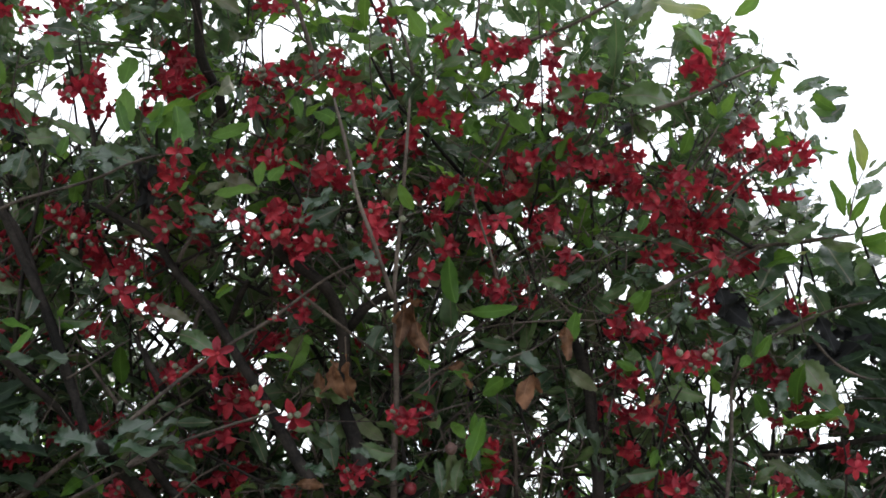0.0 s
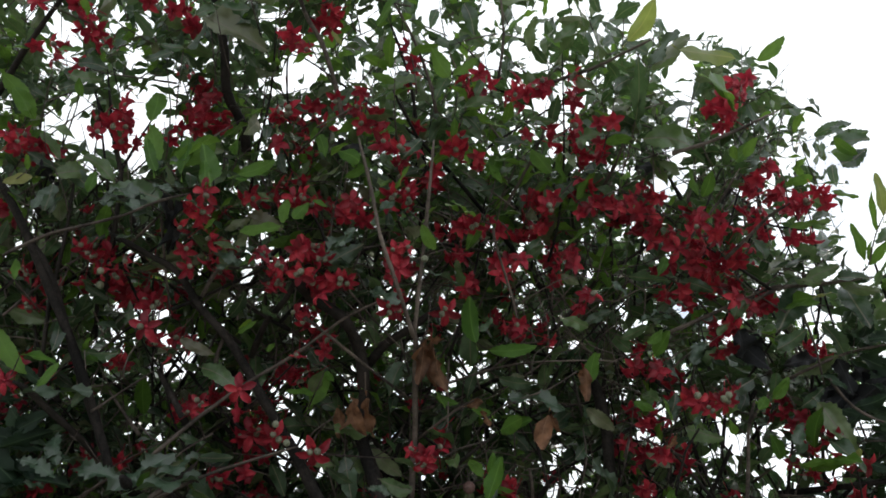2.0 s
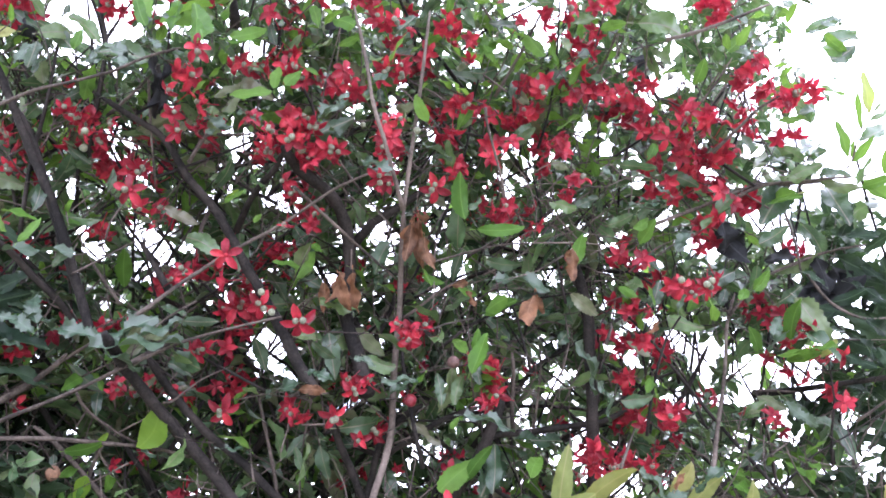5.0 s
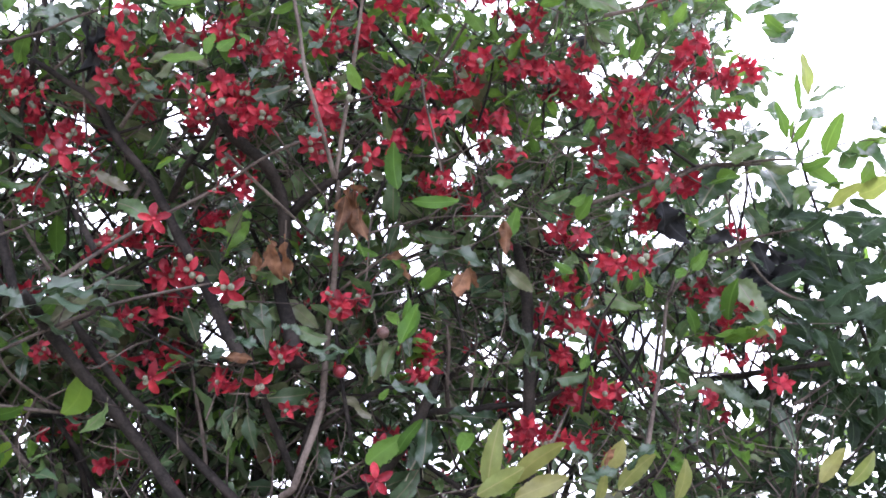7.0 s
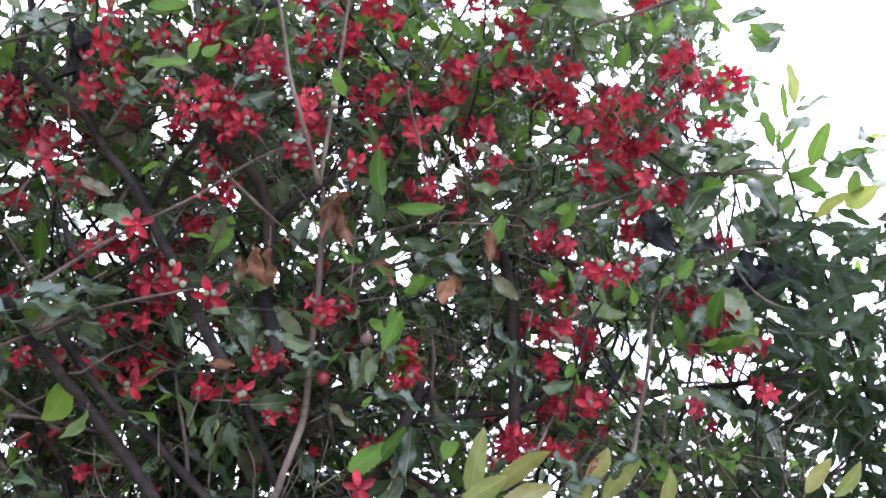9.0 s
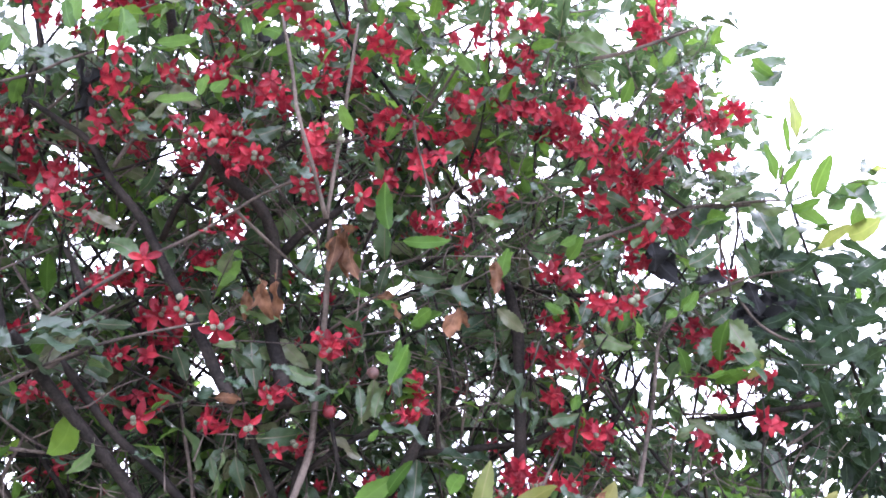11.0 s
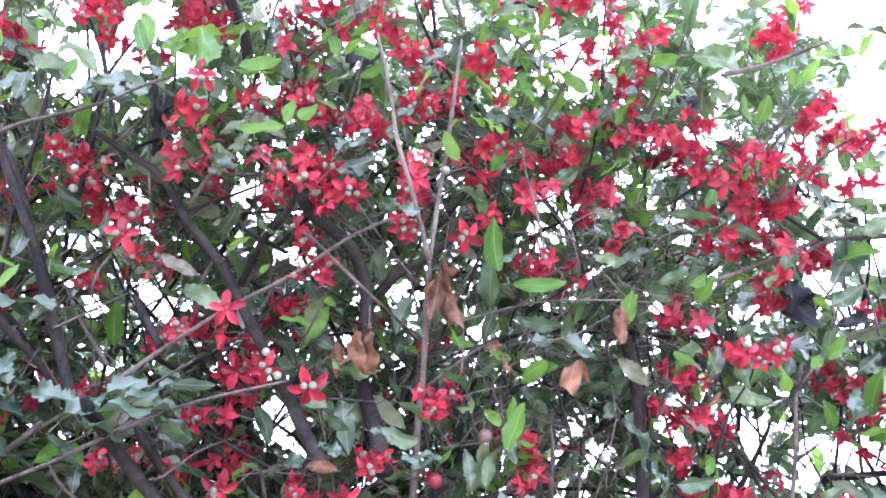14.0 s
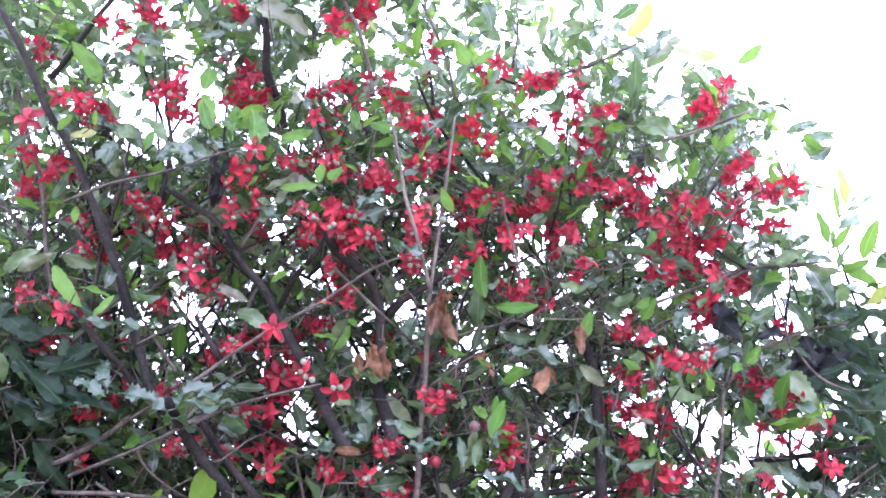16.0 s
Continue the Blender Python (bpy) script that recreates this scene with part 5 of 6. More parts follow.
young_leaf((-0.392, 0.900, 1.901), (-0.394, 0.938, 1.908))
young_leaf((-0.011, 0.910, 1.880), (-0.022, 0.898, 1.900))
young_leaf((0.053, 0.961, 1.865), (0.082, 0.924, 1.873))
young_leaf((0.019, 0.922, 1.882), (0.044, 0.945, 1.884))
young_leaf((0.242, 0.938, 1.948), (0.253, 0.910, 1.967))
young_leaf((0.378, 0.956, 1.894), (0.390, 0.937, 1.913))
young_leaf((0.252, 0.938, 1.867), (0.244, 0.930, 1.893))
young_leaf((0.212, 0.942, 1.892), (0.236, 0.957, 1.885))
young_leaf((0.410, 0.951, 2.008), (0.437, 0.906, 2.002))
young_leaf((0.033, 0.928, 1.783), (0.051, 0.932, 1.830))
young_leaf((0.036, 0.921, 1.808), (0.042, 0.909, 1.828))
young_leaf((0.010, 0.953, 1.725), (0.019, 0.961, 1.739))
young_leaf((0.429, 1.015, 1.825), (0.461, 0.985, 1.826))
young_leaf((0.396, 1.020, 1.837), (0.385, 0.995, 1.859))
young_leaf((0.247, 0.998, 1.778), (0.252, 0.996, 1.796))
old_leaf((-0.454, 0.766, 2.129), (-0.420, 0.775, 2.143), 1.4)
old_leaf((-0.458, 0.808, 2.090), (-0.461, 0.795, 2.119))
old_leaf((-0.420, 0.781, 2.119), (-0.456, 0.776, 2.148))
old_leaf((-0.390, 0.775, 2.108), (-0.321, 0.746, 2.089))
old_leaf((-0.293, 0.790, 2.039), (-0.342, 0.820, 2.038))
old_leaf((-0.291, 0.797, 2.033), (-0.313, 0.824, 2.027))
old_leaf((-0.270, 0.803, 2.051), (-0.240, 0.803, 2.047))
old_leaf((-0.245, 0.812, 2.022), (-0.261, 0.786, 2.036))
old_leaf((-0.068, 0.832, 2.074), (-0.070, 0.821, 2.095))
old_leaf((-0.053, 0.833, 2.078), (-0.025, 0.811, 2.039))
old_leaf((0.057, 0.814, 2.183), (0.094, 0.821, 2.189))
old_leaf((0.085, 0.880, 2.052), (0.110, 0.851, 2.058))
old_leaf((-0.112, 0.846, 2.020), (-0.118, 0.801, 2.022))
old_leaf((-0.078, 0.840, 2.003), (-0.108, 0.872, 2.032))
old_leaf((-0.355, 0.891, 1.949), (-0.325, 0.885, 1.963))
old_leaf((-0.316, 0.860, 1.957), (-0.276, 0.868, 1.941))
old_leaf((-0.265, 0.849, 1.988), (-0.237, 0.848, 2.000))
old_leaf((0.020, 0.923, 1.935), (0.013, 0.870, 1.962))
old_leaf((0.063, 0.942, 1.920), (0.086, 0.951, 1.935))
old_leaf((0.129, 0.897, 1.984), (0.159, 0.884, 1.960))
old_leaf((0.370, 0.951, 2.020), (0.345, 0.945, 1.998))
old_leaf((0.402, 0.979, 1.978), (0.435, 0.973, 1.972))
old_leaf((0.001, 0.957, 1.752), (-0.005, 0.955, 1.791))
old_leaf((0.016, 0.955, 1.752), (0.025, 0.960, 1.790))
old_leaf((-0.147, 0.977, 1.707), (-0.163, 1.021, 1.674))
old_leaf((0.060, 1.004, 1.660), (0.058, 1.009, 1.723))
old_leaf((0.219, 1.018, 1.774), (0.256, 1.014, 1.770))
old_leaf((0.389, 1.076, 1.769), (0.408, 1.060, 1.778))
old_leaf((0.438, 1.066, 1.793), (0.483, 1.081, 1.757))
old_leaf((0.380, 1.104, 1.839), (0.384, 1.072, 1.857))
broad_leaf((-0.388, 0.757, 2.085), (-0.318, 0.724, 2.063))
broad_leaf((-0.129, 0.761, 2.012), (-0.103, 0.779, 2.061))
broad_leaf((0.351, 0.808, 2.140), (0.374, 0.786, 2.138))
broad_leaf((0.278, 0.914, 1.930), (0.296, 0.913, 1.957))
broad_leaf((0.398, 0.991, 1.828), (0.409, 0.961, 1.847))
young_leaf((0.287, 0.697, 2.175), (0.349, 0.774, 2.195), 1.05)
young_leaf((0.462, 0.821, 2.173), (0.491, 0.829, 2.154))
young_leaf((0.007, 0.730, 2.217), (-0.010, 0.738, 2.261))
young_leaf((0.011, 0.734, 2.222), (0.041, 0.734, 2.247))
young_leaf((-0.068, 0.747, 2.243), (-0.088, 0.714, 2.248))
young_leaf((0.071, 0.779, 2.187), (0.076, 0.746, 2.186))
young_leaf((0.074, 0.698, 2.255), (0.095, 0.694, 2.271))
young_leaf((-0.469, 0.728, 2.180), (-0.494, 0.706, 2.212))
young_leaf((-0.443, 0.701, 2.259), (-0.403, 0.679, 2.240))
young_leaf((-0.416, 0.722, 2.204), (-0.421, 0.713, 2.223))
young_leaf((-0.335, 0.733, 2.174), (-0.339, 0.745, 2.234))
young_leaf((-0.280, 0.719, 2.116), (-0.265, 0.747, 2.162))
old_leaf((0.233, 0.710, 2.208), (0.274, 0.683, 2.216), 1.4)
old_leaf((0.223, 0.781, 2.183), (0.219, 0.707, 2.213))
old_leaf((0.446, 0.833, 2.186), (0.487, 0.824, 2.196))
old_leaf((0.489, 0.864, 2.197), (0.522, 0.860, 2.206))
old_leaf((0.193, 0.684, 2.251), (0.217, 0.641, 2.235))
old_leaf((0.180, 0.773, 2.271), (0.192, 0.703, 2.253))
old_leaf((-0.043, 0.741, 2.314), (-0.001, 0.764, 2.311))
old_leaf((-0.003, 0.743, 2.317), (0.020, 0.744, 2.332))
old_leaf((0.004, 0.763, 2.277), (0.025, 0.738, 2.290))
old_leaf((-0.069, 0.773, 2.237), (-0.028, 0.782, 2.272))
old_leaf((0.016, 0.788, 2.208), (0.043, 0.787, 2.187))
old_leaf((0.059, 0.769, 2.210), (0.014, 0.780, 2.213))
old_leaf((0.127, 0.724, 2.255), (0.163, 0.729, 2.291))
old_leaf((0.164, 0.764, 2.302), (0.178, 0.791, 2.292))
old_leaf((0.026, 0.723, 2.320), (0.037, 0.722, 2.279))
old_leaf((-0.412, 0.703, 2.314), (-0.373, 0.691, 2.319))
old_leaf((-0.440, 0.738, 2.267), (-0.404, 0.730, 2.258))
old_leaf((-0.445, 0.735, 2.248), (-0.404, 0.724, 2.236))
old_leaf((-0.415, 0.738, 2.227), (-0.389, 0.741, 2.232))
old_leaf((-0.273, 0.710, 2.325), (-0.222, 0.711, 2.309))
old_leaf((-0.283, 0.717, 2.311), (-0.212, 0.694, 2.270))
old_leaf((-0.251, 0.712, 2.317), (-0.227, 0.712, 2.283))
old_leaf((-0.244, 0.808, 2.269), (-0.236, 0.752, 2.271))
old_leaf((-0.231, 0.766, 2.274), (-0.196, 0.763, 2.242))
broad_leaf((0.384, 0.766, 2.179), (0.428, 0.758, 2.180))
old_leaf((0.507, 0.959, 2.008), (0.531, 0.976, 1.981))
old_leaf((0.501, 0.980, 1.966), (0.528, 0.949, 2.007))
old_leaf((0.577, 0.974, 1.982), (0.617, 0.965, 1.966))
old_leaf((0.591, 0.952, 1.938), (0.634, 0.947, 1.953))
old_leaf((0.530, 0.967, 1.952), (0.560, 0.948, 1.967))
old_leaf((0.449, 1.002, 1.903), (0.473, 0.972, 1.845))
old_leaf((0.489, 0.997, 1.894), (0.528, 0.983, 1.904))
old_leaf((0.450, 1.001, 1.857), (0.469, 0.953, 1.823))
old_leaf((0.528, 0.996, 1.918), (0.549, 0.977, 1.879))
old_leaf((0.550, 0.991, 1.855), (0.568, 0.955, 1.885))
old_leaf((0.583, 1.004, 1.854), (0.625, 0.995, 1.874))
old_leaf((0.585, 0.964, 1.882), (0.614, 0.947, 1.890))
old_leaf((0.523, 0.987, 1.868), (0.566, 0.997, 1.851))
old_leaf((0.488, 0.986, 1.822), (0.524, 0.999, 1.806))
old_leaf((0.604, 1.007, 1.812), (0.636, 1.002, 1.840))
old_leaf((0.565, 1.006, 1.825), (0.596, 1.008, 1.805))
old_leaf((0.429, 1.010, 1.899), (0.468, 1.007, 1.922))
old_leaf((0.481, 0.987, 1.913), (0.454, 0.982, 1.934))
old_leaf((0.553, 0.968, 1.922), (0.586, 0.954, 1.908))
old_leaf((0.465, 1.000, 1.865), (0.498, 1.004, 1.890))
old_leaf((0.536, 0.998, 1.836), (0.545, 1.000, 1.808))
old_leaf((0.588, 0.992, 1.835), (0.576, 1.006, 1.811))
old_leaf((0.621, 0.967, 1.916), (0.654, 0.980, 1.946))
young_leaf((0.412, 1.004, 1.827), (0.451, 0.977, 1.825))
young_leaf((0.448, 0.985, 1.828), (0.447, 0.920, 1.817))
yellow_leaf((0.569, 1.058, 1.659), (0.601, 1.038, 1.696))
yellow_leaf((0.535, 1.056, 1.662), (0.566, 1.048, 1.701))
old_leaf((-0.593, 0.863, 1.928), (-0.528, 0.855, 1.885), 1.4)
old_leaf((-0.568, 0.867, 1.883), (-0.505, 0.858, 1.903))
old_leaf((-0.556, 0.894, 1.849), (-0.583, 0.865, 1.890))
old_leaf((-0.509, 0.882, 1.822), (-0.555, 0.871, 1.854))
old_leaf((-0.498, 0.870, 1.854), (-0.450, 0.843, 1.873))
old_leaf((-0.532, 0.904, 1.793), (-0.479, 0.867, 1.809))
old_leaf((-0.585, 0.931, 1.787), (-0.547, 0.925, 1.815))
old_leaf((-0.468, 0.880, 1.800), (-0.509, 0.874, 1.834))
old_leaf((-0.450, 0.830, 1.897), (-0.489, 0.822, 1.924))
old_leaf((-0.593, 0.853, 1.972), (-0.555, 0.836, 1.996))

dead_leaf((-0.316, 0.752, 2.090), (-0.313, 0.790, 2.056), 0.55)
dead_leaf((-0.306, 0.764, 2.087), (-0.320, 0.806, 2.045), 0.60)
dead_leaf((-0.317, 0.770, 2.076), (-0.306, 0.805, 2.048), 0.50)
dead_leaf((-0.469, 0.759, 2.146), (-0.469, 0.791, 2.124), 1.20)
dead_leaf((-0.461, 0.771, 2.144), (-0.480, 0.798, 2.133), 1.00)
dead_leaf((-0.137, 0.792, 2.170), (-0.109, 0.814, 2.171), 1.20)
dead_leaf((-0.127, 0.788, 2.179), (-0.133, 0.816, 2.167), 1.10)
dead_leaf((0.470, 1.018, 1.923), (0.527, 1.033, 1.937), 1.20)
dead_leaf((0.489, 1.029, 1.899), (0.535, 1.035, 1.934), 1.30)
dead_leaf((0.520, 1.027, 1.950), (0.559, 1.066, 1.914), 1.20)
dead_leaf((0.508, 1.015, 1.953), (0.540, 1.049, 1.927), 1.20)
dead_leaf((0.535, 1.033, 1.937), (0.590, 1.058, 1.931), 1.10)
dead_leaf((0.358, 0.968, 1.983), (0.379, 1.001, 1.959), 1.30)
dead_leaf((0.380, 0.968, 1.983), (0.372, 1.000, 1.962), 1.30)
dead_leaf((0.204, 0.919, 2.134), (0.230, 0.947, 2.122), 1.00)
dead_leaf((0.236, 0.875, 2.181), (0.262, 0.897, 2.181), 1.00)
dry_leaf((-0.029, 0.875, 1.957), (-0.008, 0.888, 1.953))
dry_leaf((-0.034, 0.881, 1.944), (-0.039, 0.906, 1.915))
dry_leaf((-0.019, 0.887, 1.932), (-0.016, 0.910, 1.906))
dry_leaf((-0.116, 0.890, 1.890), (-0.124, 0.914, 1.862))
dry_leaf((-0.101, 0.895, 1.891), (-0.097, 0.926, 1.849))
dry_leaf((-0.134, 0.904, 1.882), (-0.137, 0.926, 1.860))
dry_leaf((0.111, 0.915, 1.873), (0.120, 0.935, 1.852))
dry_leaf((0.013, 0.924, 1.887), (0.037, 0.931, 1.895))
dry_leaf((0.149, 0.879, 1.914), (0.148, 0.902, 1.887))
lime_leaf((-0.315, 0.938, 1.741), (-0.337, 0.960, 1.705), 2.0)
lime_leaf((-0.395, 0.968, 1.675), (-0.404, 0.981, 1.648), 1.25)
lime_leaf((-0.392, 0.966, 1.704), (-0.376, 0.958, 1.721), 1.2)
lime_leaf((-0.246, 0.856, 1.961), (-0.231, 0.855, 1.977), 1.1)
# yellowing rosette low on the shrub, and the dark leaves at its end
yellow_leaf((0.133, 1.003, 1.635), (0.150, 0.976, 1.710), 0.80)
yellow_leaf((0.158, 1.009, 1.645), (0.222, 0.976, 1.687), 0.88)
yellow_leaf((0.121, 0.994, 1.630), (0.175, 0.980, 1.656), 1.15)
yellow_leaf((0.164, 1.005, 1.629), (0.227, 1.002, 1.657), 1.05)
yellow_leaf((0.265, 1.009, 1.663), (0.291, 0.993, 1.694), 1.35)
yellow_leaf((0.287, 1.030, 1.645), (0.331, 1.020, 1.685), 1.50)
yellow_leaf((0.354, 1.034, 1.635), (0.366, 1.012, 1.677), 1.10)
yellow_leaf((0.261, 1.027, 1.629), (0.269, 1.010, 1.661), 1.10)
broad_leaf((0.224, 0.977, 1.683), (0.265, 0.990, 1.658), 1.20)
broad_leaf((0.239, 0.994, 1.650), (0.281, 0.986, 1.664), 1.20)
broad_leaf((0.332, 0.994, 1.693), (0.289, 1.005, 1.672), 1.00)
dry_leaf((0.265, 0.987, 1.663), (0.276, 0.977, 1.682))
dead_leaf((0.485, 1.003, 1.959), (0.496, 1.024, 1.916), 1.50)
dead_leaf((0.450, 1.023, 1.920), (0.499, 1.029, 1.908), 1.50)
dead_leaf((0.458, 1.025, 1.894), (0.495, 1.010, 1.923), 1.40)
dead_leaf((0.350, 0.948, 1.981), (0.367, 0.963, 1.951), 1.60)
dead_leaf((0.410, 0.987, 1.947), (0.461, 0.981, 1.959), 0.70)
old_leaf((0.520, 1.020, 1.968), (0.592, 1.029, 1.949), 1.30)
old_leaf((0.527, 1.042, 1.947), (0.606, 1.050, 1.930), 1.40)
old_leaf((0.539, 1.055, 1.899), (0.609, 1.068, 1.873), 1.50)
old_leaf((0.601, 1.024, 1.959), (0.643, 1.055, 1.897), 1.40)
old_leaf((0.517, 1.056, 1.919), (0.577, 1.065, 1.901), 1.30)
old_leaf((0.581, 1.059, 1.934), (0.612, 1.081, 1.891), 1.40)
old_leaf((0.622, 1.068, 1.894), (0.668, 1.084, 1.861), 1.40)
old_leaf((0.525, 1.000, 2.008), (0.569, 0.988, 2.032), 1.30)
old_leaf((0.603, 1.003, 1.978), (0.655, 1.011, 1.962), 1.30)
old_leaf((0.621, 1.041, 1.947), (0.671, 1.054, 1.921), 1.40)
# slender shoots of the neighbour and its dark inner leaves
yellow_leaf((0.525, 0.877, 2.095), (0.521, 0.851, 2.142), 0.87)
young_leaf((0.517, 0.885, 2.079), (0.510, 0.862, 2.123), 0.62)
young_leaf((0.501, 0.902, 2.048), (0.489, 0.880, 2.089), 0.91)
old_leaf((0.515, 0.893, 2.065), (0.564, 0.894, 2.103), 0.77)
young_leaf((0.507, 0.905, 2.043), (0.529, 0.881, 2.065), 0.70)
old_leaf((0.525, 0.881, 2.087), (0.594, 0.889, 2.133), 0.36)
young_leaf((0.506, 0.902, 2.048), (0.509, 0.890, 2.070), 0.59)
old_leaf((0.531, 0.875, 2.097), (0.543, 0.869, 2.109), 0.52)
young_leaf((0.557, 0.929, 2.040), (0.571, 0.886, 2.076), 1.03)
old_leaf((0.518, 0.929, 2.020), (0.523, 0.900, 2.051), 0.53)
old_leaf((0.438, 0.932, 2.037), (0.483, 0.933, 2.055), 1.33)
old_leaf((0.473, 0.930, 2.038), (0.502, 0.908, 2.038), 1.00)
old_leaf((0.616, 0.912, 2.069), (0.643, 0.927, 2.104), 1.56)
old_leaf((0.385, 0.909, 2.038), (0.436, 0.933, 2.076), 0.70)
old_leaf((0.391, 0.906, 2.043), (0.461, 0.943, 2.078), 0.35)
old_leaf((0.481, 0.942, 2.039), (0.522, 0.922, 2.011), 0.70)
young_leaf((0.533, 0.945, 2.031), (0.557, 0.911, 2.030), 1.15)
young_leaf((0.538, 0.950, 2.044), (0.570, 0.926, 2.002), 1.01)
young_leaf((0.610, 0.945, 2.051), (0.643, 0.951, 2.080), 1.59)
young_leaf((0.619, 0.969, 2.027), (0.616, 0.914, 2.024), 1.57)
yellow_leaf((0.611, 0.968, 2.009), (0.627, 0.922, 2.009), 1.61)
yellow_leaf((0.572, 0.976, 1.994), (0.598, 0.927, 2.001), 1.32)
yellow_leaf((0.450, 0.950, 2.023), (0.462, 0.922, 2.013), 1.16)
young_leaf((0.454, 0.844, 2.114), (0.495, 0.866, 2.115), 0.71)
old_leaf((0.457, 0.847, 2.110), (0.484, 0.873, 2.103), 0.55)
old_leaf((0.436, 0.869, 2.090), (0.463, 0.872, 2.105), 0.96)
young_leaf((0.409, 0.874, 2.082), (0.449, 0.878, 2.093), 0.85)
old_leaf((0.467, 0.829, 2.142), (0.500, 0.841, 2.162), 1.13)
young_leaf((0.457, 0.823, 2.153), (0.499, 0.843, 2.158), 1.04)
old_leaf((0.475, 0.841, 2.120), (0.468, 0.855, 2.135), 1.34)
old_leaf((0.428, 0.939, 2.044), (0.450, 0.918, 2.020), 0.78)
old_leaf((0.553, 0.977, 2.035), (0.570, 0.934, 1.987), 1.35)
old_leaf((0.501, 0.971, 2.047), (0.507, 0.933, 1.991), 1.26)
old_leaf((0.589, 0.951, 2.061), (0.583, 0.904, 2.043), 1.63)
young_leaf((0.645, 0.953, 2.076), (0.637, 0.897, 2.055), 1.30)
old_leaf((0.590, 0.969, 2.048), (0.590, 0.911, 2.031), 1.14)
yellow_leaf((0.647, 0.936, 2.087), (0.642, 0.890, 2.067), 1.26)
young_leaf((0.660, 0.968, 2.049), (0.647, 0.924, 2.004), 2.03)
old_leaf((0.624, 0.964, 2.078), (0.622, 0.908, 2.034), 1.01)
old_leaf((0.446, 0.966, 2.036), (0.409, 0.934, 1.991), 1.40)
young_leaf((0.424, 0.972, 2.026), (0.433, 0.922, 2.013), 1.12)
old_leaf((0.511, 1.027, 1.965), (0.559, 1.027, 1.921), 1.15)
old_leaf((0.477, 1.033, 1.954), (0.527, 1.042, 1.895), 1.13)
old_leaf((0.471, 1.047, 1.928), (0.450, 1.043, 1.894), 1.20)
old_leaf((0.553, 1.046, 1.929), (0.604, 1.037, 1.902), 1.13)
old_leaf((0.523, 1.057, 1.909), (0.575, 1.055, 1.870), 1.02)
old_leaf((0.582, 1.024, 1.969), (0.596, 1.030, 1.915), 1.04)
old_leaf((0.568, 1.060, 1.903), (0.612, 1.058, 1.864), 1.00)
old_leaf((0.440, 1.034, 1.954), (0.492, 1.007, 1.959), 0.85)
old_leaf((0.613, 1.044, 1.930), (0.619, 1.047, 1.883), 1.30)
old_leaf((0.635, 1.037, 1.944), (0.662, 1.025, 1.923), 1.21)
old_leaf((0.552, 1.028, 1.962), (0.581, 1.020, 1.934), 1.08)
old_leaf((0.532, 1.075, 1.876), (0.583, 1.072, 1.838), 0.90)
old_leaf((0.629, 1.066, 1.891), (0.664, 1.060, 1.858), 1.01)
old_leaf((0.573, 1.006, 2.002), (0.616, 0.995, 1.980), 0.88)
old_leaf((0.521, 1.000, 2.014), (0.543, 0.999, 1.973), 1.28)
old_leaf((0.476, 1.004, 2.007), (0.507, 1.007, 1.959), 1.02)
old_leaf((0.626, 1.012, 1.989), (0.661, 1.004, 1.961), 0.99)

# ---------------------------------------------------------------- the mass of foliage and twigs
# openings through the crown: across, up, half width
OPENINGS = [
    (-0.203, -0.113, 0.024), (-0.412, 0.002, 0.012), (-0.372, 0.275, 0.027), (-0.452, 0.285, 0.017),
    (0.261, 0.196, 0.017), (0.102, 0.129, 0.007), (0.417, 0.003, 0.020), (0.477, -0.076, 0.017),
    (0.517, 0.017, 0.020), (-0.369, 0.129, 0.015), (0.304, -0.136, 0.020), (0.265, -0.103, 0.017),
    (0.119, -0.123, 0.011), (0.119, -0.189, 0.012), (0.099, -0.156, 0.009), (0.364, -0.136, 0.017),
    (0.444, -0.162, 0.017), (0.397, -0.182, 0.012), (-0.093, 0.146, 0.015), (-0.322, 0.000, 0.017),
    (-0.034, -0.229, 0.013), (-0.100, 0.030, 0.008), (0.079, -0.043, 0.007), (0.152, 0.276, 0.009),
    (0.304, 0.003, 0.020), (0.198, -0.182, 0.009), (0.152, 0.030, 0.009), (-0.060, -0.016, 0.007),
    (0.172, -0.096, 0.008), (0.066, 0.256, 0.009), (0.371, 0.176, 0.012), (0.284, -0.182, 0.016),
    (-0.371, 0.260, 0.022), (-0.469, 0.289, 0.018), (-0.102, 0.363, 0.018), (-0.008, 0.350, 0.011),
    (-0.171, 0.346, 0.015), (-0.473, 0.425, 0.021), (-0.062, 0.365, 0.011), (-0.404, 0.408, 0.007),
    (-0.215, 0.429, 0.010), (-0.374, 0.375, 0.017), (-0.372, 0.314, 0.015), (-0.488, 0.371, 0.012),
    (-0.301, 0.184, 0.005), (-0.076, 0.314, 0.011), (0.292, -0.115, 0.017), (0.311, -0.151, 0.015),
    (0.223, -0.130, 0.009), (0.353, -0.172, 0.013),
]
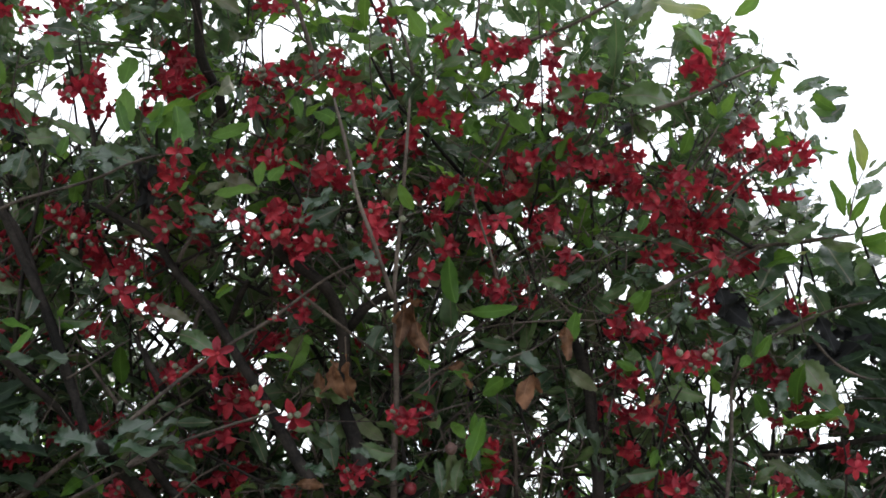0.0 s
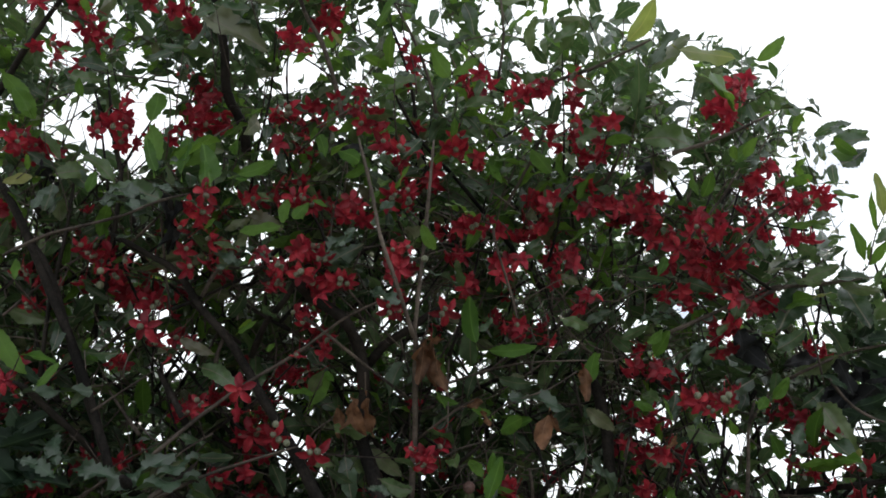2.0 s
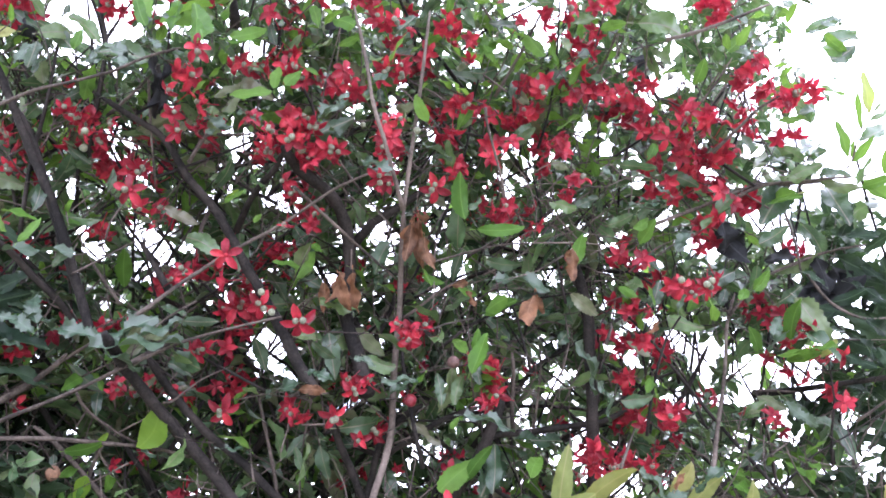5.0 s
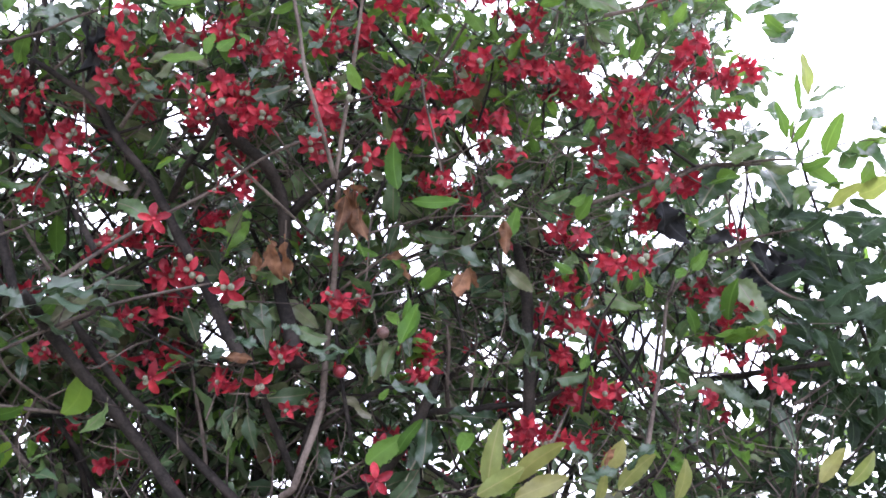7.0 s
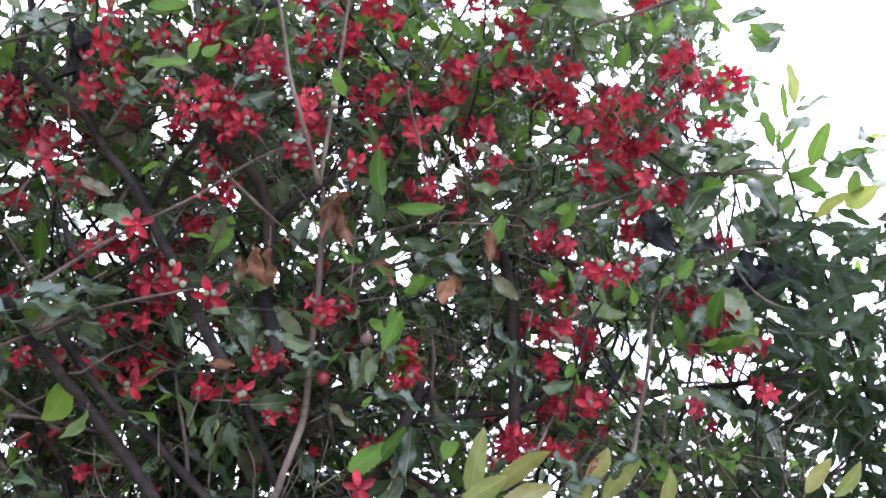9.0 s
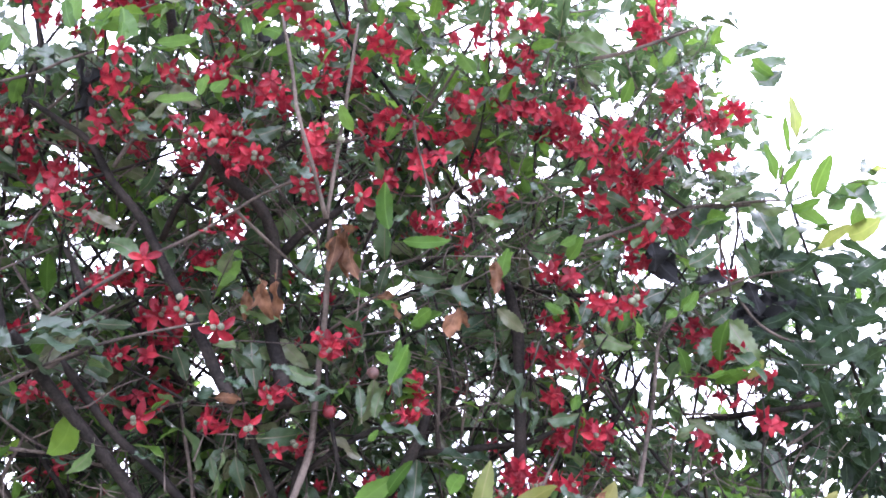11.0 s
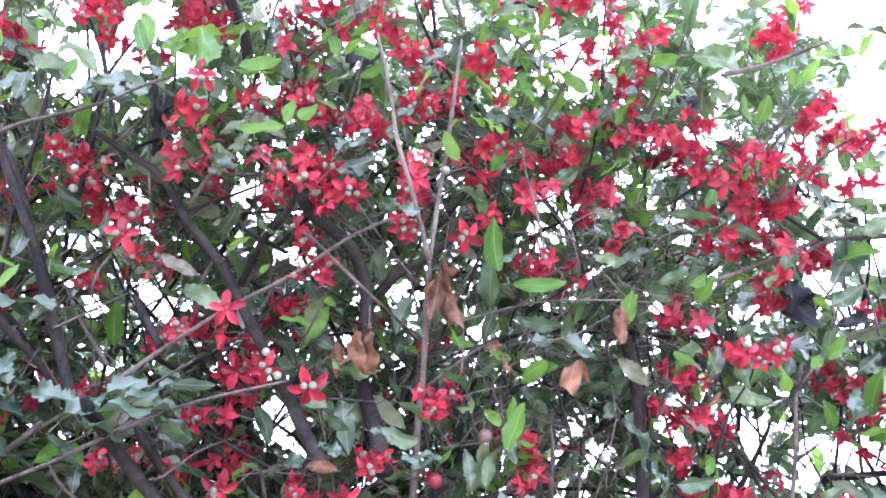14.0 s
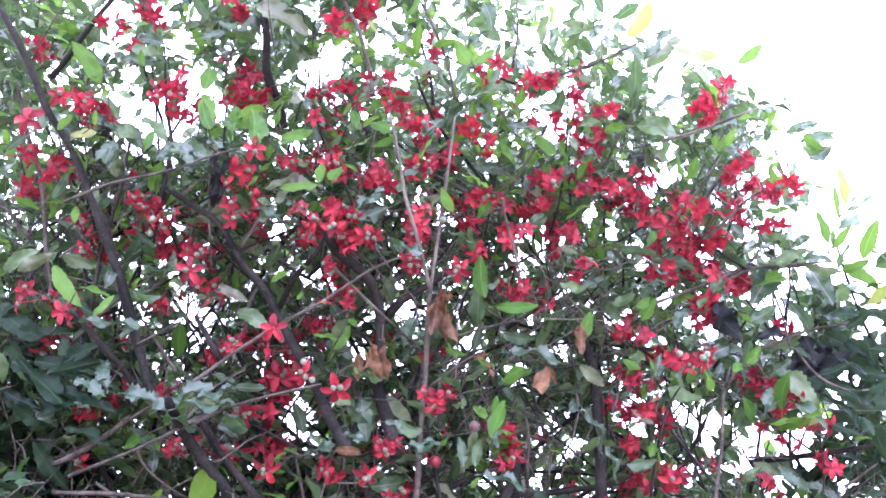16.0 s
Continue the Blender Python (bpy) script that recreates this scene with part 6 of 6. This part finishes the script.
MORE_OPENINGS = [
    (0.414, -0.151, 0.015), (0.423, -0.209, 0.010), (0.477, -0.197, 0.010), (0.460, -0.118, 0.011),
    (0.396, 0.039, 0.016), (0.454, 0.063, 0.020), (0.495, -0.018, 0.013), (0.311, -0.006, 0.017),
    (0.205, -0.009, 0.009), (0.414, -0.030, 0.012), (0.100, -0.154, 0.010), (0.100, -0.205, 0.009),
    (-0.032, -0.246, 0.011), (0.013, -0.020, 0.011), (0.088, 0.280, 0.015), (0.067, 0.236, 0.009),
    (0.376, 0.094, 0.014), (0.386, 0.040, 0.014), (0.405, 0.049, 0.016), (0.435, 0.065, 0.014),
    (0.470, 0.097, 0.013), (-0.456, -0.004, 0.008), (-0.418, 0.024, 0.010), (-0.357, -0.027, 0.008),
    (-0.335, 0.025, 0.010), (-0.258, -0.010, 0.007), (-0.296, -0.057, 0.006), (-0.415, -0.140, 0.006),
    (-0.229, -0.114, 0.005), (-0.188, 0.146, 0.010), (-0.370, 0.128, 0.008), (-0.108, 0.419, 0.014),
    (0.047, 0.400, 0.017), (0.097, 0.424, 0.017), (-0.020, 0.349, 0.008), (-0.055, 0.391, 0.009),
    (-0.081, 0.333, 0.009), (-0.164, 0.345, 0.011), (-0.051, 0.316, 0.006), (0.107, 0.296, 0.006),
    (0.127, 0.419, 0.012), (-0.502, 0.451, 0.021), (-0.455, 0.390, 0.016), (-0.464, 0.379, 0.012),
    (-0.476, 0.295, 0.014), (-0.376, 0.272, 0.011), (-0.326, 0.382, 0.006), (-0.213, 0.407, 0.007),
    (-0.211, 0.433, 0.007),
]
AIRY = [
    (-0.462, 0.392, 0.027), (-0.420, 0.273, 0.030), (-0.393, 0.253, 0.017), (-0.216, 0.411, 0.015),
    (-0.177, 0.360, 0.024), (-0.113, 0.418, 0.015), (-0.108, 0.380, 0.012), (-0.439, 0.332, 0.015),
    (0.105, 0.346, 0.013), (0.267, 0.290, 0.021), (0.239, 0.196, 0.016), (0.289, 0.203, 0.013),
    (-0.369, 0.289, 0.020), (-0.409, 0.269, 0.021), (-0.382, 0.255, 0.017), (-0.432, 0.073, 0.011),
    (-0.415, 0.003, 0.012), (-0.325, 0.003, 0.015), (-0.344, -0.026, 0.011), (-0.206, -0.123, 0.017),
    (0.013, -0.023, 0.017), (0.099, -0.149, 0.010), (0.099, -0.202, 0.009), (0.252, 0.189, 0.013),
    (0.218, 0.203, 0.008), (0.411, 0.236, 0.017), (0.391, 0.040, 0.017), (0.411, 0.070, 0.011),
    (0.364, 0.189, 0.012), (0.318, 0.004, 0.013), (0.202, 0.003, 0.012), (0.275, -0.103, 0.011),
    (0.477, 0.057, 0.013), (-0.382, 0.126, 0.015), (-0.030, -0.248, 0.009), (0.159, -0.229, 0.011),
    (-0.243, 0.136, 0.016), (-0.213, 0.061, 0.013), (-0.067, 0.024, 0.016), (-0.341, -0.005, 0.023),
    (-0.108, 0.163, 0.009), (-0.008, 0.013, 0.012), (0.370, 0.035, 0.017), (0.396, 0.149, 0.013),
    (0.420, 0.143, 0.017), (0.267, 0.233, 0.015), (0.379, 0.116, 0.011), (0.133, -0.157, 0.009),
    (0.188, -0.116, 0.010), (0.247, -0.076, 0.009), (0.320, -0.110, 0.017), (0.419, -0.131, 0.020),
    (0.387, -0.197, 0.018), (0.426, -0.157, 0.018), (0.281, -0.173, 0.017), (0.241, -0.135, 0.013),
]
WIDE = [
    (-0.234, 0.115, 0.017), (-0.220, 0.101, 0.012), (-0.184, 0.060, 0.013), (-0.161, 0.053, 0.009), (-0.330, 0.006, 0.015),
    (-0.311, -0.006, 0.010), (-0.346, 0.013, 0.010), (-0.248, -0.056, 0.014), (-0.262, -0.054, 0.010), (-0.061, -0.005, 0.012),
    (-0.053, 0.019, 0.011), (-0.064, 0.006, 0.010), (-0.075, -0.055, 0.011), (0.004, 0.057, 0.012), (-0.062, 0.160, 0.009),
    (-0.263, 0.039, 0.010), (0.169, 0.148, 0.012), (0.183, 0.135, 0.009), (-0.050, 0.193, 0.007), (0.074, -0.057, 0.009),
    (-0.123, 0.192, 0.007), (-0.078, -0.108, 0.010), (0.149, -0.039, 0.006),
]
HOLES = np.array(OPENINGS + MORE_OPENINGS + AIRY + WIDE)
# the crown's upper edge: across, up
EDGE_U = (-0.80, -0.60, -0.42, -0.20, 0.00, 0.06, 0.12, 0.19, 0.25, 0.29, 0.33, 0.37, 0.41, 0.43, 0.445, 0.47, 0.60, 0.80)
EDGE_V = (0.35, 0.50, 0.56, 0.56, 0.50, 0.44, 0.42, 0.43, 0.37, 0.35, 0.34, 0.31, 0.27, 0.18, 0.09, 0.05, 0.04, 0.02)


def under(p):
    """Whether p lies well under the crown's edge."""
    q = p - FOOT
    c = q.dot(AWAY)
    return q.dot(RISE) / c < np.interp(q.x / c, EDGE_U, EDGE_V) - 0.04


def free(p, slack=0.0):
    """Whether a leaf may stand at p: under the crown's edge and in no opening."""
    q = p - FOOT
    c = q.dot(AWAY)
    u, v = q.x / c, q.dot(RISE) / c
    if v > np.interp(u, EDGE_U, EDGE_V) - slack or not -0.85 < u < 0.85:
        return False
    # ragged openings, and thin places between the sprigs
    if noise.noise(Vector((u * 34, v * 34, 5.5))) + 0.6 * noise.noise(Vector((u * 80, v * 80, 1.5))) > np.interp(u - 0.5 * v, (0.0, 0.25), (THIN, THIN - 0.12)):
        return rnd.random() < 0.06
    u += 0.011 * noise.noise(Vector((u * 70, v * 70, 0.0)))
    v += 0.011 * noise.noise(Vector((u * 70, v * 70, 9.0)))
    return not ((HOLES[:, 0] - u) ** 2 + (HOLES[:, 1] - v) ** 2 < HOLES[:, 2] ** 2 * 0.78).any() or rnd.random() < 0.08


THIN = 0.57
BARE = np.array(GUARD)


def front(u, v):
    """How deep the crown's face lies."""
    return max(0.86, 0.998 + 0.121 * u + 0.015 * v - 0.298 * v * v - 0.196 * u * v)


def clear(p):
    """Whether p leaves the limbs in front of it in view."""
    q = p - FOOT
    c = q.dot(AWAY)
    near = (BARE[:, 0] - q.x / c) ** 2 + (BARE[:, 1] - q.dot(RISE) / c) ** 2 < BARE[:, 3] ** 2
    return not (near & (BARE[:, 2] > c)).any() or rnd.random() < 0.06


STOCK = [blade(6, 0.145 + 0.014 * k, 0.50, 0.06 + 0.08 * k, 0.055, 0.14, 40 + k) for k in range(6)]
leaves_old, leaves_young, leaves_side, leaves_back, leaves_rear, leaves_shade_tone = [], [], [], [], [], []
twig_pts, twig_faces, limb_pts, limb_faces = [], [], [], []


LONE_TWIGS = []


def twig(points, r0, r1, sides=4, lone=False):
    pts, faces = tube(points, r0, r1, sides)
    if lone and len(LONE_TWIGS) < 290:
        LONE_TWIGS.append(part("twig", mesh_of("twig", pts, faces, None, bark if r0 > 0.0019 else bark_twig), Matrix.Identity(4), shrub))
        return
    some_pts, some_faces = (limb_pts, limb_faces) if r0 > 0.0019 else (twig_pts, twig_faces)
    o = len(some_pts)
    some_pts.extend(pts)
    some_faces.extend([tuple(i + o for i in f) for f in faces])


def sprig(root, way, length, store, size, count):
    """A short twig with alternate leaves."""
    way = way.normalized()
    bend = Vector([rnd.uniform(-0.3, 0.3) for _ in range(3)])
    ends = [root, root + way * length * 0.5 + bend * length * 0.12, root + (way + bend * 0.4) * length]
    if free(ends[1], 0.01):
        twig(ends, 0.0013, 0.0006, 3)
    for k in range(count):
        t = (k + 0.6) / count
        p = ends[0].lerp(ends[2], t)
        out = Vector([rnd.gauss(0, 1) for _ in range(3)])
        out = (out - way * out.dot(way)).normalized()
        y = (way * rnd.uniform(0.2, 0.9) + out + Vector((0, 0, -0.15))).normalized()
        high = (p - FOOT).dot(RISE) / (p - FOOT).dot(AWAY)
        s = size * rnd.uniform(0.65, 1.25) * np.interp(high, (0.08, 0.28), (1.0, 0.76))
        if not (free(p + y * s * 0.5) and free(p + y * s, -0.01) and clear(p + y * s * 0.5) and clear(p + y * s)):
            continue
        up = Vector((rnd.uniform(-0.8, 0.8), rnd.uniform(-0.9, 0.6), rnd.uniform(0.2, 1.0)))
        z = (up - y * up.dot(y)).normalized()
        x = y.cross(z)
        turn = np.array(Matrix((x * s, y * s, z * s)).transposed())
        store.append((rnd.randrange(6), turn, np.array(p)))


def fill(count, u0, u1, v0, v1, d0, d1, store, size, leaves, power=1.2):
    """Sprigs spread through a block of the crown, from d0 to d1 behind its face."""
    made = 0
    for _ in range(count * 4):
        if made >= count:
            break
        u, v = rnd.uniform(u0, u1), rnd.uniform(v0, v1)
        p = crown(u, v, front(u, v) + d0 + (d1 - d0) * rnd.random() ** power)
        if not free(p, 0.0) or rnd.random() > np.interp(v, (0.02, 0.18, 0.30), (1.0, 0.8, 0.62 if u > -0.1 else 0.85)):
            continue
        made += 1
        way = Vector((rnd.gauss(0, 0.6), rnd.gauss(-0.2, 0.6), rnd.gauss(0.5, 0.6)))
        sprig(p, way, rnd.uniform(0.05, 0.10), store, size, leaves)


fill(720, -0.72, 0.46, -0.55, 0.56, 0.03, 0.25, leaves_old, 0.046, 6)
fill(1080, -0.72, 0.46, -0.55, 0.56, 0.20, 0.80, leaves_old, 0.052, 6, 1.0)
fill(660, -0.40, 0.46, -0.52, 0.30, 0.30, 0.95, leaves_old, 0.060, 6, 1.0)
fill(460, -0.75, 0.00, -0.55, 0.15, 0.25, 0.95, leaves_old, 0.060, 6, 1.0)
fill(350, -0.72, 0.46, -0.45, 0.50, 0.00, 0.40, leaves_young, 0.036, 5)
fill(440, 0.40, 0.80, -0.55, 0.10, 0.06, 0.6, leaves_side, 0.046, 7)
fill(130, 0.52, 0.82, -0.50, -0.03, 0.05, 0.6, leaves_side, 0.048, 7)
fill(270, -0.75, 0.60, -0.55, 0.10, 0.95, 1.50, leaves_back, 0.056, 7)
# rear sprigs and the shrub's low left ones: shade put into a darker green
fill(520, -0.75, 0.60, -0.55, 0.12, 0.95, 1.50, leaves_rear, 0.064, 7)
fill(240, -0.78, -0.48, -0.45, -0.02, 0.04, 0.5, leaves_shade_tone, 0.050, 7)
fill(300, 0.00, 0.42, -0.16, 0.24, 0.25, 0.95, leaves_old, 0.044, 7, 1.0)
fill(150, -0.45, 0.36, 0.18, 0.50, 0.10, 0.60, leaves_old, 0.044, 7, 1.0)
fill(420, -0.70, 0.70, -0.95, -0.52, 0.06, 0.60, leaves_old, 0.046, 7)
fill(440, -0.74, 0.46, 0.10, 0.56, 0.02, 0.70, leaves_old, 0.050, 7, 1.0)
fill(70, -0.74, -0.15, 0.10, 0.50, 0.05, 0.70, leaves_old, 0.050, 7, 1.0)
fill(110, -0.60, 0.44, 0.10, 0.50, 0.00, 0.30, leaves_young, 0.044, 6)
# darker coloured leaves imitate the shade inside the lower crown
fill(130, -0.32, 0.00, -0.32, -0.10, 0.20, 0.90, leaves_shade_tone, 0.048, 7, 1.0)
# fine twigs at the crown's face
for _ in range(1500):
    u, v = rnd.uniform(-0.6, 0.52), rnd.uniform(-0.45, 0.22)
    line = [crown(u, v, front(u, v) + rnd.uniform(-0.02, 0.12))]
    d = Vector((rnd.gauss(0, 0.8), rnd.gauss(-0.1, 0.3), rnd.gauss(0.3, 0.6))).normalized()
    for k in range(3):
        d = (d + Vector([rnd.uniform(-0.4, 0.4) for _ in range(3)])).normalized()
        line.append(line[-1] + d * rnd.uniform(0.02, 0.05))
    if all(under(p) and clear(p) for p in line):
        twig(line, rnd.uniform(0.0008, 0.0015), 0.0005, 4, len(LONE_TWIGS) < 140)
# longer thin branchlets
for n in range(1050):
    u, v = rnd.uniform(-0.65, 0.5), rnd.uniform(-0.5, 0.42)
    p0 = p = crown(u, v, front(u, v) + rnd.uniform(0.0, 0.4))
    d = Vector((rnd.gauss(0, 0.7), rnd.gauss(-0.1, 0.3), 0.7)).normalized()
    line = [p]
    for k in range(4):
        d = (d + Vector([rnd.uniform(-0.3, 0.3) for _ in range(3)])).normalized()
        line.append(line[-1] + d * rnd.uniform(0.04, 0.08 if n % 6 else 0.11))
    if v > 0.15 and (n % 6 == 0 or n % 3):
        continue
    if all(under(p) and clear(p) for p in line):
        twig(line, rnd.uniform(0.0012, 0.0026) if n % 6 else rnd.uniform(0.0026, 0.0042), 0.0008 if n % 6 else 0.0018, 5, (p0 - FOOT).dot(AWAY) < front(u, v) + 0.22)

joined("foliage", shrub, STOCK, leaves_old, leaf_fill, "dense dark green leaves")
joined("young_foliage", shrub, STOCK, leaves_young, leaf_young_fill, "scattered fresh green leaves")
joined("foliage", behind, STOCK, leaves_back, leaf_young_fill, "light green leaves catching the light")
# next two meshes: dark leaf colour stands in for shade
joined("foliage", shrub, STOCK, leaves_shade_tone, leaf_dark_fill, "leaves given a darker green as painted shade")
joined("foliage", behind, STOCK, leaves_rear, leaf_dark_fill, "rear leaves with shade painted in as dark green")
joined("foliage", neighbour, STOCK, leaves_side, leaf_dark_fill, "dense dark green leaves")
tagged(part("brushwood", mesh_of("brushwood", twig_pts, twig_faces, None, bark_twig), Matrix.Identity(4), shrub), "many thin grey-brown twigs", kind="stuff")
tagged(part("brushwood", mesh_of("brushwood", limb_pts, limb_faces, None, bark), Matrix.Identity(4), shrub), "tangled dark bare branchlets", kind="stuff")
far = [calyx(k, k) for k in range(len(SORTS))]
rest = [(f[3], np.array(f[1]) * f[2], np.array(f[0])) for f in FLOWERS[300:]]
if rest:
    joined("blossom", shrub, far, rest, sepal_fill, "bunches of red star-shaped calyxes")
# stem of the neighbour
pts, faces = tube([(0.85, 1.5, -0.02), (0.84, 1.48, 0.8), (0.80, 1.38, 1.4), (0.71, 1.20, 1.82), (0.57, 1.0, 2.0), (0.51, 0.90, 2.06)], 0.011, 0.0014, 8, 0.25, 3)
part("branch", mesh_of("branch", pts, faces, None, bark), Matrix.Identity(4), neighbour)
for k in range(5):
    a = 1.26 * k
    pts, faces = tube([(0.05 * math.cos(a), 2.3 + 0.05 * math.sin(a), -0.02), (0.3 * math.cos(a), 2.25 + 0.15 * math.sin(a), 0.9),
                       (0.55 * math.cos(a + 0.3), 2.1 + 0.2 * math.sin(a), 1.7), (0.7 * math.cos(a + 0.5), 1.95 + 0.2 * math.sin(a), 2.2)], 0.02, 0.004, 8, 0.25, k)
    part("branch", mesh_of("branch", pts, faces, None, bark), Matrix.Identity(4), behind)
